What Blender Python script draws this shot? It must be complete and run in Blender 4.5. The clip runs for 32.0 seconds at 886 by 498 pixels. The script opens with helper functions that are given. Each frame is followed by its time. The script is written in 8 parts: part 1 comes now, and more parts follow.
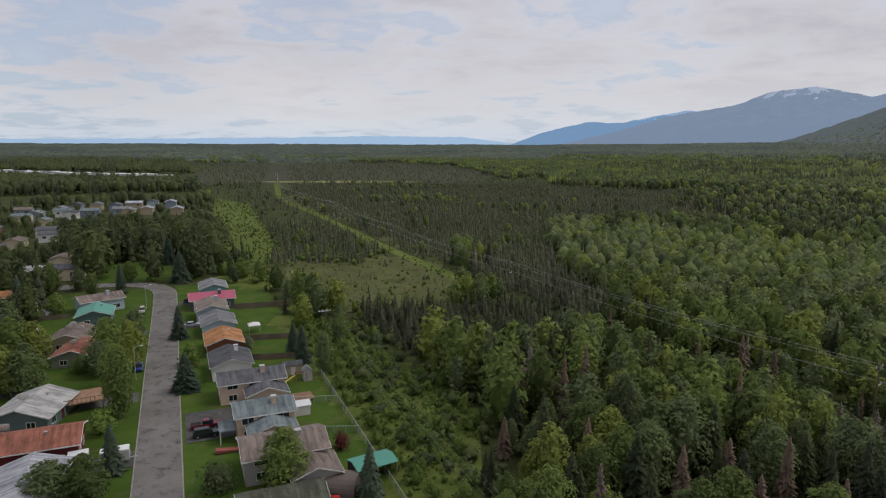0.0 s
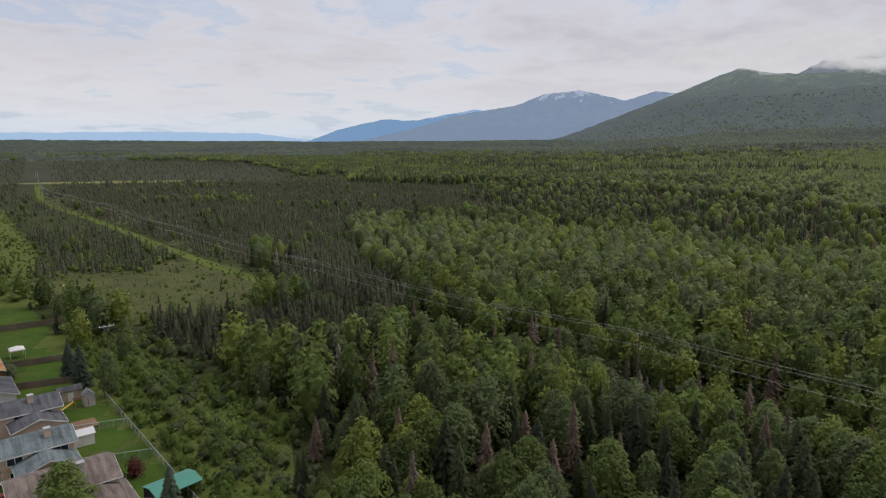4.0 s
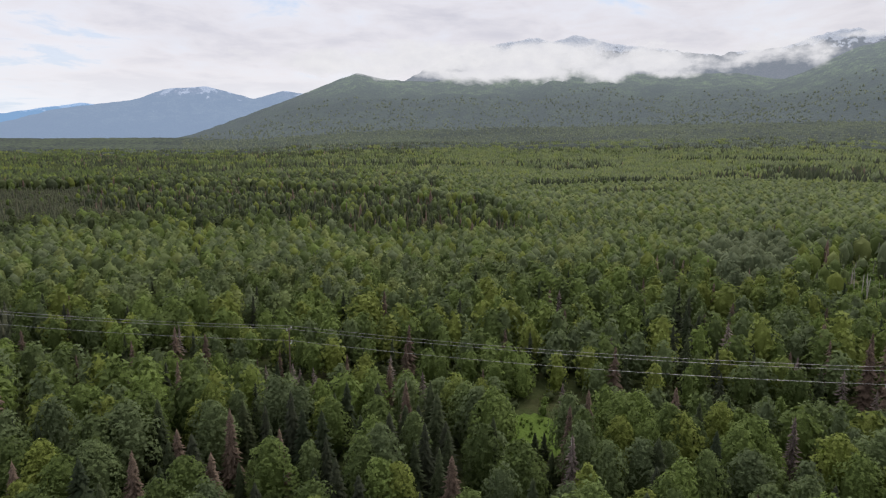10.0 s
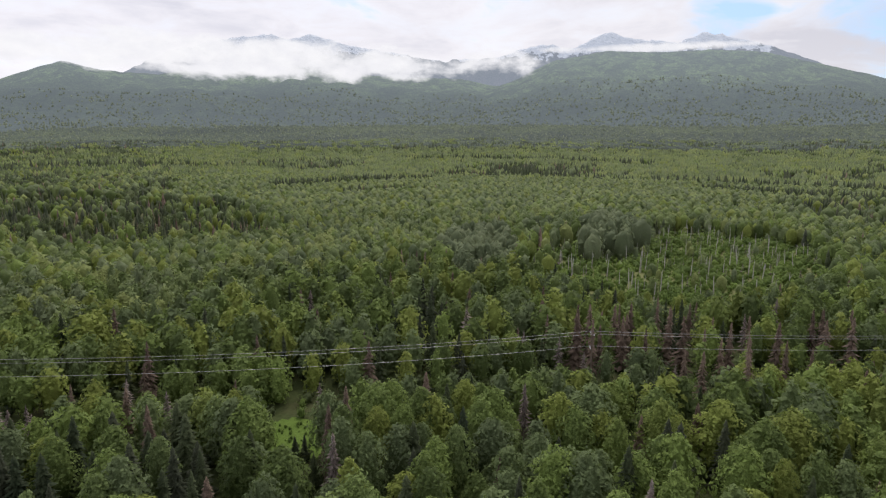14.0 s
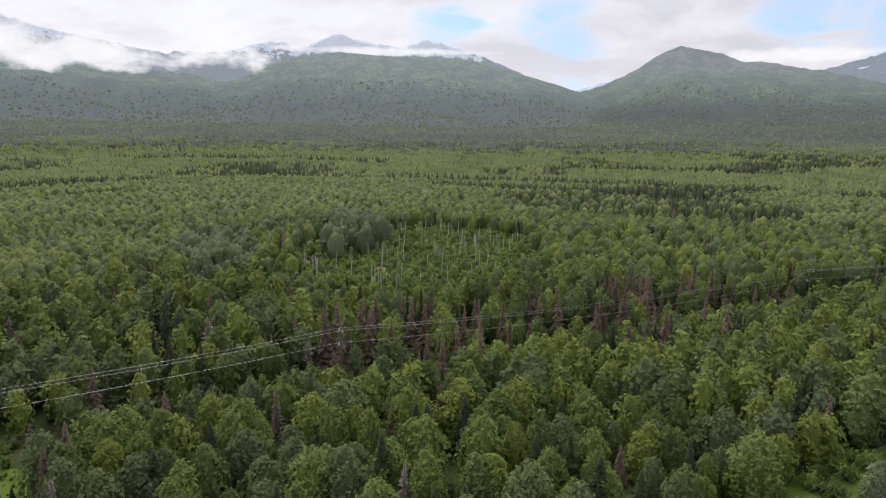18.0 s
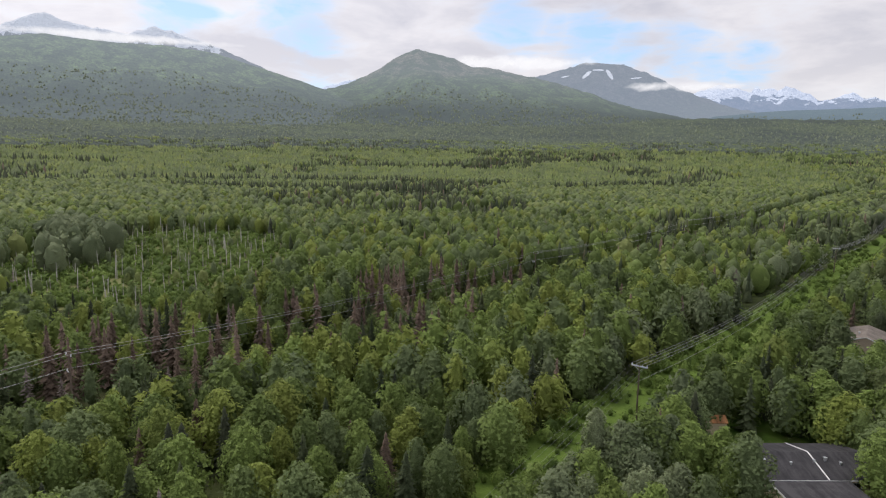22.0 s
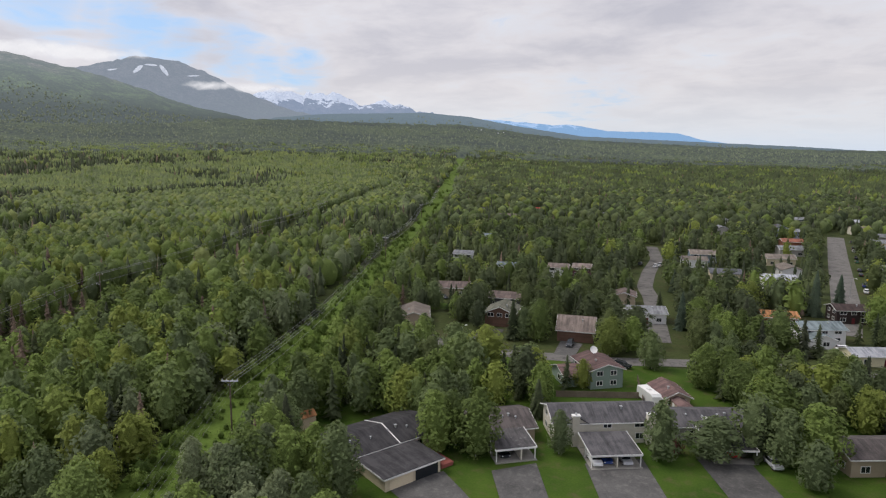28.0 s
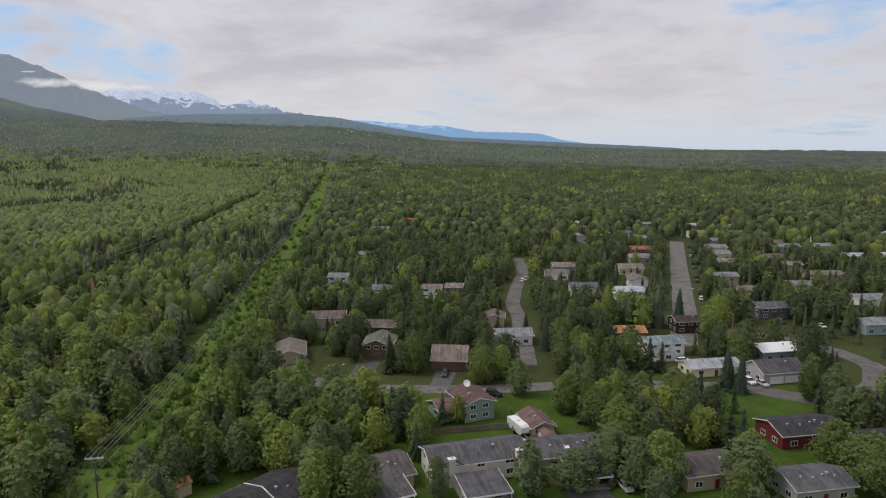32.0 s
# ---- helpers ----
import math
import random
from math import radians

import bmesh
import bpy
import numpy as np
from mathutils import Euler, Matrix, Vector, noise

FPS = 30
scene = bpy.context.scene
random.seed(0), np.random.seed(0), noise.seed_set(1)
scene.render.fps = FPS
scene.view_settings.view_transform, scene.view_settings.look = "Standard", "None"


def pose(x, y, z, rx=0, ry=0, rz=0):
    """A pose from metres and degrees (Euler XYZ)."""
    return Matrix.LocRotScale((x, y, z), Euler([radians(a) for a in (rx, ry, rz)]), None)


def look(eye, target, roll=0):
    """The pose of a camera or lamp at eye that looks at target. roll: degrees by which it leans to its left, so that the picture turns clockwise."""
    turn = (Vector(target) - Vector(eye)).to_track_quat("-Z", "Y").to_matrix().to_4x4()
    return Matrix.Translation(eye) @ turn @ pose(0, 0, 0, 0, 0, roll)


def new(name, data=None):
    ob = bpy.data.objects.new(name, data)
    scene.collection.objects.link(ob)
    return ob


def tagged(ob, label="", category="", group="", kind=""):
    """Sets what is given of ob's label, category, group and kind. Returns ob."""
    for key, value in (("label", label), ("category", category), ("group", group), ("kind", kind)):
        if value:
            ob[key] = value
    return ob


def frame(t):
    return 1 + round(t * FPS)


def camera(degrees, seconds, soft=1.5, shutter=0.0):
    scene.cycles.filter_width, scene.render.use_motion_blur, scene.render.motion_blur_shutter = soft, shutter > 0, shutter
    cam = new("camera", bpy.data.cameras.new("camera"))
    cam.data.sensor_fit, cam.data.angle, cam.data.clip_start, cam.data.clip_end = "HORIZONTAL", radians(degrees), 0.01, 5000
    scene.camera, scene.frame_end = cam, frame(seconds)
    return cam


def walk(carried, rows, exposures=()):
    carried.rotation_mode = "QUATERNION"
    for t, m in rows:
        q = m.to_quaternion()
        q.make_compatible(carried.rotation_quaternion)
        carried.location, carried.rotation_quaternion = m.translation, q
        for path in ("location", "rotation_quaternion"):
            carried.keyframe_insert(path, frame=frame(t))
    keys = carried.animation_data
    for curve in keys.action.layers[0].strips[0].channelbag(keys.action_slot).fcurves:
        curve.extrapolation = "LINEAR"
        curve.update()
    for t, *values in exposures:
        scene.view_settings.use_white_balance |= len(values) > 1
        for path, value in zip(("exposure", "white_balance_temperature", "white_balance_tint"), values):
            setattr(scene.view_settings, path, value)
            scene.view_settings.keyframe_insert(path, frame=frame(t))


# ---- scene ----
cam = camera(69.88, 32.0, soft=1.2)
PATH = [
    (0.0, pose(0.00, 0.00, 55.00, 80.78, -0.17, 1.62)),
    (0.5, pose(0.00, 0.00, 55.00, 80.76, -0.19, -0.64)),
    (1.0, pose(0.00, 0.00, 55.00, 80.71, -0.20, -2.80)),
    (1.5, pose(0.00, 0.00, 55.00, 80.70, -0.21, -4.95)),
    (2.0, pose(0.00, 0.00, 55.00, 80.66, -0.25, -7.10)),
    (2.5, pose(0.00, 0.00, 55.00, 80.63, -0.23, -9.28)),
    (3.0, pose(0.00, 0.00, 55.00, 80.61, -0.27, -11.45)),
    (3.5, pose(0.00, 0.00, 55.00, 80.58, -0.25, -13.80)),
    (5.5, pose(0.00, 0.00, 55.00, 80.55, -0.29, -23.84)),
    (6.0, pose(0.00, 0.00, 55.00, 80.53, -0.27, -26.37)),
    (6.5, pose(0.00, 0.00, 55.00, 80.52, -0.27, -28.90)),
    (7.0, pose(0.00, 0.00, 55.00, 80.53, -0.29, -31.49)),
    (7.5, pose(0.00, 0.00, 55.00, 80.55, -0.37, -34.17)),
    (8.0, pose(0.00, 0.00, 55.00, 80.55, -0.41, -36.98)),
    (8.5, pose(0.00, 0.00, 55.00, 80.59, -0.39, -39.80)),
    (9.0, pose(0.00, 0.00, 55.00, 80.60, -0.36, -42.58)),
    (9.5, pose(0.00, 0.00, 55.00, 80.62, -0.38, -45.36)),
    (10.0, pose(0.00, 0.00, 55.00, 80.61, -0.39, -48.14)),
    (10.5, pose(0.00, 0.00, 55.00, 80.62, -0.41, -50.96)),
    (11.0, pose(0.00, 0.00, 55.00, 80.65, -0.44, -53.76)),
    (11.5, pose(0.00, 0.00, 55.00, 80.68, -0.51, -56.59)),
    (12.0, pose(0.00, 0.00, 55.00, 80.69, -0.48, -59.49)),
    (12.5, pose(0.00, 0.00, 55.00, 80.70, -0.53, -62.36)),
    (13.0, pose(0.00, 0.00, 55.00, 80.72, -0.50, -65.24)),
    (13.5, pose(0.00, 0.00, 55.00, 80.70, -0.55, -68.05)),
    (14.0, pose(0.00, 0.00, 55.00, 80.73, -0.58, -70.83)),
    (14.5, pose(0.00, 0.00, 55.00, 80.76, -0.58, -73.65)),
    (16.5, pose(0.00, 0.00, 55.00, 80.84, -0.61, -85.15)),
    (17.0, pose(0.00, 0.00, 55.00, 80.86, -0.63, -88.10)),
    (17.5, pose(0.00, 0.00, 55.00, 80.89, -0.69, -91.01)),
    (18.0, pose(0.00, 0.00, 55.00, 80.94, -0.78, -93.96)),
    (18.5, pose(0.00, 0.00, 55.00, 80.94, -0.72, -96.95)),
    (19.0, pose(0.00, 0.00, 55.00, 80.94, -0.67, -99.84)),
    (19.5, pose(0.00, 0.00, 55.00, 80.96, -0.69, -102.66)),
    (20.0, pose(0.00, 0.00, 55.00, 80.97, -0.69, -105.44)),
    (20.5, pose(0.00, 0.00, 55.00, 80.97, -0.73, -108.18)),
    (21.0, pose(0.00, 0.00, 55.00, 80.97, -0.79, -110.86)),
    (21.5, pose(0.00, 0.00, 55.00, 81.00, -0.79, -113.52)),
    (22.0, pose(0.00, 0.00, 55.00, 80.99, -0.78, -116.09)),
    (22.5, pose(0.00, 0.00, 55.00, 80.98, -0.80, -118.40)),
    (23.0, pose(0.00, 0.00, 55.00, 80.97, -0.83, -120.65)),
    (23.5, pose(0.00, 0.00, 55.00, 80.97, -0.86, -122.99)),
    (24.0, pose(0.00, 0.00, 55.00, 80.99, -0.83, -125.36)),
    (24.5, pose(0.00, 0.00, 55.00, 81.00, -0.86, -127.63)),
    (25.0, pose(0.08, -0.34, 55.00, 81.07, -0.91, -130.39)),
    (25.5, pose(0.57, -1.04, 55.00, 81.17, -0.94, -135.48)),
    (26.0, pose(0.73, -1.47, 55.00, 81.26, -0.86, -143.40)),
    (26.5, pose(0.59, -1.20, 55.00, 81.35, -0.84, -150.63)),
    (27.0, pose(0.35, -0.85, 55.50, 81.33, -0.66, -152.90)),
    (27.5, pose(0.05, -0.40, 56.60, 81.31, -0.50, -153.40)),
    (28.0, pose(-0.25, 0.05, 58.00, 81.29, -0.35, -153.45)),
    (28.5, pose(-0.54, 0.48, 59.67, 81.28, -0.23, -153.44)),
    (29.0, pose(-0.66, 0.68, 61.52, 81.29, -0.17, -153.45)),
    (29.5, pose(-0.69, 0.76, 63.37, 81.26, -0.14, -153.44)),
    (30.0, pose(-0.74, 0.79, 65.21, 81.26, -0.08, -153.44)),
    (30.5, pose(-0.73, 0.79, 67.06, 81.24, -0.08, -153.44)),
    (31.0, pose(-0.88, 0.85, 68.60, 81.29, -0.00, -153.43)),
    (31.5, pose(-1.67, 1.38, 69.67, 81.33, 0.05, -159.23)),
    (32.0, pose(-1.62, 2.29, 70.29, 81.22, 0.09, -164.90)),
]
EXPOSURES = [(0.0, -0.16), (3.5, -0.10), (6.0, 0.03), (9.0, 0.20), (13.0, 0.43), (20.0, 0.53), (26.0, 0.47), (29.0, 0.33), (32.0, 0.2)]
walk(cam, PATH, EXPOSURES)

# ---- world, sun ----
SUN_AZ, SUN_EL = 80.0, 55.0  # degrees, clockwise from +y
world = bpy.data.worlds.new("world")
scene.world = world
world.use_nodes = True


def nd(tree, kind, **values):
    n = tree.nodes.new(kind)
    for k, v in values.items():
        n.inputs[k].default_value = v
    return n


def ramp(tree, fac, stops):
    r = tree.nodes.new("ShaderNodeValToRGB")
    while len(r.color_ramp.elements) < len(stops):
        r.color_ramp.elements.new(0.5)
    for e, (p, c) in zip(r.color_ramp.elements, stops):
        e.position, e.color = p, (*c, 1) if len(c) == 3 else c
    tree.links.new(fac, r.inputs[0])
    return r.outputs[0]


def math_node(tree, op, a, b=None, c=None, clamp=False):
    n = tree.nodes.new("ShaderNodeMath")
    n.operation, n.use_clamp = op, clamp
    for i, v in enumerate((a, b, c)):
        if v is None:
            continue
        if isinstance(v, (int, float)):
            n.inputs[i].default_value = v
        else:
            tree.links.new(v, n.inputs[i])
    return n.outputs[0]


def mix_rgb(tree, fac, a, b, blend="MIX"):
    n = tree.nodes.new("ShaderNodeMix")
    n.data_type, n.blend_type = "RGBA", blend
    for sock, v in ((n.inputs[0], fac), (n.inputs[6], a), (n.inputs[7], b)):
        if isinstance(v, (int, float)):
            sock.default_value = v
        elif isinstance(v, tuple):
            sock.default_value = (*v, 1)
        else:
            tree.links.new(v, sock)
    return n.outputs[2]


def build_sky():
    t = world.node_tree
    t.nodes.clear()
    out = t.nodes.new("ShaderNodeOutputWorld")
    sky = t.nodes.new("ShaderNodeTexSky")
    sky.sky_type, sky.sun_disc = "NISHITA", False
    sky.sun_elevation, sky.sun_rotation = radians(SUN_EL), radians(SUN_AZ)
    clear = nd(t, "ShaderNodeBackground", Strength=0.13)
    t.links.new(mix_rgb(t, 0.65, sky.outputs[0], (1.9, 3.2, 5.3)), clear.inputs[0])
    co = t.nodes.new("ShaderNodeTexCoord").outputs["Generated"]
    sep = t.nodes.new("ShaderNodeSeparateXYZ")
    t.links.new(co, sep.inputs[0])
    up = math_node(t, "MAXIMUM", sep.outputs[2], 0.0)
    den = math_node(t, "ADD", up, 0.14)
    comb = t.nodes.new("ShaderNodeCombineXYZ")
    t.links.new(math_node(t, "DIVIDE", sep.outputs[0], den), comb.inputs[0])
    t.links.new(math_node(t, "DIVIDE", sep.outputs[1], den), comb.inputs[1])
    big = nd(t, "ShaderNodeTexNoise", Scale=0.75, Detail=7.0, Roughness=0.55, Distortion=0.3)
    fine = nd(t, "ShaderNodeTexNoise", Scale=2.6, Detail=7.0, Roughness=0.6, Distortion=0.4)
    for n in (big, fine):
        t.links.new(comb.outputs[0], n.inputs["Vector"])
    # thinner cover towards the open sky in the south-east and the north-west
    lean = math_node(t, "MULTIPLY_ADD", sep.outputs[0], SKY_LEAN[0], math_node(t, "MULTIPLY", sep.outputs[1], SKY_LEAN[1]))
    for az, el, wide, deep in SKY_OPEN:
        dot = t.nodes.new("ShaderNodeVectorMath")
        dot.operation = "DOT_PRODUCT"
        t.links.new(co, dot.inputs[0])
        dot.inputs[1].default_value = (math.sin(radians(az)) * math.cos(radians(el)), math.cos(radians(az)) * math.cos(radians(el)), math.sin(radians(el)))
        k = math_node(t, "SUBTRACT", dot.outputs["Value"], math.cos(radians(wide)))
        k = math_node(t, "DIVIDE", k, 1 - math.cos(radians(wide)), clamp=True)
        lean = math_node(t, "MULTIPLY_ADD", k, -deep, lean)
    cov = math_node(t, "ADD", math_node(t, "MULTIPLY_ADD", fine.outputs[0], 0.75, big.outputs[0]), lean)
    mask = ramp(t, cov, [(0.56, (0.06, 0.06, 0.06)), (0.67, (0.45, 0.45, 0.45)), (0.76, (0.86, 0.86, 0.86)), (0.88, (1, 1, 1))])
    mask = math_node(t, "MAXIMUM", mask, math_node(t, "MULTIPLY", sep.outputs[1], 0.58))  # a veil of thin cloud in the north
    shade = ramp(t, math_node(t, "MULTIPLY_ADD", big.outputs[0], 0.69, math_node(t, "MULTIPLY", fine.outputs[0], 0.36)),
                 [(0.41, (0.80, 0.77, 0.78)), (0.50, (0.64, 0.625, 0.68)), (0.62, (0.41, 0.415, 0.50))])
    low = ramp(t, sep.outputs[2], [(0.0, (0.60, 0.68, 0.79)), (0.04, (0.68, 0.70, 0.74)), (0.10, (0.70, 0.68, 0.69)), (0.3, (0.56, 0.56, 0.61))])
    shade = mix_rgb(t, ramp(t, sep.outputs[2], [(0.02, (0.9, 0.9, 0.9)), (0.12, (0.5, 0.5, 0.5)), (0.22, (0.35, 0.35, 0.35))]), shade, low)
    cloud = t.nodes.new("ShaderNodeBackground")  # the cover is thinner and brighter to the north
    t.links.new(math_node(t, "MULTIPLY_ADD", sep.outputs[1], 0.14, 0.98), cloud.inputs["Strength"])
    t.links.new(shade, cloud.inputs[0])
    mix = t.nodes.new("ShaderNodeMixShader")
    t.links.new(mask, mix.inputs[0])
    t.links.new(clear.outputs[0], mix.inputs[1])
    t.links.new(cloud.outputs[0], mix.inputs[2])
    t.links.new(mix.outputs[0], out.inputs[0])


SKY_LEAN = (0.03, -0.055)
# bearing, elevation, half width, depth of thinner cloud
SKY_OPEN = ((94, 9.4, 4, 0.22), (100, 8.4, 3, 0.16), (104, 10.8, 4, 0.24), (105, 6.4, 4.5, 0.26), (122, 10.8, 4.5, 0.30), (129, 9.1, 4.5, 0.32), (135, 7.7, 4.5, 0.30), (141, 6.0, 4, 0.26),
            (-13, 9.6, 7, 0.10), (-30, 7.5, 9, 0.13), (-14, 3.0, 7, -0.10), (167, 3.9, 5, 0.12), (196, 7.0, 9, 0.11))
build_sky()
sun = new("sun", bpy.data.lights.new("sun", "SUN"))
sun.data.energy, sun.data.angle, sun.data.color = 1.5, radians(30), (1.0, 0.95, 0.88)
sun.matrix_world = look((0, 0, 200), (-math.sin(radians(SUN_AZ)) * math.cos(radians(SUN_EL)), -math.cos(radians(SUN_AZ)) * math.cos(radians(SUN_EL)), 200 - math.sin(radians(SUN_EL))))

# ---- materials ----
def material(name, build):
    m = bpy.data.materials.new(name)
    m.use_nodes = True
    t = m.node_tree
    t.nodes.clear()
    out = t.nodes.new("ShaderNodeOutputMaterial")
    t.links.new(build(t), out.inputs[0])
    return m


def noise_tex(t, scale, detail=4.0, rough=0.55, co=None, which=0):
    n = nd(t, "ShaderNodeTexNoise", Scale=scale, Detail=detail, Roughness=rough)
    t.links.new(co or t.nodes.new("ShaderNodeNewGeometry").outputs["Position"], n.inputs["Vector"])
    return n.outputs[which]


def bump_of(t, height, strength, dist):
    b = nd(t, "ShaderNodeBump", Strength=strength, Distance=dist)
    t.links.new(height, b.inputs["Height"])
    return b.outputs[0]


def surface(name, a, b, rough=0.85, coarse=0.3, fine=6.0, bump=0.3, dist=0.03, metal=0.0, stain=None, amount=0.35, spec=0.3, vary=0.12):
    """Two tones mixed by coarse and fine grain, with stains and relief; each object a little apart."""
    def build(t):
        p = nd(t, "ShaderNodeBsdfPrincipled", Roughness=rough, Metallic=metal)
        p.inputs["Specular IOR Level"].default_value = spec
        n1, n2 = noise_tex(t, coarse, 5.0), noise_tex(t, fine, 4.0)
        f = math_node(t, "MULTIPLY_ADD", n1, 0.9, math_node(t, "MULTIPLY", n2, 0.6))
        col = mix_rgb(t, ramp(t, f, [(0.48, (0, 0, 0)), (0.98, (1, 1, 1))]), a, b)
        if stain:
            s = ramp(t, noise_tex(t, coarse * 2.7, 6.0, 0.65), [(0.52, (0, 0, 0)), (0.68, (amount,) * 3)])
            col = mix_rgb(t, s, col, stain)
        if vary:
            rnd = t.nodes.new("ShaderNodeObjectInfo").outputs["Random"]
            hsv = nd(t, "ShaderNodeHueSaturation")
            t.links.new(math_node(t, "MULTIPLY_ADD", rnd, vary * 2, 1 - vary), hsv.inputs["Value"])
            t.links.new(col, hsv.inputs["Color"])
            col = hsv.outputs[0]
        t.links.new(col, p.inputs["Base Color"])
        if bump:
            t.links.new(bump_of(t, n2, bump, dist), p.inputs["Normal"])
        return p.outputs[0]
    return material(name, build)


def foliage(name, dark, light, trans=0.34, patch=0.02, rough=0.7, island=0.30, drift=None, grain=2.6, spread=0.80):
    """Leaves: hue drifts over the stand, from tree to tree and from clump to clump."""
    def build(t):
        p = nd(t, "ShaderNodeBsdfPrincipled", Roughness=rough)
        p.inputs["Specular IOR Level"].default_value = 0.12
        geo = t.nodes.new("ShaderNodeNewGeometry")
        own = t.nodes.new("ShaderNodeAttribute")
        own.attribute_name = "tint"
        one = math_node(t, "FRACT", math_node(t, "ADD", own.outputs["Fac"], t.nodes.new("ShaderNodeObjectInfo").outputs["Random"]))
        two = math_node(t, "FRACT", math_node(t, "MULTIPLY", one, 7.31))
        n1, n3 = noise_tex(t, patch, 3.0), noise_tex(t, grain, 3.0, 0.7)
        f = math_node(t, "MULTIPLY_ADD", math_node(t, "SUBTRACT", one, 0.5), spread, 0.45)
        f = math_node(t, "MULTIPLY_ADD", math_node(t, "SUBTRACT", n1, 0.5), 1.3, f)
        f = math_node(t, "MULTIPLY_ADD", math_node(t, "SUBTRACT", geo.outputs["Random Per Island"], 0.5), island, f)
        f = math_node(t, "MULTIPLY_ADD", math_node(t, "SUBTRACT", n3, 0.5), 0.9, f)
        col = mix_rgb(t, ramp(t, f, [(0.0, (0, 0, 0)), (1.0, (1, 1, 1))]), dark, light)
        t.links.new(bump_of(t, n3, 0.35, 0.3), p.inputs["Normal"])
        fleck = ramp(t, noise_tex(t, 5.5, 3.0, 0.75), [(0.36, (0.55, 0.55, 0.55)), (0.52, (1.12, 1.12, 1.1)), (0.66, (1.5, 1.5, 1.4))])
        if drift:  # some trees greyer, some yellower
            col = mix_rgb(t, ramp(t, two, [(0.22, (0.65, 0.65, 0.65)), (0.30, (0, 0, 0))]), col, drift[0])
            col = mix_rgb(t, ramp(t, two, [(0.74, (0, 0, 0)), (0.84, (0.60, 0.60, 0.60))]), col, drift[1])
        col = mix_rgb(t, 1.0, col, fleck, "MULTIPLY")
        t.links.new(col, p.inputs["Base Color"])
        if not trans:
            return p.outputs[0]
        tr = t.nodes.new("ShaderNodeBsdfTranslucent")
        t.links.new(mix_rgb(t, 0.5, col, light), tr.inputs[0])
        mx = nd(t, "ShaderNodeMixShader", Fac=trans)
        t.links.new(p.outputs[0], mx.inputs[1])
        t.links.new(tr.outputs[0], mx.inputs[2])
        return mx.outputs[0]
    return material(name, build)


M = {}
M["birch"] = foliage("birch_leaves", (0.072, 0.099, 0.034), (0.200, 0.268, 0.070), drift=((0.122, 0.152, 0.084), (0.245, 0.275, 0.058)))
# pale, greyed birch: haze of distance put into the leaf colour
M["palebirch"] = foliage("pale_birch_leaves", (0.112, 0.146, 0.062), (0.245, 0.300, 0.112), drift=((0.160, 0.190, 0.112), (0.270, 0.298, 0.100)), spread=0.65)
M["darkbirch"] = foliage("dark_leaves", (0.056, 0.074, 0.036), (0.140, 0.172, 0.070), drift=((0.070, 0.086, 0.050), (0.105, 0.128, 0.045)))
M["poplar"] = foliage("poplar_leaves", (0.112, 0.140, 0.074), (0.220, 0.255, 0.140))
M["alder"] = foliage("alder_leaves", (0.078, 0.120, 0.030), (0.182, 0.252, 0.060))
M["spruce"] = foliage("spruce_needles", (0.028, 0.040, 0.020), (0.068, 0.082, 0.036), trans=0.1, drift=((0.050, 0.055, 0.036), (0.070, 0.088, 0.042)))
M["bogspruce"] = foliage("bog_spruce_needles", (0.054, 0.063, 0.040), (0.110, 0.122, 0.070), trans=0.1, drift=((0.088, 0.086, 0.058), (0.095, 0.110, 0.054)))
# spruce needles lightened and greyed to carry the slope's haze
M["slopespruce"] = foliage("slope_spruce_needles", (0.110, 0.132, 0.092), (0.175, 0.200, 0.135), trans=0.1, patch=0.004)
M["bluespruce"] = foliage("yard_spruce_needles", (0.036, 0.056, 0.038), (0.092, 0.122, 0.080), trans=0.1)
M["deadtwig"] = foliage("dead_twigs", (0.120, 0.094, 0.084), (0.210, 0.172, 0.155), trans=0.0)
M["redtwig"] = foliage("dying_needles", (0.092, 0.066, 0.049), (0.200, 0.146, 0.110), trans=0.05)
M["mountainash"] = foliage("purple_leaves", (0.075, 0.022, 0.024), (0.130, 0.045, 0.040))
M["birchbark"] = surface("birch_bark", (0.50, 0.47, 0.42), (0.30, 0.27, 0.23), coarse=0.8, fine=5.0, stain=(0.08, 0.07, 0.06), amount=0.6)
M["bark"] = surface("dark_bark", (0.11, 0.085, 0.065), (0.17, 0.14, 0.11), coarse=1.0, fine=7.0)
M["snag"] = surface("bleached_wood", (0.42, 0.39, 0.35), (0.60, 0.56, 0.51), coarse=0.6, fine=5.0)
M["floor"] = surface("forest_floor", (0.030, 0.040, 0.014), (0.065, 0.080, 0.028), coarse=0.03, fine=0.7, bump=0.6, dist=0.4, stain=(0.075, 0.060, 0.034), amount=0.6, spec=0.06)
M["openbog"] = surface("open_bog_moss", (0.092, 0.100, 0.038), (0.135, 0.142, 0.056), coarse=0.05, fine=0.9, bump=0.6, dist=0.3, stain=(0.052, 0.066, 0.024), amount=0.9, spec=0.06)
M["bog"] = surface("bog_moss", (0.066, 0.070, 0.034), (0.112, 0.114, 0.052), coarse=0.05, fine=0.9, bump=0.6, dist=0.3, stain=(0.040, 0.038, 0.018), amount=0.8, spec=0.06)
M["farbog"] = surface("brown_bog", (0.042, 0.047, 0.030), (0.070, 0.073, 0.046), coarse=0.006, fine=0.2, bump=0.4, dist=0.3, stain=(0.085, 0.085, 0.040), amount=0.5, spec=0.06)
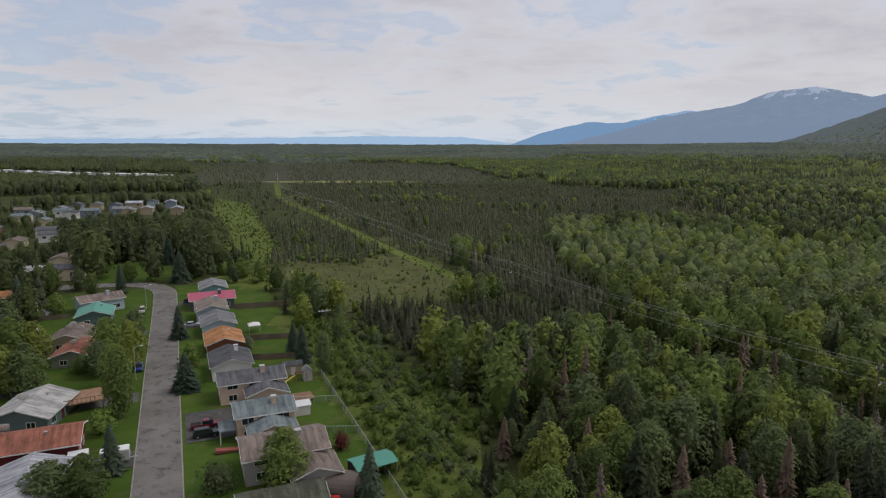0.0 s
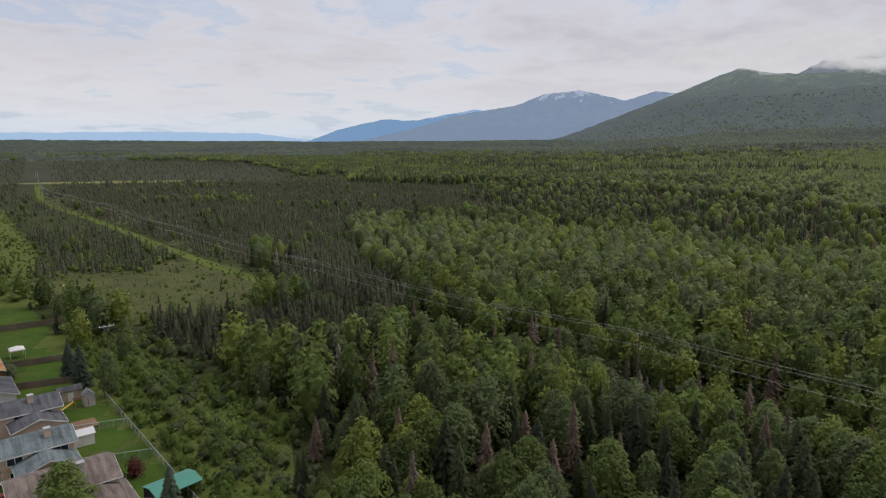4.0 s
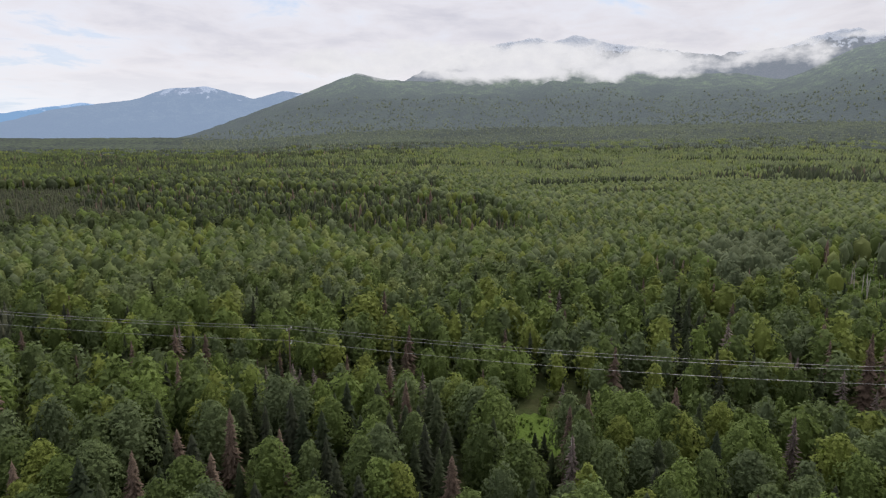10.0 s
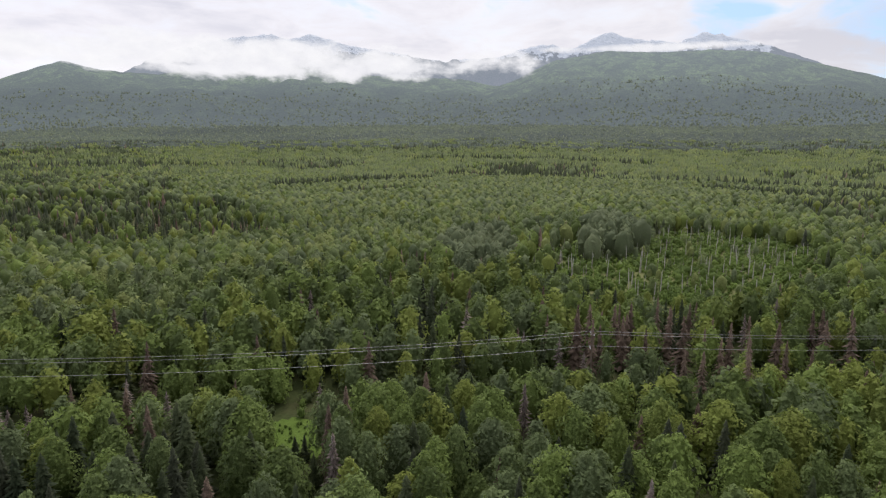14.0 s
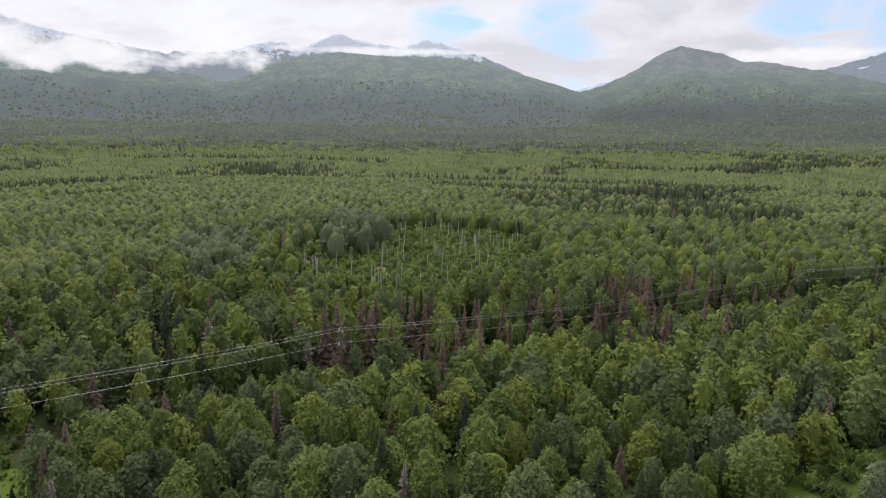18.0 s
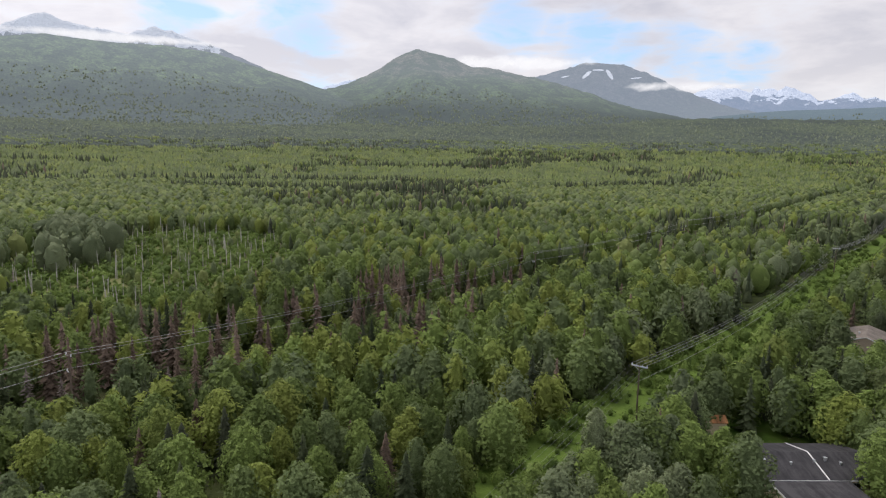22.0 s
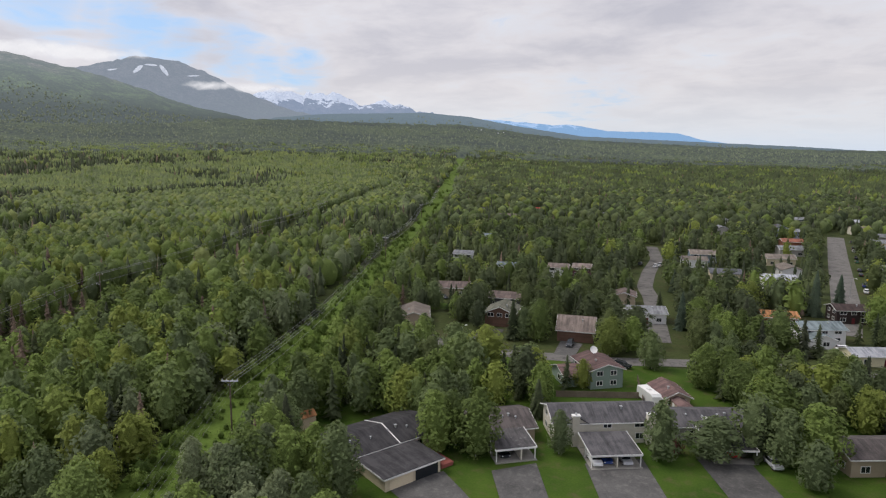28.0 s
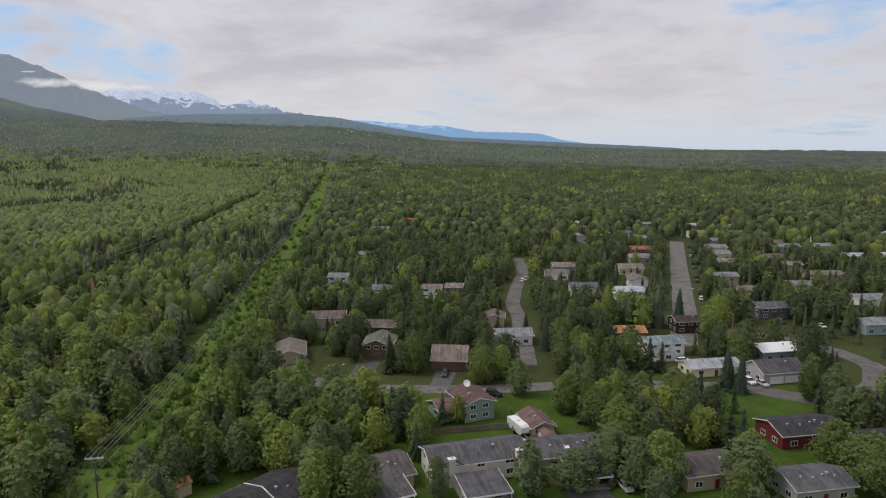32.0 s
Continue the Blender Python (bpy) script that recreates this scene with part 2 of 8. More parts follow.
M["drybrush"] = surface("pale_brush_ground", (0.120, 0.128, 0.048), (0.180, 0.185, 0.075), coarse=0.08, fine=0.9, bump=0.6, dist=0.3, stain=(0.075, 0.085, 0.030), amount=0.7, spec=0.06)
M["meadow"] = surface("meadow_grass", (0.085, 0.118, 0.026), (0.140, 0.170, 0.044), coarse=0.06, fine=1.2, bump=0.6, dist=0.3, stain=(0.06, 0.09, 0.02), amount=0.7, spec=0.06)
M["glade"] = surface("glade_grass", (0.070, 0.112, 0.020), (0.118, 0.172, 0.036), coarse=0.25, fine=1.5, bump=0.6, dist=0.3, stain=(0.07, 0.12, 0.02), amount=0.6, spec=0.06)
M["pale"] = surface("sedge_marsh", (0.21, 0.22, 0.075), (0.28, 0.27, 0.11), coarse=0.03, fine=0.5, stain=(0.10, 0.10, 0.04), amount=0.6, spec=0.06)
M["lawn"] = surface("lawn_grass", (0.030, 0.068, 0.010), (0.076, 0.122, 0.020), coarse=0.11, fine=3.0, bump=0.4, dist=0.05, stain=(0.105, 0.096, 0.042), amount=0.75, spec=0.06)
M["asphalt"] = surface("worn_asphalt", (0.115, 0.108, 0.102), (0.195, 0.185, 0.173), coarse=0.15, fine=4.0, bump=0.2, dist=0.01, stain=(0.060, 0.057, 0.055), amount=0.85, spec=0.06)
M["drive"] = surface("driveway_asphalt", (0.066, 0.064, 0.063), (0.120, 0.116, 0.112), coarse=0.25, fine=4.0, bump=0.2, dist=0.01, stain=(0.19, 0.18, 0.17), amount=0.5, spec=0.06)
M["concrete"] = surface("kerb_concrete", (0.20, 0.19, 0.17), (0.30, 0.285, 0.255), coarse=0.5, fine=8.0)
M["gravel"] = surface("gravel", (0.26, 0.23, 0.19), (0.36, 0.33, 0.28), coarse=0.3, fine=9.0, bump=0.6, spec=0.06)
M["pole"] = surface("weathered_pole", (0.10, 0.075, 0.055), (0.17, 0.13, 0.10), coarse=0.8, fine=9.0)
M["wire"] = surface("aluminium_wire", (0.29, 0.29, 0.29), (0.36, 0.36, 0.36), rough=0.45, metal=0.8, bump=0)
M["galv"] = surface("galvanised_steel", (0.48, 0.49, 0.50), (0.60, 0.61, 0.62), rough=0.5, metal=0.6, bump=0)

# ---- terrain ----
EYE = 55.0


def smooth(t):
    t = np.clip(t, 0, 1)
    return t * t * (3 - 2 * t)


FOOT_AZ = (-60, 5, 30, 42, 56, 75, 100, 140, 155, 165, 175, 185, 200, 230, 300)
FOOT_EL = (0.0, 0.0, 0.35, 1.6, 1.9, 2.6, 2.6, 2.7, 2.4, 1.1, 0.6, 0.25, 0.0, 0.0, 0.0)


def bearing(x, y):
    a = np.degrees(np.arctan2(x, y))
    return np.where(a < -60, a + 360, a)


def height(x, y):
    """Ground level: flat round the middle, rising gently to the foot of the mountains."""
    x, y = np.asarray(x, float), np.asarray(y, float)
    r = np.hypot(x, y)
    el = np.interp(bearing(x, y), FOOT_AZ, FOOT_EL)
    top = EYE - 8 + 3300 * np.tan(np.radians(el))
    f = np.clip((r - 1000) / 2300, 0, None)
    roll = np.sin(x / 190 + 1.3) * np.cos(y / 230) * 2.5 * smooth((r - 450) / 500)
    return top * np.minimum(f, 1.0) ** 1.35 + roll + np.clip(f - 1, 0, None) * 12


def quads_mesh(name, verts, faces, mat, shade_smooth=False, normals=None, tint=None):
    """A mesh from an (n, 3) array and an (m, 4) index array; leaves may carry soft normals and a tint of their tree."""
    me = bpy.data.meshes.new(name)
    v, f = np.asarray(verts, np.float32), np.asarray(faces, np.int32)
    me.vertices.add(len(v))
    me.vertices.foreach_set("co", v.ravel())
    me.loops.add(f.size)
    me.loops.foreach_set("vertex_index", f.ravel())
    me.polygons.add(len(f))
    me.polygons.foreach_set("loop_start", np.arange(0, f.size, f.shape[1], dtype=np.int32))
    if shade_smooth:
        me.polygons.foreach_set("use_smooth", np.ones(len(f), bool))
    me.materials.append(mat)
    me.update(calc_edges=True)
    if normals is not None:
        me.attributes.new("custom_normal", "FLOAT_VECTOR", "POINT").data.foreach_set("vector", np.asarray(normals, np.float32).ravel())
    if tint is not None:
        me.attributes.new("tint", "FLOAT", "POINT").data.foreach_set("value", np.asarray(tint, np.float32))
    return me


def grid_faces(rows, cols):
    i = np.arange(rows - 1)[:, None] * cols + np.arange(cols - 1)[None]
    return np.stack([i, i + 1, i + cols + 1, i + cols], -1).reshape(-1, 4)


def polar_sheet(name, az0, az1, step, radii, lift, mat, hump=0.0, seed=0):
    az = np.radians(np.arange(az0, az1 + step / 2, step))
    rr, aa = np.meshgrid(radii, az, indexing="ij")
    x, y = rr * np.sin(aa), rr * np.cos(aa)
    z = height(x, y) + lift
    if hump:
        rng = np.random.default_rng(seed)
        z = z + rng.random(z.shape) * hump
        z[0] -= lift + hump
    return quads_mesh(name, np.stack([x, y, z], -1).reshape(-1, 3), grid_faces(*rr.shape)[:, ::-1], mat, True)


ground = tagged(new("ground", polar_sheet("ground", -60, 300, 2.0, np.concatenate([[0.0], np.geomspace(12, 4950, 80)]), 0.0, M["floor"])),
                "mossy dark forest floor of a wide valley", "ground", kind="structure")


def canopy_mat(t):
    p = nd(t, "ShaderNodeBsdfPrincipled", Roughness=0.9)
    p.inputs["Specular IOR Level"].default_value = 0.1
    n1, n2 = noise_tex(t, 0.0035, 4.0), noise_tex(t, 0.07, 3.0)
    f = math_node(t, "MULTIPLY_ADD", n1, 0.7, math_node(t, "MULTIPLY_ADD", math_node(t, "SUBTRACT", n2, 0.5), 1.3, 0.28))
    t.links.new(ramp(t, f, [(0.44, (0.012, 0.018, 0.011)), (0.62, (0.036, 0.048, 0.022)), (0.86, (0.085, 0.108, 0.036))]), p.inputs["Base Color"])
    t.links.new(bump_of(t, n2, 1.0, 9.0), p.inputs["Normal"])
    # grey-blue haze over the far woods, mixed in as emission
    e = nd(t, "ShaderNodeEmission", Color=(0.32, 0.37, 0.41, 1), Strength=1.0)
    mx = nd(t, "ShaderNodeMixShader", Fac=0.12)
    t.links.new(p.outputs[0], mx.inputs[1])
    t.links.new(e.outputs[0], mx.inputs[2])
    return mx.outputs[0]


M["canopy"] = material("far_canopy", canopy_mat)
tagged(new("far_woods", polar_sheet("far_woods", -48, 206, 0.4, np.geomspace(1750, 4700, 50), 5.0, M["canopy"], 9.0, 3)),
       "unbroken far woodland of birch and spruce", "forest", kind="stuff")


# ---- mountains, far behind everything ----
def mountain_mat(name, low, mid, rock, z0, z1, snow=0.0, glow=(0, 0, 0), keep=1.0, zsnow=0, near_air=1.0, patches=()):
    def build(t):
        geo = t.nodes.new("ShaderNodeNewGeometry")
        sep = t.nodes.new("ShaderNodeSeparateXYZ")
        t.links.new(geo.outputs["Position"], sep.inputs[0])
        n = noise_tex(t, 0.006, 6.0, 0.6)
        n2 = noise_tex(t, 0.035, 5.0, 0.65)
        h = math_node(t, "MULTIPLY_ADD", math_node(t, "SUBTRACT", n, 0.5), (z1 - z0) * 0.9, sep.outputs[2])
        h = math_node(t, "DIVIDE", math_node(t, "SUBTRACT", h, z0), z1 - z0, clamp=True)
        col = ramp(t, h, [(0.10, low), (0.38, mid), (0.75, mid), (1.0, rock)])
        col = mix_rgb(t, ramp(t, noise_tex(t, 0.011, 5.0, 0.62), [(0.46, (0.85, 0.85, 0.85)), (0.53, (0, 0, 0))]), col, tuple(a * 0.5 + b * 0.25 for a, b in zip(low, mid)))
        col = mix_rgb(t, ramp(t, n2, [(0.42, (0.55, 0.55, 0.55)), (0.60, (0, 0, 0))]), col, tuple(c * 0.45 for c in low))
        n3 = noise_tex(t, 0.11, 3.0, 0.6)
        col = mix_rgb(t, ramp(t, n3, [(0.40, (0.6, 0.6, 0.6)), (0.58, (0, 0, 0))]), col, tuple(c * 0.5 for c in low))
        if snow:
            ns = noise_tex(t, 0.014, 5.0, 0.6)
            s = math_node(t, "MULTIPLY_ADD", math_node(t, "SUBTRACT", sep.outputs[2], zsnow), 0.0035, math_node(t, "SUBTRACT", ns, 0.60 - snow))
            col = mix_rgb(t, ramp(t, s, [(0.0, (0, 0, 0)), (0.04, (1, 1, 1))]), col, (0.78, 0.80, 0.84))
        for paz, pz, wide, tall, slant in patches:  # lasting snow in a gully: bearing, level, half sizes
            a = math_node(t, "MULTIPLY", math_node(t, "ARCTAN2", sep.outputs[0], sep.outputs[1]), 180 / math.pi)
            v = math_node(t, "DIVIDE", math_node(t, "SUBTRACT", sep.outputs[2], pz), tall)
            a = math_node(t, "MULTIPLY_ADD", v, -slant, math_node(t, "SUBTRACT", a, paz))
            e2 = math_node(t, "ADD", math_node(t, "POWER", math_node(t, "ABSOLUTE", math_node(t, "DIVIDE", a, wide)), 2.0), math_node(t, "POWER", math_node(t, "ABSOLUTE", v), 2.0))
            e2 = math_node(t, "MULTIPLY_ADD", math_node(t, "SUBTRACT", noise_tex(t, 0.03, 4.0), 0.5), 1.8, e2)
            col = mix_rgb(t, ramp(t, e2, [(0.75, (1, 1, 1)), (0.95, (0, 0, 0))]), col, (0.80, 0.82, 0.86))
        p = nd(t, "ShaderNodeBsdfPrincipled", Roughness=0.95)
        p.inputs["Specular IOR Level"].default_value = 0.05
        t.links.new(col, p.inputs["Base Color"])
        t.links.new(bump_of(t, n2, 1.0, 22.0), p.inputs["Normal"])
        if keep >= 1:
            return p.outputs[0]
        # air haze in front of the range, put into its surface as emission
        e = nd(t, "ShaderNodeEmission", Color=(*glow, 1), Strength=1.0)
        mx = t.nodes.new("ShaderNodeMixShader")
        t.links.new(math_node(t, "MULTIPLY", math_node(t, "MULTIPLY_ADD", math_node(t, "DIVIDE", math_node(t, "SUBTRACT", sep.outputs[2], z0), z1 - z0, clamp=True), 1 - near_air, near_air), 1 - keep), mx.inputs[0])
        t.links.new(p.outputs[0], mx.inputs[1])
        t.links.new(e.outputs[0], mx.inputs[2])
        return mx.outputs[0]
    return material(name, build)


SLOPES = {}


def mountain(name, label, profile, near, crest, mat, rough=0.10, seed=0, step=0.28):
    """A range: its crest line follows the profile of (bearing, elevation) at one distance, with spurs and gullies down to the plain."""
    paz, pel = np.array(profile).T
    az = np.arange(paz[0], paz[-1] + step, step)
    el = np.interp(az, paz, pel)
    k = np.hanning(5)
    k /= k.sum()
    el = np.convolve(np.pad(el, 2, mode="edge"), k, "valid")
    el = el + np.array([noise.fractal(Vector((a * 1.4, seed * 5.3, 0)), 0.8, 2.1, 4) * rough * 0.55 for a in az])
    u = np.linspace(0, 1, 46)
    v = np.linspace(1, 0.6, 5)[1:]
    ztop = EYE + crest * np.tan(np.radians(el))
    verts = np.zeros((len(u) + len(v), len(az), 3))
    for j, a in enumerate(az):
        s, c = math.sin(radians(a)), math.cos(radians(a))
        base = float(height(near * s, near * c)) - 6
        for i, q in enumerate(u):
            r = near + (crest - near) * q
            p = Vector((r * s / 520, r * c / 520, seed * 7.7))
            g = 0.55 - 1.6 * abs(noise.noise(p)) + 0.5 * noise.fractal(p * 2.6, 1.0, 2.0, 4)
            g2 = noise.fractal(p * 9, 0.9, 2.1, 3)
            z = base + (ztop[j] - base) * q ** 1.2
            z += (ztop[j] - base) * (g * q * (1 - q) * 0.60 * min(1.0, 3 * (1 - q) + 0.2) + g2 * (0.02 + rough * 0.12) * q * (1.08 - q))
            verts[i, j] = (r * s, r * c, z)
        for i, q in enumerate(v):
            r = crest + (1 - q) * 500
            verts[len(u) + i, j] = (r * s, r * c, base + (ztop[j] - base) * q)
    SLOPES[name] = verts[:len(u)]
    me = quads_mesh(name, verts.reshape(-1, 3), grid_faces(*verts.shape[:2])[:, ::-1], mat, True)
    return tagged(new(name, me), label, "mountain", kind="structure")


# blue and grey of the ranges is haze, emitted by their materials
HAZE_BLUE = (0.235, 0.40, 0.66)
m_far = mountain_mat("far_blue_range", (0.10, 0.13, 0.13), (0.12, 0.14, 0.14), (0.2, 0.2, 0.2), 60, 300, 0.10, HAZE_BLUE, 0.22, 260)
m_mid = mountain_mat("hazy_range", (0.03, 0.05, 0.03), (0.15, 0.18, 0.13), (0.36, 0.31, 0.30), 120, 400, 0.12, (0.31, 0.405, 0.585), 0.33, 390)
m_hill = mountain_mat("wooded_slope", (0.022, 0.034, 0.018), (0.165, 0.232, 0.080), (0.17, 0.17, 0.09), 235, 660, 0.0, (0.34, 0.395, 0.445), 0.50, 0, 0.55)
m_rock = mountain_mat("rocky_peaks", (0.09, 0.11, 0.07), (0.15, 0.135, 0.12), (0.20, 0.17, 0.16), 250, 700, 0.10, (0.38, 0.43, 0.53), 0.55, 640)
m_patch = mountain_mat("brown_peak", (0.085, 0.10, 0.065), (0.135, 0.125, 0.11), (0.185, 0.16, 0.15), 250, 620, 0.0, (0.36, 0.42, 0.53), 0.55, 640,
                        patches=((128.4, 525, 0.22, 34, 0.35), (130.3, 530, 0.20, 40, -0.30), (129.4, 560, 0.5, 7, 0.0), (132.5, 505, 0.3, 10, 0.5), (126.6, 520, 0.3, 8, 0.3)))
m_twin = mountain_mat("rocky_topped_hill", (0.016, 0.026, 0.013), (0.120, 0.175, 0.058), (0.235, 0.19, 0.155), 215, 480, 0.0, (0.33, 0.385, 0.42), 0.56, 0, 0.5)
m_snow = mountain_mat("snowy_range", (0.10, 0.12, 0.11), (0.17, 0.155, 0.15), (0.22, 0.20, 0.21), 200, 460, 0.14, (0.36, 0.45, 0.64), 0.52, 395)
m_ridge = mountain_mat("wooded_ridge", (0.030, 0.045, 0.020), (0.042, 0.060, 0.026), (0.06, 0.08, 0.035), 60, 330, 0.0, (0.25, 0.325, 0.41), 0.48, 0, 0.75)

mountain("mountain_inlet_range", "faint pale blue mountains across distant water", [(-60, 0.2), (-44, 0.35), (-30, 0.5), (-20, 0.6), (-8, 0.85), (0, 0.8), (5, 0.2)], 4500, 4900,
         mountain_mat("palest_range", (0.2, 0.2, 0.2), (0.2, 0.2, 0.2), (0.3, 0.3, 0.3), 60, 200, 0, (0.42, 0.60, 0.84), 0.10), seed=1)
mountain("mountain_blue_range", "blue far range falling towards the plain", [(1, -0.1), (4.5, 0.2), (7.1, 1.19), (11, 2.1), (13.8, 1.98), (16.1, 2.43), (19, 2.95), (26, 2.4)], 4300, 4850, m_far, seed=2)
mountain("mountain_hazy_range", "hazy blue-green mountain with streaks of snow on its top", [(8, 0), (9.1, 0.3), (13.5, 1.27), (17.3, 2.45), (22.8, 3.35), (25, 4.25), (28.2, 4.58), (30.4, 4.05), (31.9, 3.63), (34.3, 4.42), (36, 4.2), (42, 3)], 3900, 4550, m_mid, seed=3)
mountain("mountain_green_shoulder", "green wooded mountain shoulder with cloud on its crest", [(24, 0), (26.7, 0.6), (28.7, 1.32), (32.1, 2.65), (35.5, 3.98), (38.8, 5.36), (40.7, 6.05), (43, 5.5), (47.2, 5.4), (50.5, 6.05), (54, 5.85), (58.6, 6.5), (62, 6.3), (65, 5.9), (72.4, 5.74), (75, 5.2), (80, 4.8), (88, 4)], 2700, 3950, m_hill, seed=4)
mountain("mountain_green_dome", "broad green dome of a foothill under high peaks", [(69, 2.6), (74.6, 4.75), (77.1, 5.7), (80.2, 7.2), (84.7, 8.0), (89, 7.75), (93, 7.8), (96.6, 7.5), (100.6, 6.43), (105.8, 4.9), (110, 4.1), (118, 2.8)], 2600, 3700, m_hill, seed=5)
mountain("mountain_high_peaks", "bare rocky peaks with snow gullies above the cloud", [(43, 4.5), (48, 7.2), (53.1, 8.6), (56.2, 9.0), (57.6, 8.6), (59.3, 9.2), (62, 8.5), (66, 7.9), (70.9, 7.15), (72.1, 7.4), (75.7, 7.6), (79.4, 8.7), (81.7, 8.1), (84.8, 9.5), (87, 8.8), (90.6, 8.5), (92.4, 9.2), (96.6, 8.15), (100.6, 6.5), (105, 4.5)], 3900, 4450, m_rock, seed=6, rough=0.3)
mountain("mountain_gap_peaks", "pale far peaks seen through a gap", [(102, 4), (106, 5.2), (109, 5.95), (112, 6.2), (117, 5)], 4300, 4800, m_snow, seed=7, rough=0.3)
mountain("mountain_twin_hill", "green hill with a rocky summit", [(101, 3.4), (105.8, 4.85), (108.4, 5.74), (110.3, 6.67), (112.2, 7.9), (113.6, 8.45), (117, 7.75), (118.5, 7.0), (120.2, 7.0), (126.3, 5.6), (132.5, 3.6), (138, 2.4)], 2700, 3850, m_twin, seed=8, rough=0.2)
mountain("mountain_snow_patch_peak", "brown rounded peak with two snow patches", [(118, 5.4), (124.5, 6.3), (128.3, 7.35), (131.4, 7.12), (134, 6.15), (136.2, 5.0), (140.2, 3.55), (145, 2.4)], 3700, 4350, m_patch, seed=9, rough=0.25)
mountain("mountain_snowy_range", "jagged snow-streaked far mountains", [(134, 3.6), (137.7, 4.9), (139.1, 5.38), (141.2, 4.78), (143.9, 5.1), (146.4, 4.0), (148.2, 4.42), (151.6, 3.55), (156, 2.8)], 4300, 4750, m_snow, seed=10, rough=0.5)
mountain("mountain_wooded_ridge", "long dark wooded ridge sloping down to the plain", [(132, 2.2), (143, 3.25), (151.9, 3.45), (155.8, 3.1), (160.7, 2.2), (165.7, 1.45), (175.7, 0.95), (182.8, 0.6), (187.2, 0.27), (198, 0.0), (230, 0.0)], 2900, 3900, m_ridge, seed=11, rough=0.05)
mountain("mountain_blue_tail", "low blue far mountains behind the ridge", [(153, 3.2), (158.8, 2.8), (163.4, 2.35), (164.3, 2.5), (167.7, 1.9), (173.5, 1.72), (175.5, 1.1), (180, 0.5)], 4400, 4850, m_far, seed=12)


# ---- low cloud on the mountains ----
def cloud_mat(name, zc, hz, seed, dense, az0, az1):
    def build(t):
        geo = t.nodes.new("ShaderNodeNewGeometry")
        sep = t.nodes.new("ShaderNodeSeparateXYZ")
        t.links.new(geo.outputs["Position"], sep.inputs[0])
        mp = nd(t, "ShaderNodeMapping", Location=(seed * 31.0, 0, 0), Scale=(1, 1, 1.8))
        t.links.new(geo.outputs["Position"], mp.inputs[0])
        n = noise_tex(t, 0.0042, 7.0, 0.58, mp.outputs[0])
        off = math_node(t, "ABSOLUTE", math_node(t, "DIVIDE", math_node(t, "SUBTRACT", sep.outputs[2], zc), hz))
        a = math_node(t, "SUBTRACT", math_node(t, "MULTIPLY_ADD", n, 2.6 * dense, -0.55), math_node(t, "POWER", off, 1.5))
        az = math_node(t, "MULTIPLY", math_node(t, "ARCTAN2", sep.outputs[0], sep.outputs[1]), 180 / math.pi)
        side = math_node(t, "MINIMUM", math_node(t, "SUBTRACT", az, az0), math_node(t, "SUBTRACT", az1, az))
        side = math_node(t, "DIVIDE", side, 0.42 * (az1 - az0), clamp=True)
        a = math_node(t, "SUBTRACT", a, math_node(t, "MULTIPLY", math_node(t, "SUBTRACT", 1.0, side), 0.9))
        a = ramp(t, a, [(0.0, (0, 0, 0)), (0.55, (0.85, 0.85, 0.85)), (0.9, (0.97, 0.97, 0.97))])
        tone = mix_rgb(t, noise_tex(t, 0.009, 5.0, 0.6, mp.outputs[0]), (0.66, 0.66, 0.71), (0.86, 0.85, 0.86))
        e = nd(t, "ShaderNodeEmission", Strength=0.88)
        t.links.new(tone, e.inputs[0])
        tr = t.nodes.new("ShaderNodeBsdfTransparent")
        mx = t.nodes.new("ShaderNodeMixShader")
        t.links.new(a, mx.inputs[0])
        t.links.new(tr.outputs[0], mx.inputs[1])
        t.links.new(e.outputs[0], mx.inputs[2])
        return mx.outputs[0]
    return material(name, build)


def cloud_bank(label, az0, az1, dist, el, half, seed, dense=1.0):
    """A bank of cloud along the mountains, billowing in plan, fading to its edges."""
    zc, hz = EYE + dist * math.tan(radians(el)), dist * math.tan(radians(half))
    az = np.radians(np.arange(az0, az1 + 0.2, 0.4))
    zz = np.linspace(zc - 1.15 * hz, zc + 1.15 * hz, 12)
    v = np.zeros((len(zz), len(az), 3))
    for i, z in enumerate(zz):
        for j, a in enumerate(az):
            r = dist + 40 * noise.noise(Vector((math.degrees(a) * 0.4, z / 90, seed)))
            v[i, j] = (r * math.sin(a), r * math.cos(a), z)
    me = quads_mesh("low_cloud", v.reshape(-1, 3), grid_faces(*v.shape[:2]), cloud_mat("cloud_%d" % seed, zc, hz, seed, dense, az0, az1), True)
    return tagged(new("low_cloud", me), label, "cloud", kind="structure")


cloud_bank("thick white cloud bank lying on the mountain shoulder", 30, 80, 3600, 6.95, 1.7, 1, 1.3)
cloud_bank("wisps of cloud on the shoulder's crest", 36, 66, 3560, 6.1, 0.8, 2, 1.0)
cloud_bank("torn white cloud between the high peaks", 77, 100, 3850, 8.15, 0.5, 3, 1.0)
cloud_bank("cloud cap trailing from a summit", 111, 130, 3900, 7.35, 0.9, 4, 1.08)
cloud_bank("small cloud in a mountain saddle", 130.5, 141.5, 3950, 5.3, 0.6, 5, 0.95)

# ---- land cover ----
def inside(poly, x, y):
    x, y = np.asarray(x, float), np.asarray(y, float)
    hit = np.zeros(x.shape, bool)
    n = len(poly)
    for i in range(n):
        (x0, y0), (x1, y1) = poly[i], poly[(i + 1) % n]
        if y0 == y1:
            continue
        hit ^= ((y0 > y) != (y1 > y)) & (x < (x1 - x0) * (y - y0) / (y1 - y0) + x0)
    return hit


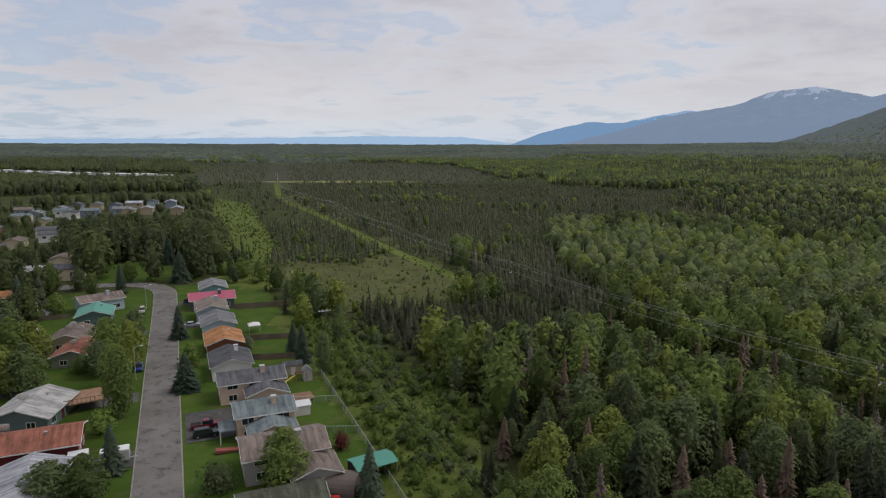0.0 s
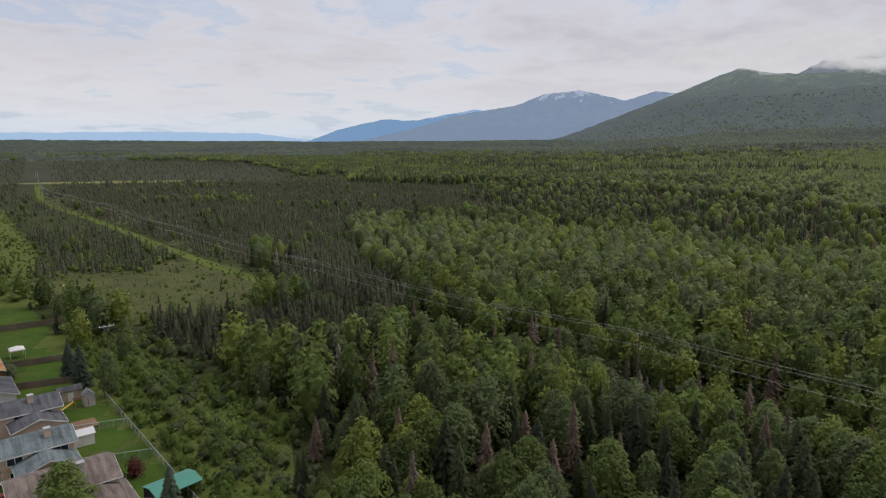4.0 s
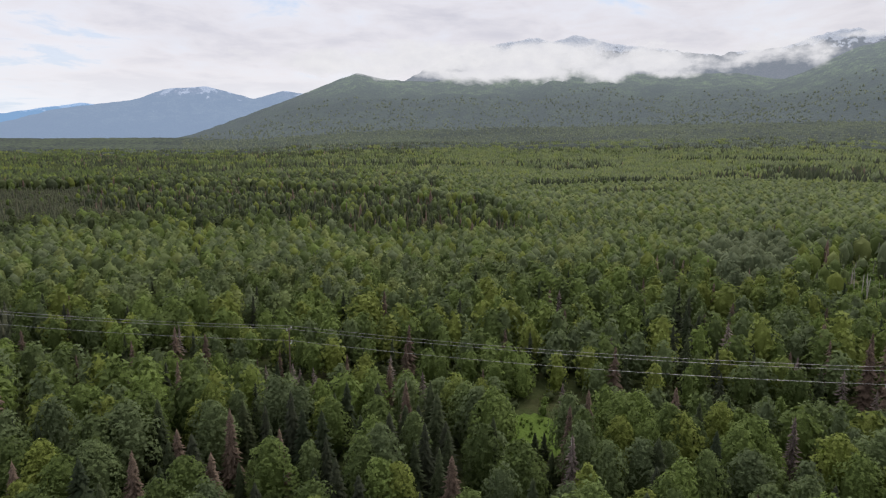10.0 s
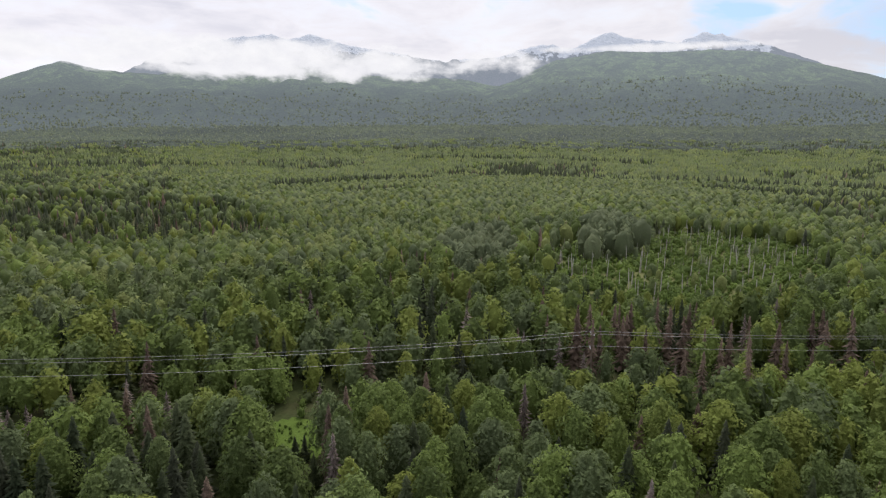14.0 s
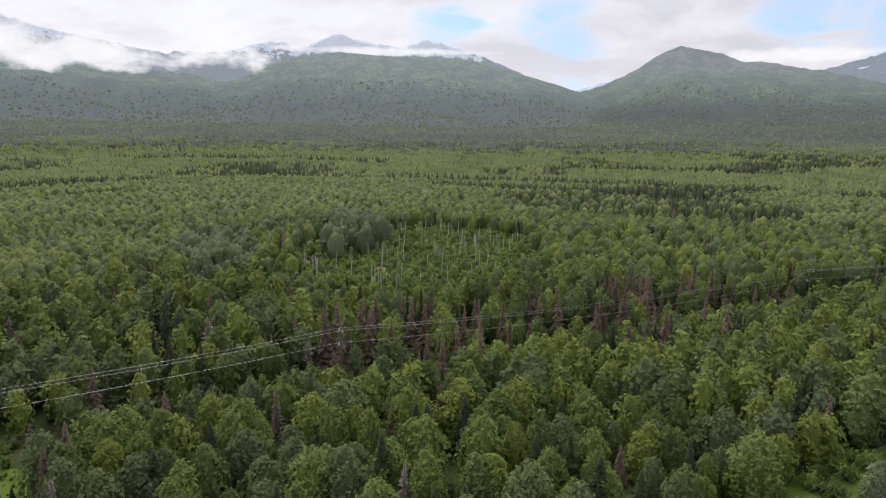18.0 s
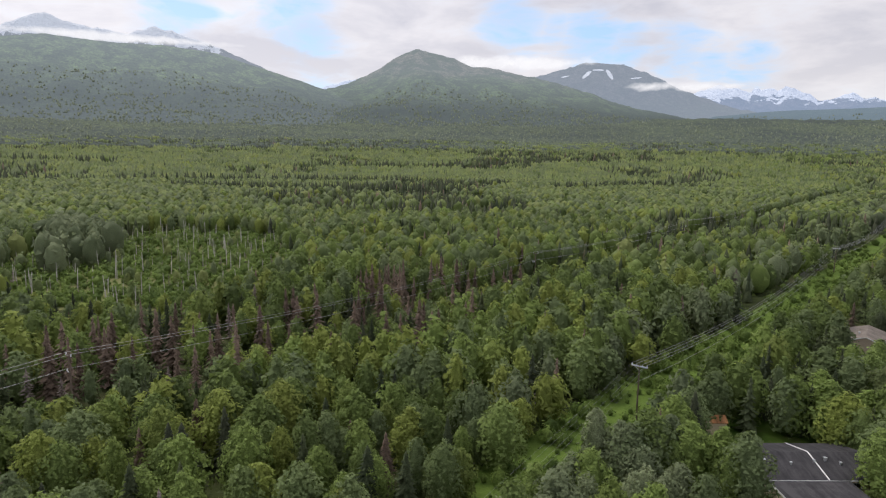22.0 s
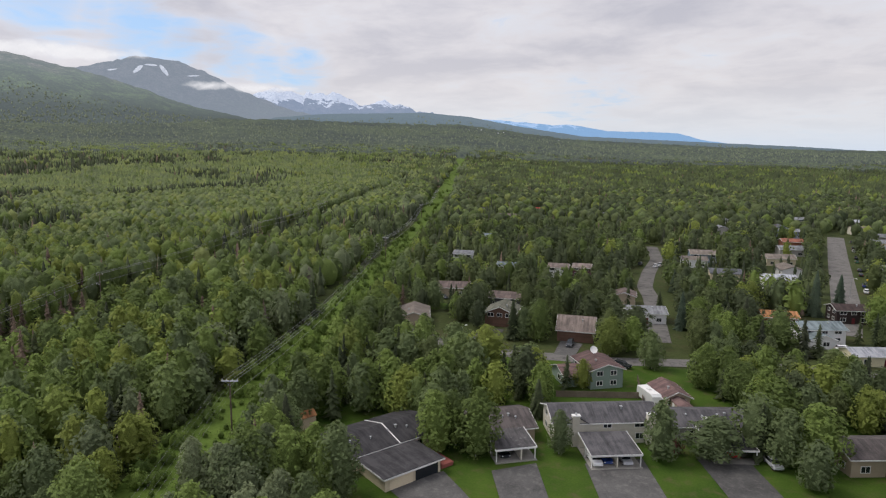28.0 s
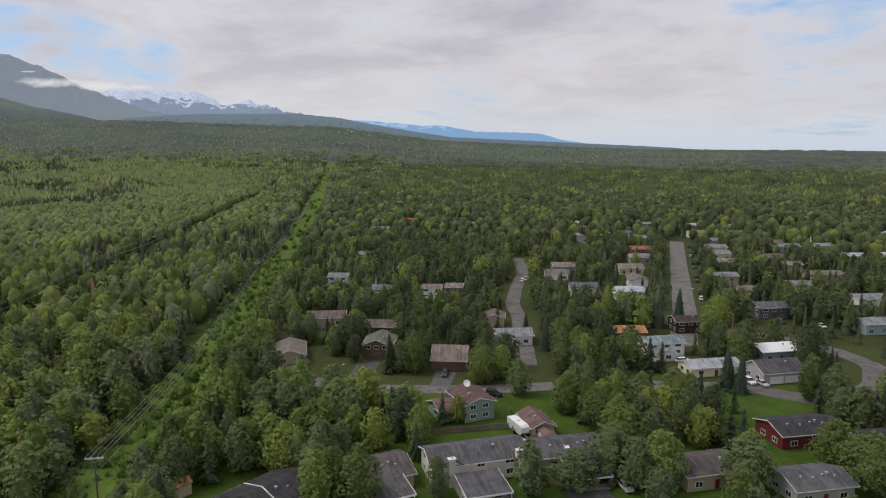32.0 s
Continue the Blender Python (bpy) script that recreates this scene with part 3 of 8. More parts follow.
def near_line(pts, x, y):
    """Distance to a polyline."""
    best = np.full(np.shape(x), 1e9)
    for (x0, y0), (x1, y1) in zip(pts, pts[1:]):
        dx, dy = x1 - x0, y1 - y0
        s = np.clip(((x - x0) * dx + (y - y0) * dy) / (dx * dx + dy * dy), 0, 1)
        best = np.minimum(best, np.hypot(x - x0 - s * dx, y - y0 - s * dy))
    return best


LINE_A = [(-1330, 4600), (-252, 864), (-190, 660), (-100, 474), (-38, 335), (17.5, 225), (80, 118), (140.7, 13), (210.9, -145.7), (279, -303), (420, -630), (700, -1280)]
STRIP_B = [(62, -18), (80, -55), (97, -92), (122, -160), (160, -254), (178, -300), (257, -493), (440, -893), (1280, -2850)]
LINE_B = [(-78, 255), (-36, 163), (93.7, -91.3), (180.6, -292.5), (267, -493), (440, -893), (1280, -2850)]
BLACK_SPRUCE = [(-90, 480), (-20, 320), (37, 325), (67, 409), (139, 429), (206, 340), (235, 248), (295, 198), (440, 333), (416, 577), (278, 822), (37, 937), (-240, 900), (-170, 600)]
OPEN_BOG = [(-92, 290), (-78, 330), (-51, 326), (-8, 296), (4, 246), (-2, 214), (-36, 205), (-66, 240)]
SPRUCE_EDGE = [(5, 262), (20, 330), (44, 330), (46, 262), (50, 205), (34, 176), (30, 168), (36, 214), (10, 225)]
DENSE_SPRUCE = [(-32, 200), (36, 214), (30, 168), (9, 149), (-17, 166)]
SCRUB = [(-60, 225), (-28, 180), (-4, 140), (6, 118), (4, 88), (-10, 94), (-20, 118), (-36, 148), (-58, 190)]
FAR_BOG = [(-420, 900), (-336, 858), (-250, 930), (-60, 965), (30, 950), (60, 1250), (-40, 1600), (-400, 1800), (-620, 1650)]
CORRIDOR = [(-99, 250), (-71, 231), (-83, 288), (-116, 379), (-201, 594), (-254, 656), (-203, 503), (-145, 378)]
STAND = [(-128, 428), (-100, 435), (-35, 340), (-44, 292), (-83, 288)]
SNAGS = [(288, 47), (235, 20), (222, -14), (252, -45), (312, -71), (390, -75), (433, -4), (395, 37), (353, 57)]
LIGHT_BRUSH = [(160, 393), (178, 440), (244, 410), (220, 366)]
RED_SPRUCE = [(172, 29), (190, -35), (225, -105), (215, -135), (180, -130), (152, -78), (138, -20), (134, 20)]
ISLAND = [(37, 303), (44, 384), (89, 436), (132, 367), (144, 312), (189, 307), (207, 258), (257, 222), (313, 192), (436, 289), (529, 326), (713, 157), (600, 60), (430, 70), (318, 112), (219, 99), (160, 117), (127, 128), (97, 160), (64, 195), (43, 255)]
BELTS = ([(1130, 288), (1007, 147), (956, 58), (973, -93), (897, -253), (856, -357)], [(848, -62), (767, -163), (686, -241), (640, -330)], [(652, -491), (664, -644), (692, -785)], [(640, 420), (760, 400), (880, 330)],
         [(1590, 688), (1811, 430), (1792, 114), (1929, -177), (1766, -487), (1801, -832)], [(1360, 560), (1420, 250), (1330, 30)], [(1250, -330), (1180, -600), (1240, -900)], [(420, 900), (640, 980), (900, 900)])
GREY_POPLAR = [(216, 69), (283, 104), (348, 115), (372, 94), (300, 66), (238, 55)]
GREY_STAND = [(427, 50), (480, 25), (320, 13), (295, 32)]
YOUNG = [(-66, 262), (-20, 262), (-2, 214), (-6, 160), (-26, 152), (-50, 190), (-78, 240)]
GLADES = [(97, 63, 8)]
GLADE_EDGE = [(108, 63), (103, 71), (95, 74), (87, 70), (85, 62), (90, 54), (98, 52), (106, 56)]
ROAD_U, ROAD_V, ROAD_0 = (-0.416, 0.909), (0.909, 0.416), (-47.5, 91.1)


def lot(s, d):
    """A place by metres along the north street and to its right."""
    return (ROAD_0[0] + s * ROAD_U[0] + d * ROAD_V[0], ROAD_0[1] + s * ROAD_U[1] + d * ROAD_V[1])


def lot_of(x, y):
    dx, dy = np.asarray(x) - ROAD_0[0], np.asarray(y) - ROAD_0[1]
    return dx * ROAD_U[0] + dy * ROAD_U[1], dx * ROAD_V[0] + dy * ROAD_V[1]


ROADS = {  # centre lines and widths
    "north_street": ([lot(-70, 0), lot(0, 0), lot(60, 0), lot(120, 0.3), lot(156, 0.2), lot(168, -4), lot(175, -14), lot(178, -45)], 7.4),
    "court": ([(92, -170), (78, -166), (66, -167), (49, -171), (30, -176), (17, -182), (-6, -190), (-40, -197)], 6.6),
    "curved_street": ([(24, -200), (36, -262), (42, -282), (46, -320), (48, -361), (58, -410)], 6.6),
    "long_street": ([(-28, -236), (-33, -281), (-42, -413), (-50, -520)], 10.0),
    "cross_street": ([(-44, -262), (-62, -256), (-78, -245), (-87, -228), (-80, -206), (-62, -190), (-40, -197)], 8.0),
}
HOUSES = []  # (x, y, clear radius), filled by the plan below

# ---- plan of the houses: x, y, heading of the ridge, length, depth, eaves, roof, wall, what goes with it ----
PLAN = []


def plan(x, y, turn, long, deep, eaves, roof, wall, label, pitch=0.33, **extra):
    PLAN.append(dict(x=x, y=y, turn=turn, long=long, deep=deep, eaves=eaves, roof=roof, wall=wall, label=label, pitch=pitch, **extra))


N_TURN = math.degrees(math.atan2(ROAD_V[1], ROAD_V[0]))  # ridge across the street


def plan_n(s, d, *args, turn=0, **kw):
    x, y = lot(s, d)
    plan(x, y, N_TURN + turn, *args, **kw)


# east side of the north street
plan_n(2.5, 20, 13.5, 9.0, 4.6, "taupe", "greysiding", "taupe-roofed two-storey house with pale siding", wing=(3.8, -7.0, 7.5, 7, 3.0), chimney=True, near=2)
plan_n(18.5, 18.8, 10.5, 7.5, 5.0, "bluegrey", "beige", "beige split-level house with a blue-grey shingle roof", wing=(0.8, -5.8, 8.2, 6, 3.3), stack=True, porch=True, near=2)
plan_n(38.0, 18.6, 13.5, 8.0, 4.6, "slate", "pinkbeige", "beige split-level house with a dark grey roof and red deck", wing=(2.5, -6.0, 8, 6, 3.2), stack=True, near=2)
plan_n(55.0, 15.6, 11.5, 9.0, 3.6, "slate", "white", "white bungalow under a dark slate-grey roof", turn=90, near=2, stack=True)
plan_n(74.0, 15.4, 12.0, 9.0, 3.4, "rust", "brick", "brown bungalow with a rust-orange roof", turn=90, near=2)
plan_n(92.0, 15.1, 12.0, 9.0, 3.8, "grey", "paleblue", "pale blue house with a grey shingle roof", turn=90, near=1)
plan_n(109.0, 14.2, 13.0, 9.0, 4.2, "greybrown", "paleblue", "pale blue house with a brownish roof", turn=90, near=1, stack=True)
plan_n(125.0, 15.2, 14.0, 9.5, 3.6, "pinkmetal", "darkgrey", "low house with a raspberry-pink metal roof", near=1, stack=True)
plan_n(143.0, 16.6, 12.0, 9.0, 3.8, "grey", "teal", "teal house with a grey roof at the street's end", turn=90, near=1)
plan_n(-13.0, 17.5, 12.0, 8.0, 2.8, "olive", "darkgrey", "low house with a dark olive roof", near=1)
# west side
plan_n(5.5, -18.5, 15, 10.0, 3.2, "palegrey", "darkteal", "low house with a pale grey shingle roof and vents", turn=90, near=2, vents=True)
plan_n(22.0, -20.5, 15.5, 9.5, 3.8, "redbrown", "maroon", "maroon house with a red-brown roof and a satellite dish", near=2, dish=1)
plan_n(41.5, -23.5, 13, 11, 2.9, "silver", "tealgrey", "teal-grey bungalow with a weathered silver roof", turn=75, near=2, dish=1)
plan_n(78.5, -19.8, 11.0, 9, 3.0, "redbrown", "sage", "sage bungalow with a red-brown roof", turn=80, near=2, dish=1)
plan_n(93.5, -22.5, 12.0, 9.5, 3.2, "taupe", "tan", "tan bungalow with a taupe roof and two dishes", turn=80, near=2, dish=2)
plan_n(118.0, -19.6, 11.5, 9.5, 3.4, "greenmetal", "darkteal", "house with a sea-green metal roof", turn=90, near=2)
plan_n(135.0, -20.0, 13, 8.5, 4.0, "taupe", "paleblue", "pale blue house with a taupe roof", turn=20, near=1, stack=True)
plan_n(206.0, -53.0, 14, 9, 3.2, "silver", "darkgrey", "dark bungalow with a silver-grey roof", near=1)
plan_n(156.0, -54.0, 13, 9, 3.0, "rust", "brick", "brick-red bungalow with a rusty roof", near=1)
# south side: the near row
plan(64.5, -99.5, 244.7, 22, 12, 2.9, "charcoal", "cream", "low cream house with a black shingle roof", pitch=0.25, near=2, vents=True, seam=True)
plan(46.0, -117.0, 219, 14.0, 11, 3.0, "taupegrey", "tan", "low house with a weathered grey-brown roof", pitch=0.3, near=2, vents=True)
plan(26.3, -127.0, 210.5, 21.5, 10, 4.6, "oldgrey", "offwhite", "off-white duplex with a mossy grey roof and two chimneys", pitch=0.36, near=2, duplex=True)
plan(6.5, -138.5, 206, 17, 9.5, 3.0, "oldgrey", "greysiding", "grey-sided bungalow with a dark grey roof", pitch=0.3, near=2, vents=True, skylight=True)
plan(33.8, -157.5, 128, 11, 8.6, 4.9, "plum", "sagegreen", "sage-green two-storey house with a plum-brown roof and white trim", pitch=0.3, near=2, dish=1, gable_windows=True, wing=(-1.5, -7.0, 9, 6, 2.8))
plan(15.5, -152.0, 120, 9, 6.0, 2.6, "plum", "tan", "tan garage with a stained plum roof", pitch=0.45, near=2)
plan(-22.7, -136.5, 208, 14, 9, 3.6, "taupegrey", "tan", "tan house with a grey-brown roof among birches", near=2)
plan(-43.1, -136.0, 205, 13, 9, 3.4, "oldgrey", "greysiding", "low house with a flat-looking grey roof and vents", near=2, vents=True)
plan(-47.5, -163.0, 205, 16, 10, 3.6, "charcoal", "maroon", "maroon house with a charcoal roof", near=2, vents=True)
plan(-64.0, -160.0, 205, 10, 9, 3.4, "charcoal", "white", "white house with a dark roof", near=1)
# round the court
plan(104.0, -187.0, 118, 15, 10, 3.2, "greybrown", "tan", "brown-roofed house with a garage at the end of a court", near=2, garage=True)
plan(76.0, -199.5, 190, 10, 12, 4.6, "mossgrey", "brown", "brown chalet-style house with a mossy roof and red garage doors", near=2, pitch=0.42, garage=True, turned=True)
plan(48.7, -193.5, 190, 11, 11, 3.6, "taupe", "brown", "brown house with a steep taupe roof over its garage", near=2, pitch=0.6, garage=True)
plan(111.0, -231.0, 20, 15, 10, 3.6, "brownred", "tan", "tan house with a reddish brown roof", near=1)
plan(84.0, -224.0, 190, 12, 9, 3.6, "brownred", "darkgrey", "dark house with a brown-red roof", near=1)
plan(33.0, -225.0, 200, 13, 9.5, 3.6, "grey", "white", "white house with a grey hipped-looking roof", near=2)
plan(44.0, -247.0, 100, 9, 8, 4.0, "brownred", "tan", "narrow tan house with a brown roof", near=1)
plan(105.4, -283.0, 190, 10, 8, 4.4, "bluegrey", "white", "white two-storey house with a blue-grey roof", near=1)
plan(138.0, -303.0, 190, 10, 8, 5.0, "grey", "white", "tall white house with a grey roof", near=1)
plan(82.4, -289.0, 190, 9, 8, 4.8, "taupe", "white", "white house with a grey-brown roof and garage", near=1, garage=True)
plan(72.8, -295.0, 190, 8, 8, 4.6, "taupe", "purple", "purple-maroon house with a taupe roof", near=1)
plan(150.8, -376.0, 190, 12, 9, 4.8, "bluegrey", "sagegreen", "grey-green house with gabled front", near=1)
plan(242.0, -560.0, 190, 14, 9, 4.4, "charcoal", "bluesiding", "blue-grey house with a dark roof", near=0)
plan(193.0, -512.0, 190, 15, 9, 4.4, "taupe", "brown", "brown house with a taupe roof", near=0)
plan(192.4, -588.0, 190, 10, 8, 4.4, "redroof", "white", "white house with a bright red roof", near=0)
plan(222.0, -600.0, 200, 11, 8, 4.4, "rust", "brick", "brick-coloured house with a rust roof", near=0)
plan(150.0, -600.0, 200, 14, 9, 4.2, "grey", "white", "white house behind trees", near=0)
plan(25.0, -367.0, 195, 14, 10, 4.6, "greybrown", "bluesiding", "blue-grey two-storey house with tan roof", near=1)
plan(18.0, -448.0, 195, 12, 8, 3.4, "brownred", "brown", "brown bungalow with a dull red roof", near=1)
plan(28.0, -348.0, 195, 12, 8, 4.0, "greybrown", "white", "white house by the curved street", near=1)
# west row of the long street
plan(-11.5, -376.0, 195, 14, 10, 3.8, "greybrown", "cream", "cream house with a grey-brown roof", near=1)
plan(-18.0, -415.0, 195, 13, 10, 3.8, "grey", "greysiding", "grey house with a shingle roof", near=1)
plan(-19.8, -450.0, 195, 12, 9, 4.0, "redbrown", "brick", "brick-red house with a red-brown roof", near=1)
plan(-21.0, -503.0, 195, 15, 9, 4.8, "grey", "bluesiding", "blue-grey house at the street's far end", near=1)
# east row of the long street
plan(-72.7, -505.0, 195, 14, 9, 4.2, "grey", "greysiding", "grey house with a pale roof", near=1)
plan(-70.5, -470.0, 195, 14, 9, 4.2, "grey", "cream", "cream house with a grey gable", near=1)
plan(-68.5, -440.0, 195, 13, 9, 4.2, "grey", "yellow", "pale yellow house with a grey roof", near=1)
plan(-67.6, -410.0, 195, 13, 9, 4.0, "grey", "greenpaint", "vivid green house with a grey roof", near=1)
plan(-64.6, -330.0, 195, 12, 9, 3.4, "taupe", "brown", "brown bungalow with a taupe roof", near=1)
plan(-67.1, -289.0, 200, 13, 9, 5.0, "slate", "darkgrey", "dark grey two-storey house with white trim", near=2)
plan(-30.8, -257.0, 200, 11, 8, 4.8, "brownblack", "brownblack", "dark brown two-storey house with white windows", near=2)
plan(-8.6, -241.0, 195, 11, 8, 3.4, "rust", "brick", "low orange-brown house with a mossy roof", near=2)
plan(-19.3, -225.5, 205, 13, 9, 4.6, "bluegrey", "white", "white house with a blue-grey roof and a lower garage", near=2, wing=(-3, -6.5, 8, 6, 2.8))
plan(-33.1, -208.5, 205, 17, 8, 3.0, "palegrey", "paleyellow", "long pale yellow house with a whitish roof", near=2)
plan(-56.2, -230.0, 205, 14, 9, 3.6, "whitemetal", "bluesiding", "blue-grey house with a bright white metal roof", near=2)
plan(-51.7, -208.0, 205, 14, 10, 3.6, "oldgrey", "greysiding", "grey house with a broad weathered roof and garage", near=2, pitch=0.5, garage=True)
plan(-115.0, -322.0, 200, 14, 9, 4.0, "grey", "white", "white house with grey roof", near=1)
plan(-101.0, -274.0, 200, 12, 9, 4.2, "grey", "paleblue", "pale blue house with a grey roof", near=1)
plan(-119.6, -483.0, 195, 14, 9, 4.6, "grey", "bluesiding", "grey-blue house with a grey roof", near=0)
plan(-114.9, -511.0, 195, 14, 9, 3.4, "brownred", "brick", "low brick house with a brown-red roof", near=0)
plan(-143.4, -489.0, 195, 12, 9, 5.0, "grey", "greysiding", "tall grey house with a pale roof", near=0)
plan(-114.8, -385.0, 195, 18, 9, 3.2, "taupe", "tan", "long tan house with a taupe roof", near=1)
plan(-96.0, -352.0, 195, 16, 9, 3.2, "grey", "tan", "tan house on a cross street", near=1)
plan(-100.0, -440.0, 195, 14, 9, 3.4, "brownred", "tan", "tan house with a brown-red roof", near=1)
rng_plan = random.Random(5)
for i in range(30):  # the northern estate
    az, r = radians(-40 + 7.5 * rng_plan.random()), 300 + 330 * rng_plan.random()
    x, y = r * math.sin(az), r * math.cos(az)
    if all(math.hypot(x - q["x"], y - q["y"]) > 16 for q in PLAN):
        plan(x, y, 20 + 90 * rng_plan.randint(0, 1), 12, 9, 4.8, rng_plan.choice(("grey", "slate", "taupe", "bluegrey")), rng_plan.choice(("white", "cream", "tan", "bluesiding", "maroon")), "house of a dense estate among trees", near=0)
for i in range(22):
    az, r = radians(-33 + 9.5 * i / 21), (545 if i % 3 else 600) + 25 * rng_plan.random()
    x, y = r * math.sin(az), r * math.cos(az)
    if all(math.hypot(x - q["x"], y - q["y"]) > 15 for q in PLAN):
        plan(x, y, 20 + 90 * rng_plan.randint(0, 1), 13, 9, 5.2, rng_plan.choice(("grey", "slate", "palegrey", "bluegrey")), rng_plan.choice(("white", "cream", "tan", "bluesiding", "paleblue")), "two-storey estate house behind a belt of trees", near=0)
for i in range(34):
    x = -870 + 375 * i / 33
    y = 1165 - 80 * i / 33 + 26 * (rng_plan.random() - 0.5)
    plan(x, y, 10 + 90 * rng_plan.randint(0, 1), 15, 6, 3.0, "whitemetal" if rng_plan.random() < 0.6 else "grey", "white", "white mobile home in a distant row", near=0)
for i in range(30):  # scattered in the southern woods
    a, r = radians(157 + 40 * rng_plan.random()), 520 + 700 * rng_plan.random()
    x, y = r * math.sin(a), r * math.cos(a)
    if all(math.hypot(x - q["x"], y - q["y"]) > 24 for q in PLAN):
        plan(x, y, 190 + 90 * rng_plan.randint(0, 1), 13, 9, 4.4, rng_plan.choice(("grey", "slate", "taupe", "brownred")), rng_plan.choice(("white", "cream", "tan", "greysiding")), "house half hidden in the southern woods", near=0)
for i in range(60):  # more of the southern suburb
    a, r = radians(176 + 29 * rng_plan.random()), 300 + 330 * rng_plan.random()
    x, y = r * math.sin(a), r * math.cos(a)
    if all(math.hypot(x - q["x"], y - q["y"]) > 21 for q in PLAN) and all(float(near_line(p, x, y)) > w / 2 + 9 for p, w in ROADS.values()):
        plan(x, y, 195 + 90 * rng_plan.randint(0, 1), 13, 9, 4.6, rng_plan.choice(("grey", "slate", "taupe", "greybrown", "bluegrey", "palegrey")), rng_plan.choice(("white", "cream", "tan", "greysiding", "bluesiding", "offwhite")), "suburban house among birches and spruces", near=0)
for i in range(40):  # on the slopes under the mountains
    a = radians(110 + 24 * rng_plan.random() if i < 22 else 154 + 12 * rng_plan.random())
    r = 2950 + 260 * rng_plan.random()
    plan(r * math.sin(a), r * math.cos(a), math.degrees(a), 15, 10, 6.0, "whitemetal" if i % 3 else "grey", "white", "pale house high on the hillside", near=0, hill=True)

# ---- trees: clouds of leaf cards in lobes, whorls of needles ----
def unit(rng, n):
    v = rng.normal(size=(n, 3))
    return v / np.linalg.norm(v, axis=1)[:, None]


def cards(rng, centre, normal, size, long=1.0):
    """One irregular leaf clump a centre, facing along its normal."""
    n = len(centre)
    ref = unit(rng, n)
    a = np.cross(normal, ref)
    a /= np.linalg.norm(a, axis=1)[:, None] + 1e-9
    b = np.cross(normal, a)
    s = np.asarray(size).reshape(-1, 1) * np.ones((n, 1))
    j = rng.uniform(0.6, 1.2, (4, n, 1))
    c = centre
    return np.stack([c + a * s * j[0] * long * 0.8, c + (-0.5 * a * long + 0.87 * b) * s * j[1] * 0.8, c + (-0.5 * a * long - 0.87 * b) * s * j[2] * 0.8], 1)


def join_shapes(shapes):
    """One (verts, faces, normals, tint) out of many."""
    vs, fs, ns, ts, o = [], [], [], [], 0
    for q in shapes:
        v, f = q[0], q[1]
        vs.append(v)
        fs.append(f + o)
        ns.append(q[2] if len(q) > 2 else np.tile([0.0, 0.0, 1.0], (len(v), 1)))
        ts.append(q[3] if len(q) > 3 else np.full(len(v), 0.5))
        o += len(v)
    return np.concatenate(vs), np.concatenate(fs), np.concatenate(ns), np.concatenate(ts)


def loose(cs):
    """Free triangles or quads as (verts, triangles)."""
    n, k = cs.shape[:2]
    i = np.arange(n * k).reshape(n, k)
    f = i if k == 3 else np.concatenate([i[:, [0, 1, 2]], i[:, [0, 2, 3]]])
    return cs.reshape(-1, 3), f


def unitize(v):
    return v / (np.linalg.norm(v, axis=-1, keepdims=True) + 1e-9)


def faced(v, f, n):
    """Turns every face towards the soft normals of its corners."""
    g = np.cross(v[f[:, 1]] - v[f[:, 0]], v[f[:, 2]] - v[f[:, 0]])
    back = (g * n[f].sum(1)).sum(1) < 0
    f = f.copy()
    f[back] = f[back][:, [0, 2, 1]]
    return v, f, n


def crown_radius(u, wide, peak=1.05):
    """Outline of a crown, 0 at the foot and 1 at the tip: a flame at a low peak, a dome at a high one."""
    return wide * 0.5 * np.sin(math.pi * np.clip(0.10 + 0.90 * np.asarray(u), 0, 1) ** peak) ** (1.05 - 0.40 * peak)


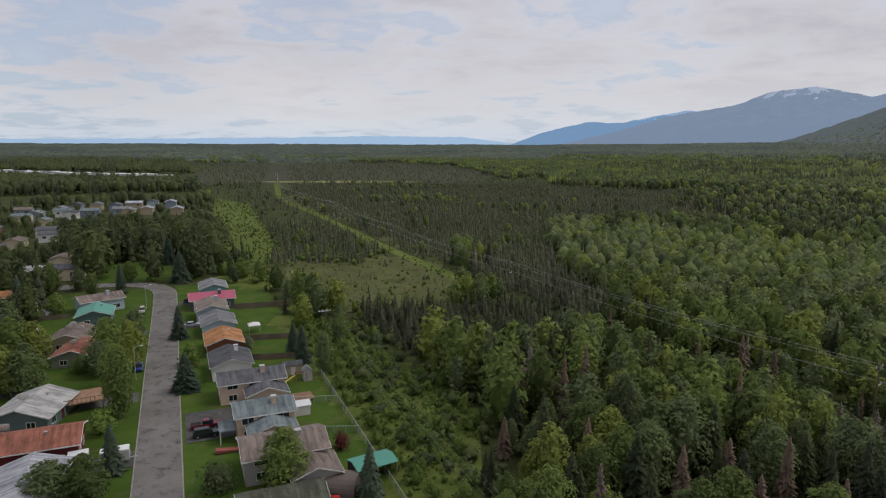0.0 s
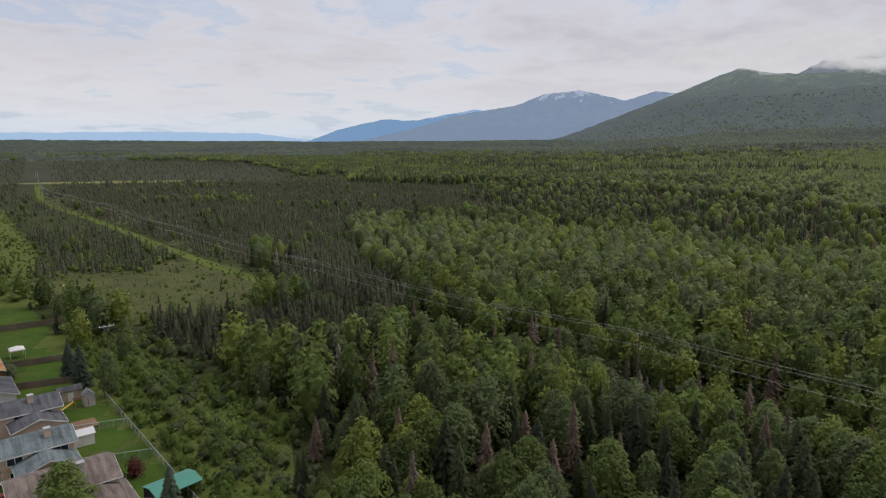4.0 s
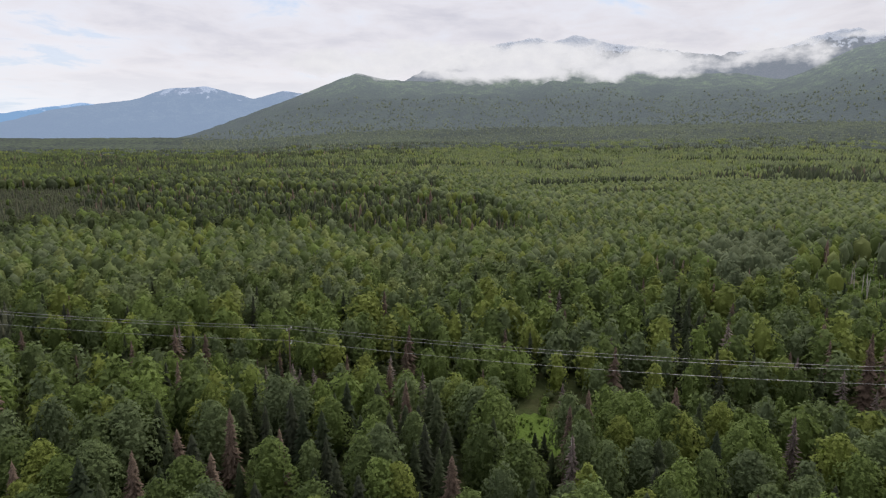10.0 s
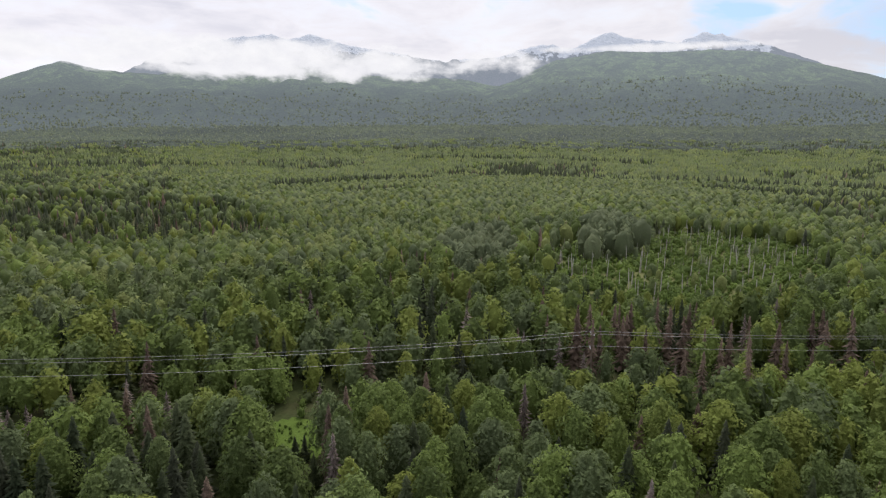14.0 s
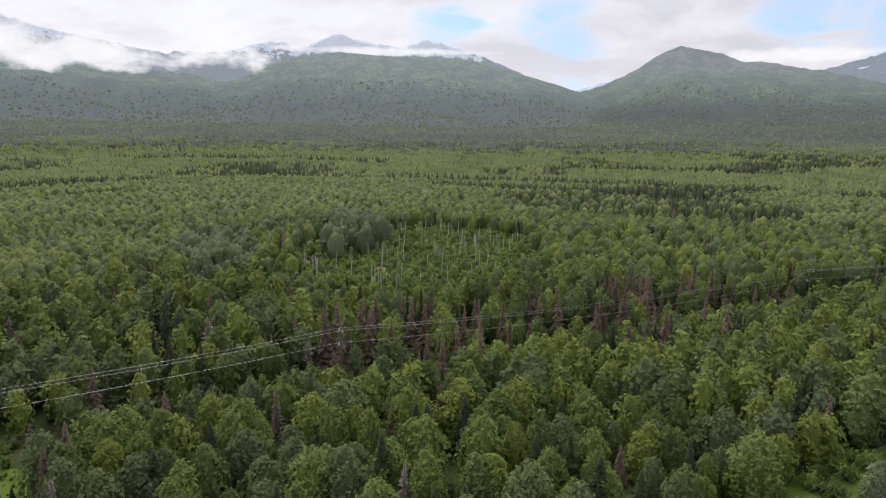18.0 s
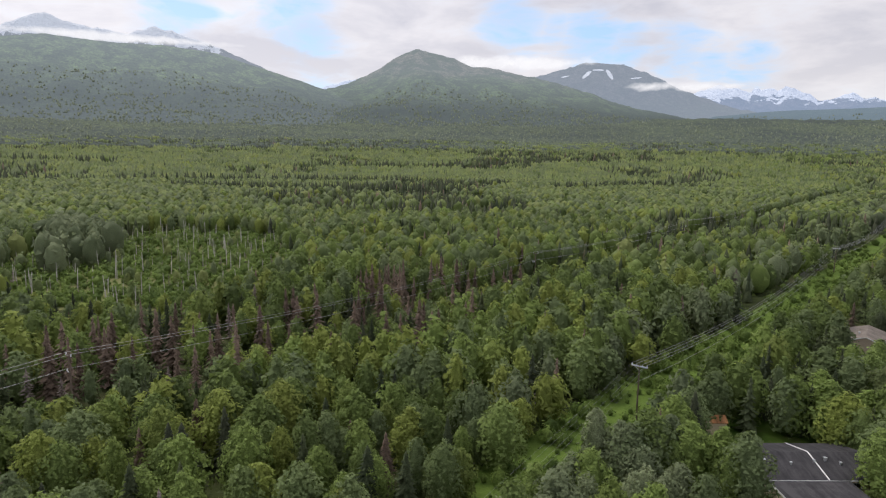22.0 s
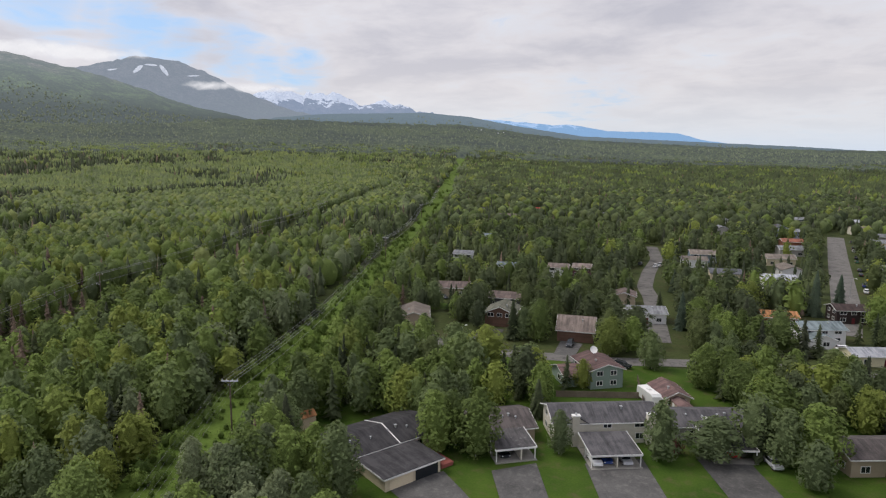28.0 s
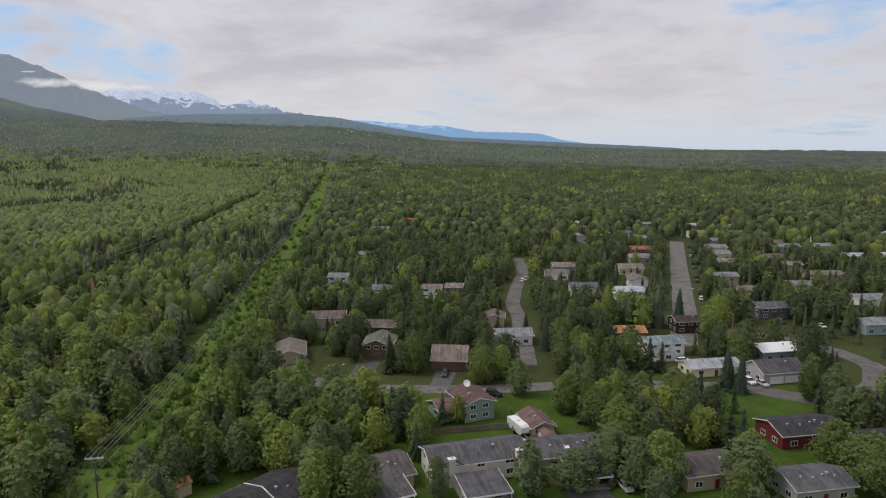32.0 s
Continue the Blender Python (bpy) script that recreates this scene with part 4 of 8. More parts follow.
def broadleaf(rng, tall, wide, lobes, count, size, low=0.05, body=(8, 5), upright=1.25, peak=1.05):
    """A flame-shaped crown built of leafy lobes round a closed heart; the trunk's foot is at the origin."""
    h0, span = tall * low, tall * (1 - low)
    lean = rng.normal(size=2) * wide * 0.05
    lu = np.append(0.10 + 0.76 * (np.arange(lobes) + rng.random(lobes)) / lobes, (0.90, 0.80))
    la = np.arange(len(lu)) * 2.4 + rng.uniform(-0.5, 0.5, len(lu))
    lr = wide * 0.98 / max(4, lobes) ** 0.5 * rng.uniform(0.75, 1.2, len(lu)) * (1.12 - 0.45 * lu)
    reach = np.maximum(crown_radius(lu, wide, peak) * rng.uniform(0.85, 1.15, len(lu)) - lr * 0.72, 0)
    reach[-2:] *= 0.3
    lc = np.stack([np.cos(la) * reach + lean[0] * lu, np.sin(la) * reach + lean[1] * lu, h0 + span * lu], 1)
    w = lr ** 2
    k = rng.choice(len(lu), count, p=w / w.sum())
    stem = np.stack([lean[0] * lu, lean[1] * lu, h0 + span * (lu * 0.8 + 0.02)], 1)
    out = unitize((lc - stem)[k])
    d = unitize(unit(rng, count) + out * 0.75 + np.array([0, 0, 0.45]))
    c = lc[k] + d * (lr[k] * rng.uniform(0.72, 1.10, count))[:, None] * np.array([1, 1, upright])
    free = rng.random(count) < 0.52
    fu, fa = rng.random(count) ** 0.85 * 0.97, rng.uniform(0, 6.28, count)
    fr = crown_radius(fu, wide, peak) * (0.70 + 0.34 * rng.random(count) + 0.10 * np.sin(fa * 3 + fu * 19 + la[0]))
    fc = np.stack([np.cos(fa) * fr + lean[0] * fu, np.sin(fa) * fr + lean[1] * fu, h0 + span * fu], 1)
    fd = unitize(np.stack([np.cos(fa), np.sin(fa), (fu - 0.30) * 1.5], 1))
    c, d, out = np.where(free[:, None], fc, c), np.where(free[:, None], unitize(fd + unit(rng, count) * 0.45), d), np.where(free[:, None], fd, out)
    cv, cf = loose(cards(rng, c, unitize(d * 0.9 + unit(rng, count) * 0.5 + np.array([0, 0, 0.15])), size * rng.uniform(0.6, 1.35, count), 1.3))
    soft = unitize(d * 0.55 + out * 0.35 + np.array([0, 0, 0.34]) + unit(rng, count) * 0.22)
    shapes = [faced(cv, cf, np.repeat(soft, 3, 0))]
    sides, rings = body
    u = np.repeat((np.arange(rings) + 0.2) / rings * 0.97, sides)
    a = np.tile(np.arange(sides) * 2 * math.pi / sides, rings) + u * 1.5 + rng.uniform(-0.25, 0.25, rings * sides)
    r = crown_radius(u, wide, peak) * rng.uniform(0.68, 0.98, len(u)) * (0.70 if count > 60 else 0.92)
    bv = np.stack([np.cos(a) * r + lean[0] * u, np.sin(a) * r + lean[1] * u, h0 + span * u], 1)
    bn = unitize(np.stack([np.cos(a), np.sin(a), (u - 0.35) * 1.3], 1))
    bv, bn = np.vstack([bv, [lean[0], lean[1], tall * 0.96]]), np.vstack([bn, [0, 0, 1]])
    idx = np.arange(rings * sides).reshape(rings, sides)
    nxt = np.roll(idx, -1, 1)
    bf = np.concatenate([np.stack([idx[:-1], nxt[:-1], nxt[1:]], -1).reshape(-1, 3), np.stack([idx[:-1], nxt[1:], idx[1:]], -1).reshape(-1, 3),
                         np.stack([idx[-1], nxt[-1], np.full(sides, rings * sides)], -1)])
    v, f, n, _ = join_shapes([faced(bv, bf, bn)] + shapes)
    v[:, 2] = np.maximum(v[:, 2], 0.25)
    return v, f, n


def clump(rng, tall, across, bumps, each):
    """Several far crowns grown together."""
    shapes = []
    for i in range(bumps):
        a, r = i * 2.4 + rng.uniform(-0.4, 0.4), across * 0.5 * ((i + 0.3) / bumps) ** 0.5
        top = tall * rng.uniform(0.72, 1.08)
        q = rng.uniform(0, 6.28) + np.arange(4) * math.pi / 2
        ring = np.stack([np.cos(q) * each * rng.uniform(0.42, 0.60, 4), np.sin(q) * each * rng.uniform(0.42, 0.60, 4), top * rng.uniform(0.25, 0.5, 4)], 1)
        v = np.vstack([ring, [0, 0, top]]) + np.array([math.cos(a) * r, math.sin(a) * r, 0])
        n = unitize(np.vstack([np.stack([np.cos(q), np.sin(q), np.full(4, 0.15)], 1), [0, 0, 1]]))
        shapes.append(faced(v, np.array([(0, 1, 4), (1, 2, 4), (2, 3, 4), (3, 0, 4)]), n))
    return join_shapes(shapes)[:3]


def conifer(rng, tall, wide, arms, low=0.06, ragged=0.3, droop=0.35, thin=0.34, bare=0.0):
    """Drooping needle sprays wound up the stem, thinning to a spire."""
    out = []
    for i in range(arms):
        u = ((i + rng.uniform(0, 1)) / arms) ** 0.92
        if rng.random() < bare:
            continue
        h = tall * (low + (1 - low) * u * 0.97)
        ri = (wide * 0.5 * (1 - u) ** 0.8 + 0.045 * wide) * rng.uniform(1 - ragged, 1 + ragged)
        a = i * 2.39996 + rng.uniform(-0.3, 0.3)
        d, s, up = np.array([math.cos(a), math.sin(a), 0]), np.array([-math.sin(a), math.cos(a), 0]), np.array([0, 0, 1.0])
        w = ri * thin + 0.04 * wide
        tip = d * ri - up * droop * ri + up * rng.uniform(-0.12, 0.12) * ri
        mid = d * ri * 0.5 - up * droop * 0.2 * ri
        out.append([up * (h + tall * 0.045), up * h + mid + s * w - up * 0.15 * w, up * h + tip, up * h + mid - s * w - up * 0.15 * w])
    out.append([np.array([0, 0, tall * 1.03]), np.array([0.07 * wide, 0, tall * 0.84]), np.array([0, 0.03, tall * 0.8]), np.array([-0.07 * wide, 0.02, tall * 0.84])])
    v, f = loose(np.array(out))
    n = v * np.array([1, 1, 0])
    return faced(v, f, unitize(unitize(n) + np.array([0, 0, 0.55])))


def cone_tree(rng, tall, wide, tiers):
    shapes = []
    for k in range(tiers):
        z0, z1 = tall * (0.03 + 0.9 * k / tiers), tall * min(1.0, 0.05 + 0.9 * (k + 1.8) / tiers)
        r = wide * 0.5 * (1 - k / (tiers + 0.5))
        a = rng.uniform(0, 6.28) + np.arange(5) * 2 * math.pi / 5
        ring = np.stack([np.cos(a) * r * rng.uniform(0.6, 1.3, 5), np.sin(a) * r * rng.uniform(0.6, 1.3, 5), z0 + rng.uniform(-0.05, 0.05, 5) * tall], 1)
        n = np.vstack([[0, 0, 1], unitize(ring * np.array([1, 1, 0])) + np.array([0, 0, 0.3])])
        shapes.append(faced(np.vstack([[0, 0, z1], ring]), np.array([(0, 1, 2), (0, 2, 3), (0, 3, 4), (0, 4, 5), (0, 5, 1)]), unitize(n)))
    return join_shapes(shapes)[:3]


def limb(p0, p1, r0, r1, sides=5):
    p0, p1 = np.array(p0, float), np.array(p1, float)
    d = (p1 - p0) / np.linalg.norm(p1 - p0)
    a = np.cross(d, [0.31, 0.95, 0.05])
    a /= np.linalg.norm(a)
    b = np.cross(d, a)
    t = np.arange(sides) * 2 * math.pi / sides
    c, s = np.cos(t)[:, None], np.sin(t)[:, None]
    lo, hi = p0 + (a * c + b * s) * r0, p1 + (a * c + b * s) * r1
    return np.stack([lo, np.roll(lo, -1, 0), np.roll(hi, -1, 0), hi], 1)


def trunk(rng, tall, r, bare=0.55, limbs=6, spread=1.4):
    """Tapered stem in three bends, with limbs reaching into the crown."""
    pts = [np.array([0, 0, -0.3])]
    for k in range(1, 4):
        pts.append(np.array([rng.uniform(-0.2, 0.2) * k * 0.5, rng.uniform(-0.2, 0.2) * k * 0.5, tall * k / 3.2]))
    q = [limb(pts[k], pts[k + 1], r * (1 - 0.27 * k), r * (1 - 0.27 * (k + 1)), 6) for k in range(3)]
    for i in range(limbs):
        u = bare * 0.6 + (0.85 - bare * 0.6) * i / max(1, limbs)
        z = tall * u * 0.95
        a = rng.uniform(0, 6.28)
        q.append(limb([0, 0, z], [math.cos(a) * spread, math.sin(a) * spread, z + tall * 0.12], r * 0.32, r * 0.1, 3))
    return np.concatenate(q)


def quad_soup(name, shape, mat, soft=True):
    q = shape if isinstance(shape, tuple) else loose(np.asarray(shape))
    if len(q) == 2:
        return quads_mesh(name, q[0], q[1], mat, soft)
    return quads_mesh(name, q[0], q[1], mat, soft, q[2], q[3] if len(q) > 3 else np.full(len(q[0]), 0.5))


def spread_quads(templates, pick, pos, scale, turn, wide=None):
    """All the copies of the templates, as one (verts, faces, normals, tint)."""
    out = []
    for k, tpl in enumerate(templates):
        m = pick == k
        if not m.any():
            continue
        tpl = tpl if isinstance(tpl, tuple) else loose(np.asarray(tpl))
        tv, tf, n = tpl[0], tpl[1], int(m.sum())
        tn = tpl[2] if len(tpl) > 2 else np.tile([0.0, 0.0, 1.0], (len(tv), 1))
        c, s = np.cos(turn[m])[:, None], np.sin(turn[m])[:, None]
        w = (scale if wide is None else wide)[m][:, None]
        x, y, z = tv[None, :, 0], tv[None, :, 1], tv[None, :, 2]
        q = np.stack([(x * c - y * s) * w, (x * s + y * c) * w, z * scale[m][:, None]], -1) + pos[m][:, None, :]
        x, y, z = tn[None, :, 0], tn[None, :, 1], tn[None, :, 2]
        nn = np.stack([x * c - y * s, x * s + y * c, np.broadcast_to(z, (n, len(tv)))], -1)
        tint = np.repeat(np.modf(pos[m][:, 0] * 3.173 + pos[m][:, 1] * 5.719)[0] % 1.0, len(tv))
        out.append((q.reshape(-1, 3), (tf[None] + (np.arange(n) * len(tv))[:, None, None]).reshape(-1, 3), nn.reshape(-1, 3), tint))
    return join_shapes(out) if out else (np.zeros((0, 3)), np.zeros((0, 3), int), np.zeros((0, 3)), np.zeros(0))


TR = np.random.default_rng(11)
LOD = {
    "birch": [[broadleaf(TR, 13, TR.uniform(6.0, 8.0), int(TR.integers(20, 30)), 1500, 0.36, body=(9, 6), peak=TR.uniform(0.72, 1.02)) for _ in range(10)],
              [broadleaf(TR, 13, TR.uniform(6.4, 8.4), int(TR.integers(14, 20)), 290, 0.70, body=(7, 4), peak=TR.uniform(0.72, 1.05)) for _ in range(12)],
              [broadleaf(TR, 13, TR.uniform(6.8, 8.8), 9, 34, 1.0, body=(8, 4), peak=1.1) for _ in range(12)],
              [broadleaf(TR, 12.5, TR.uniform(8.5, 10.5), 5, 5, 1.4, body=(6, 3), peak=1.1) for _ in range(10)],
              [clump(TR, 12, 13, 5, 7.5) for _ in range(10)]],
    "spruce": [[conifer(TR, 13, 3.4, 460, 0.05, 0.60, 0.30, 0.13) for _ in range(6)], [conifer(TR, 13, 3.4, 110, ragged=0.6, thin=0.22) for _ in range(6)], [cone_tree(TR, 13, 3.6, 3) for _ in range(6)],
               [cone_tree(TR, 13, 3.8, 2) for _ in range(5)], [cone_tree(TR, 13, 4.6, 1) for _ in range(5)]],
    "dead": [[conifer(TR, 12, 2.8, 150, 0.1, 0.5, 0.1, 0.08) for _ in range(3)], [conifer(TR, 12, 2.8, 70, 0.12, 0.5, 0.1, 0.13) for _ in range(3)], [conifer(TR, 12, 2.8, 24, 0.15, 0.5, 0.1, 0.3) for _ in range(3)], [], []],
    "alder": [[broadleaf(TR, 3.4, 3.6, 9, 300, 0.24, 0.0) for _ in range(4)], [broadleaf(TR, 3.4, 4.2, 7, 80, 0.36, 0.0, body=(6, 3)) for _ in range(4)],
              [broadleaf(TR, 3.4, 4.4, 4, 14, 0.75, 0.0, body=(5, 2)) for _ in range(4)],
              [broadleaf(TR, 3.4, 4.4, 4, 5, 1.2, 0.0, body=(5, 2)) for _ in range(4)], [clump(TR, 3.4, 5, 2, 4) for _ in range(4)]],
}
FINE = [broadleaf(TR, 13, TR.uniform(6.2, 8.2), int(TR.integers(16, 24)), 640, 0.50, peak=TR.uniform(0.75, 1.05)) for _ in range(8)]
MIDFINE = [broadleaf(TR, 13, TR.uniform(6.6, 8.6), int(TR.integers(10, 14)), 100, 0.92, body=(6, 4)) for _ in range(8)]
BANDS = (0, 118, 250, 470, 950, 2050)
RNG = np.random.default_rng(21)


def jitter_grid(r0, r1, step, az0, az1):
    n = int(r1 / step) + 1
    g = np.arange(-n, n + 1) * step
    x, y = np.meshgrid(g, g)
    x, y = x.ravel() + RNG.uniform(-0.5, 0.5, x.size) * step, y.ravel() + RNG.uniform(-0.5, 0.5, x.size) * step
    r, a = np.hypot(x, y), bearing(x, y)
    k = (r >= r0) & (r < r1) & (a > az0) & (a < az1)
    return x[k], y[k]


def patch_noise(x, y, scale, seed):
    """Cheap smooth variation between 0 and 1."""
    s = scale
    return 0.5 + 0.25 * (np.sin(x / s + seed) * np.cos(y / s * 1.3 - seed * 2) + np.sin((x + y) / s * 0.6 + seed * 3.1) * np.cos((x - y) / s * 0.45 + seed))


def wander(x, y):
    """Places pushed about a little, so that the stands have uneven edges."""
    k = 0.045 * np.hypot(x, y)
    return x + k * (patch_noise(x, y, 9, 0.3) + patch_noise(x, y, 27, 2.0) - 1), y + k * (patch_noise(x, y, 11, 4.4) + patch_noise(x, y, 31, 5.1) - 1)


def cover(x, y):
    """Kind and height for every place: 0 none, 1 birch, 2 spruce, 3 dead spruce, 4 brush, 5 poplar, 6 bog spruce, 7 dying spruce."""
    n, r, az = len(x), np.hypot(x, y), bearing(x, y)
    u, h = RNG.random(n), RNG.uniform(0.74, 1.14, n)
    s, d = lot_of(x, y)
    wx, wy = wander(x, y)
    kind = np.where(u < 0.79, 1, np.where(u < 0.91, 2, np.where(u < 0.97, 7, 3)))
    kind = np.where((kind == 3) & (r > 420), 2, kind)
    grove = patch_noise(x, y, 17, 0.9) + 0.6 * patch_noise(x, y, 47, 3.3)
    kind = np.where((grove > 1.02) & (u < 0.34), 2, np.where((grove > 1.02) & (u > 0.93), 7, kind))
    # belts of spruce between the birches further out
    belt = patch_noise(x, y, 90, 1.7) + patch_noise(x, y, 310, 4.1) - 1
    kind = np.where((r > 360) & (belt > 0.16) & (u < 0.55), 2, kind)
    # closed birch canopy, with dark edges of spruce across it
    even = inside(ISLAND, wx, wy) | ((r > 400) & (az > 48) & (az < 150) & (belt < 0.22))
    kind = np.where(even, np.where(u < 0.95, np.where((u < 0.55) & inside(ISLAND, wx, wy), 12, 1), 2), kind)
    h = np.where(even, RNG.uniform(0.84, 0.98, n) + 0.12 * (patch_noise(x, y, 70, 5.0) - 0.5), h)
    for pts in BELTS:
        off, before = near_line(pts, x, y), near_line([(a * 0.977, b * 0.977) for a, b in pts], x, y)
        kind, h = np.where((before < 13) & (off > 12), 4, kind), np.where((before < 13) & (off > 12), 1.0, h)
        kind, h = np.where((off < 20) & (u < 0.8), 2, kind), np.where((off < 20) & (u < 0.8), h * 1.25, h)
    far = smooth((r - 1500) / 320) * (az > 30) * (az < 175)
    kind = np.where((u < far * 0.68) & (patch_noise(x, y, 120, 6.0) > 0.30), 2, kind)
    # young or old stands
    h *= 0.86 + 0.28 * patch_noise(x, y, 40, 2.2)
    black = inside(BLACK_SPRUCE, wx, wy) | ((az < 8) & (s > 60) & (d > 40) & (r > 300))
    kind = np.where(black, np.where(u < 0.72, 6, np.where(u < 0.92, 4, 1)), kind)
    h = np.where(black, RNG.uniform(0.20, 0.60, n) * (0.6 + 0.7 * patch_noise(x, y, 38, 1.9)), h)
    kind = np.where(black & (patch_noise(x, y, 45, 3.0) > 0.72) & (u < 0.5), 1, kind)
    mixed = black & (az > 17 + 6 * patch_noise(x, y, 30, 1.1))
    kind = np.where(mixed, np.where(u < 0.56, 2, np.where(u < 0.66, 7, 1)), kind)
    h = np.where(mixed, RNG.uniform(0.55, 0.86, n), h)
    # low young growth between the yards and the open bog
    young = inside(YOUNG, wx, wy)
    kind, h = np.where(young & (u > 0.45), 4, kind), np.where(young, np.where(u > 0.45, RNG.uniform(0.7, 1.5, n), h * 0.5), h)
    green_far = (az < 12) & (r > 1100) & (patch_noise(x, y, 260, 0.4) > 0.45)
    kind, h = np.where(green_far & (u < 0.8), 1, kind), np.where(green_far, 0.8, h)
    for poly, keep, k, lo, hi in ((DENSE_SPRUCE, 1.0, 6, 0.4, 0.75), (SPRUCE_EDGE, 0.85, 6, 0.35, 0.75), (SCRUB, 0.75, 4, 0.6, 1.9), (OPEN_BOG, 0.30, 6, 0.08, 0.26), (FAR_BOG, 0.85, 6, 0.20, 0.55), (LIGHT_BRUSH, 0.7, 4, 0.8, 1.4)):
        m = inside(poly, wx, wy)
        kind, h = np.where(m, np.where(u < keep, k, 0), kind), np.where(m, RNG.uniform(lo, hi, n), h)
    m = inside(RED_SPRUCE, wx, wy)
    kind = np.where(m, np.where(u < 0.38, 7, np.where(u < 0.42, 3, np.where(u < 0.9, 1, 2))), kind)
    h = np.where(m & (kind == 7), h * 1.12, h)
    for dx, dy, dr in ((20, 130, 9), (76, 104, 8), (92, 96, 9), (112, 62, 6)):
        kind = np.where((np.hypot(x - dx, y - dy) < dr) & (u < 0.6), np.where(u < 0.35, 3, 7), kind)
    m = inside(SNAGS, wx, wy)
    kind, h = np.where(m, np.where(u < 0.55, 4, np.where(u < 0.66, 12, np.where(u < 0.74, 3, 0))), kind), np.where(m, h * np.where(u < 0.55, 1.3, 0.55), h)
    h = np.where(~m & inside(SNAGS, x * 1.17, y * 1.17), h * 0.55, h)
    m = inside(GREY_POPLAR, wx, wy) | inside(GREY_STAND, wx, wy)
    kind = np.where(m & (u < 0.8), 5, kind)
    kind = np.where((kind == 1) & (near_line(LINE_B, x, y) < 22) & (az > 90) & (u < np.where(x < 93.7 - (y + 91.3) * 0.43, 0.55, 0.15)), 5, kind)
    # town
    n_town = (d < 36.5) & (d > -75) & (s > -80) & (s < 178) & (az < 30)
    kind = np.where(n_town, np.where((d < -38) & (u < 0.8), np.where(u < 0.55, 11, 2), 0), kind)
    kind = np.where((az < 8) & (d > 36) & (d < 52) & (s > 60) & (s < 300) & (kind > 0), np.where(u < 0.4, 4, np.where(u < 0.92, 1, 2)), kind)
    h = np.where((az < 8) & (d > 36) & (d < 62), h * 0.6, h)
    west = (az < 5) & (d < 36) & ~n_town
    kind = np.where(west, np.where(u < 0.56, 11, np.where(u < 0.92, 2, 0)), kind)
    h = np.where(west & (r < 355), h * 1.4, h)
    estate = west & (((az < -20) & (r > 445) & (r < 640)) | ((az < -32.8) & (r > 262) & (r < 640)))
    kind, h = np.where(estate & (u > 0.40), 0, kind), np.where(estate, h * 0.55, h)
    trailers = west & (az < -22) & (y > 845) & (y < 1200)
    kind, h = np.where(trailers & (y > 1055) & (u > 0.22), 0, kind), np.where(trailers, h * 0.42, h)
    corridor = inside(CORRIDOR, x, y)
    kind = np.where(corridor, np.where(u < 0.25, 4, np.where(u < 0.42, 11, np.where(u < 0.50, 2, 0))), kind)
    h = np.where(corridor & (kind != 4), h * 0.5, h)
    field = ((s > 182) & (s < 225) & (d > -24) & (d < 12)) | (west & (az < -20) & (r > 660) & (r < 800))
    kind = np.where(field, 0, kind)
    strip_b = near_line(STRIP_B, x, y)
    kind = np.where((strip_b < np.where(r > 500, 14.0, np.where(r > 230, 13.0, np.where(r > 105, 9.0, 5.5)))) & (y < -15), np.where(u < np.where(r > 230, 0.3, 0.7), 4, 0), kind)
    kind = np.where(near_line([(-330, 962), (-254, 955), (-84, 985)], x, y) < 20, 0, kind)
    strip_a = near_line(LINE_A, x, y) + np.where(y > 150, 7 * (patch_noise(x, y, 13, 2.7) - 0.5), 0)
    wide_a = np.where(y > 200, np.where(r > 800, 20, 7.5), np.where(y < -110, 8.0, 3.2))
    kind, h = np.where(strip_a < wide_a, np.where(u < np.where(y > 200, 0.5, 0.75), 4, 0), kind), np.where(strip_a < wide_a, h * np.where(y < 200, 0.75, 0.3), h)
    wood_a = (strip_a < 34) & (y < 190) & (y > -140)
    h = np.where(wood_a & ((kind != 7) | (strip_a < 5)), np.minimum(h, 0.56 + 0.02 * np.abs(strip_a)), h)
    for gx, gy, gr in GLADES:
        kind = np.where(np.hypot(x - gx, y - gy) < gr, np.where(u < 0.08, 4, 0), kind)
        k = 1 - 20 / math.hypot(gx, gy)
        front = near_line([(gx, gy), (gx * k, gy * k)], x, y) < gr * 0.55
        kind, h = np.where(front & (kind == 1), 2, kind), np.where(front, h * 0.42, h)
    south = (az > 140) & (strip_b > 9) & (x < 93.7 - (y + 91.3) * 0.43)
    kind = np.where(south & (r < 700), np.where(u < 0.56, 1, np.where(u < 0.86, 2, np.where(u < 0.88, 7, 0))), kind)
    h = np.where(south, h * 0.88, h)
    kind = np.where((kind == 1) & (az > 146) & (RNG.random(n) < np.clip((az - 146) / 14, 0, 0.72) * np.clip((r - 130) / 90, 0, 1)), 11, kind)
    # birch swaps to paler leaves with distance: haze put into the leaf colour
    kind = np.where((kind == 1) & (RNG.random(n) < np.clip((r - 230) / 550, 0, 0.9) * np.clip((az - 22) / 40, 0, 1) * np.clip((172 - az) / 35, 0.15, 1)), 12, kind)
    kind = np.where((kind == 1) & (az < 50) & (r > 380) & (RNG.random(n) < 0.45), 11, kind)
    for pts, w in ROADS.values():
        kind = np.where(near_line(pts, x, y) < w / 2 + (3.5 if pts[0][1] > 0 else 5.0), 0, kind)
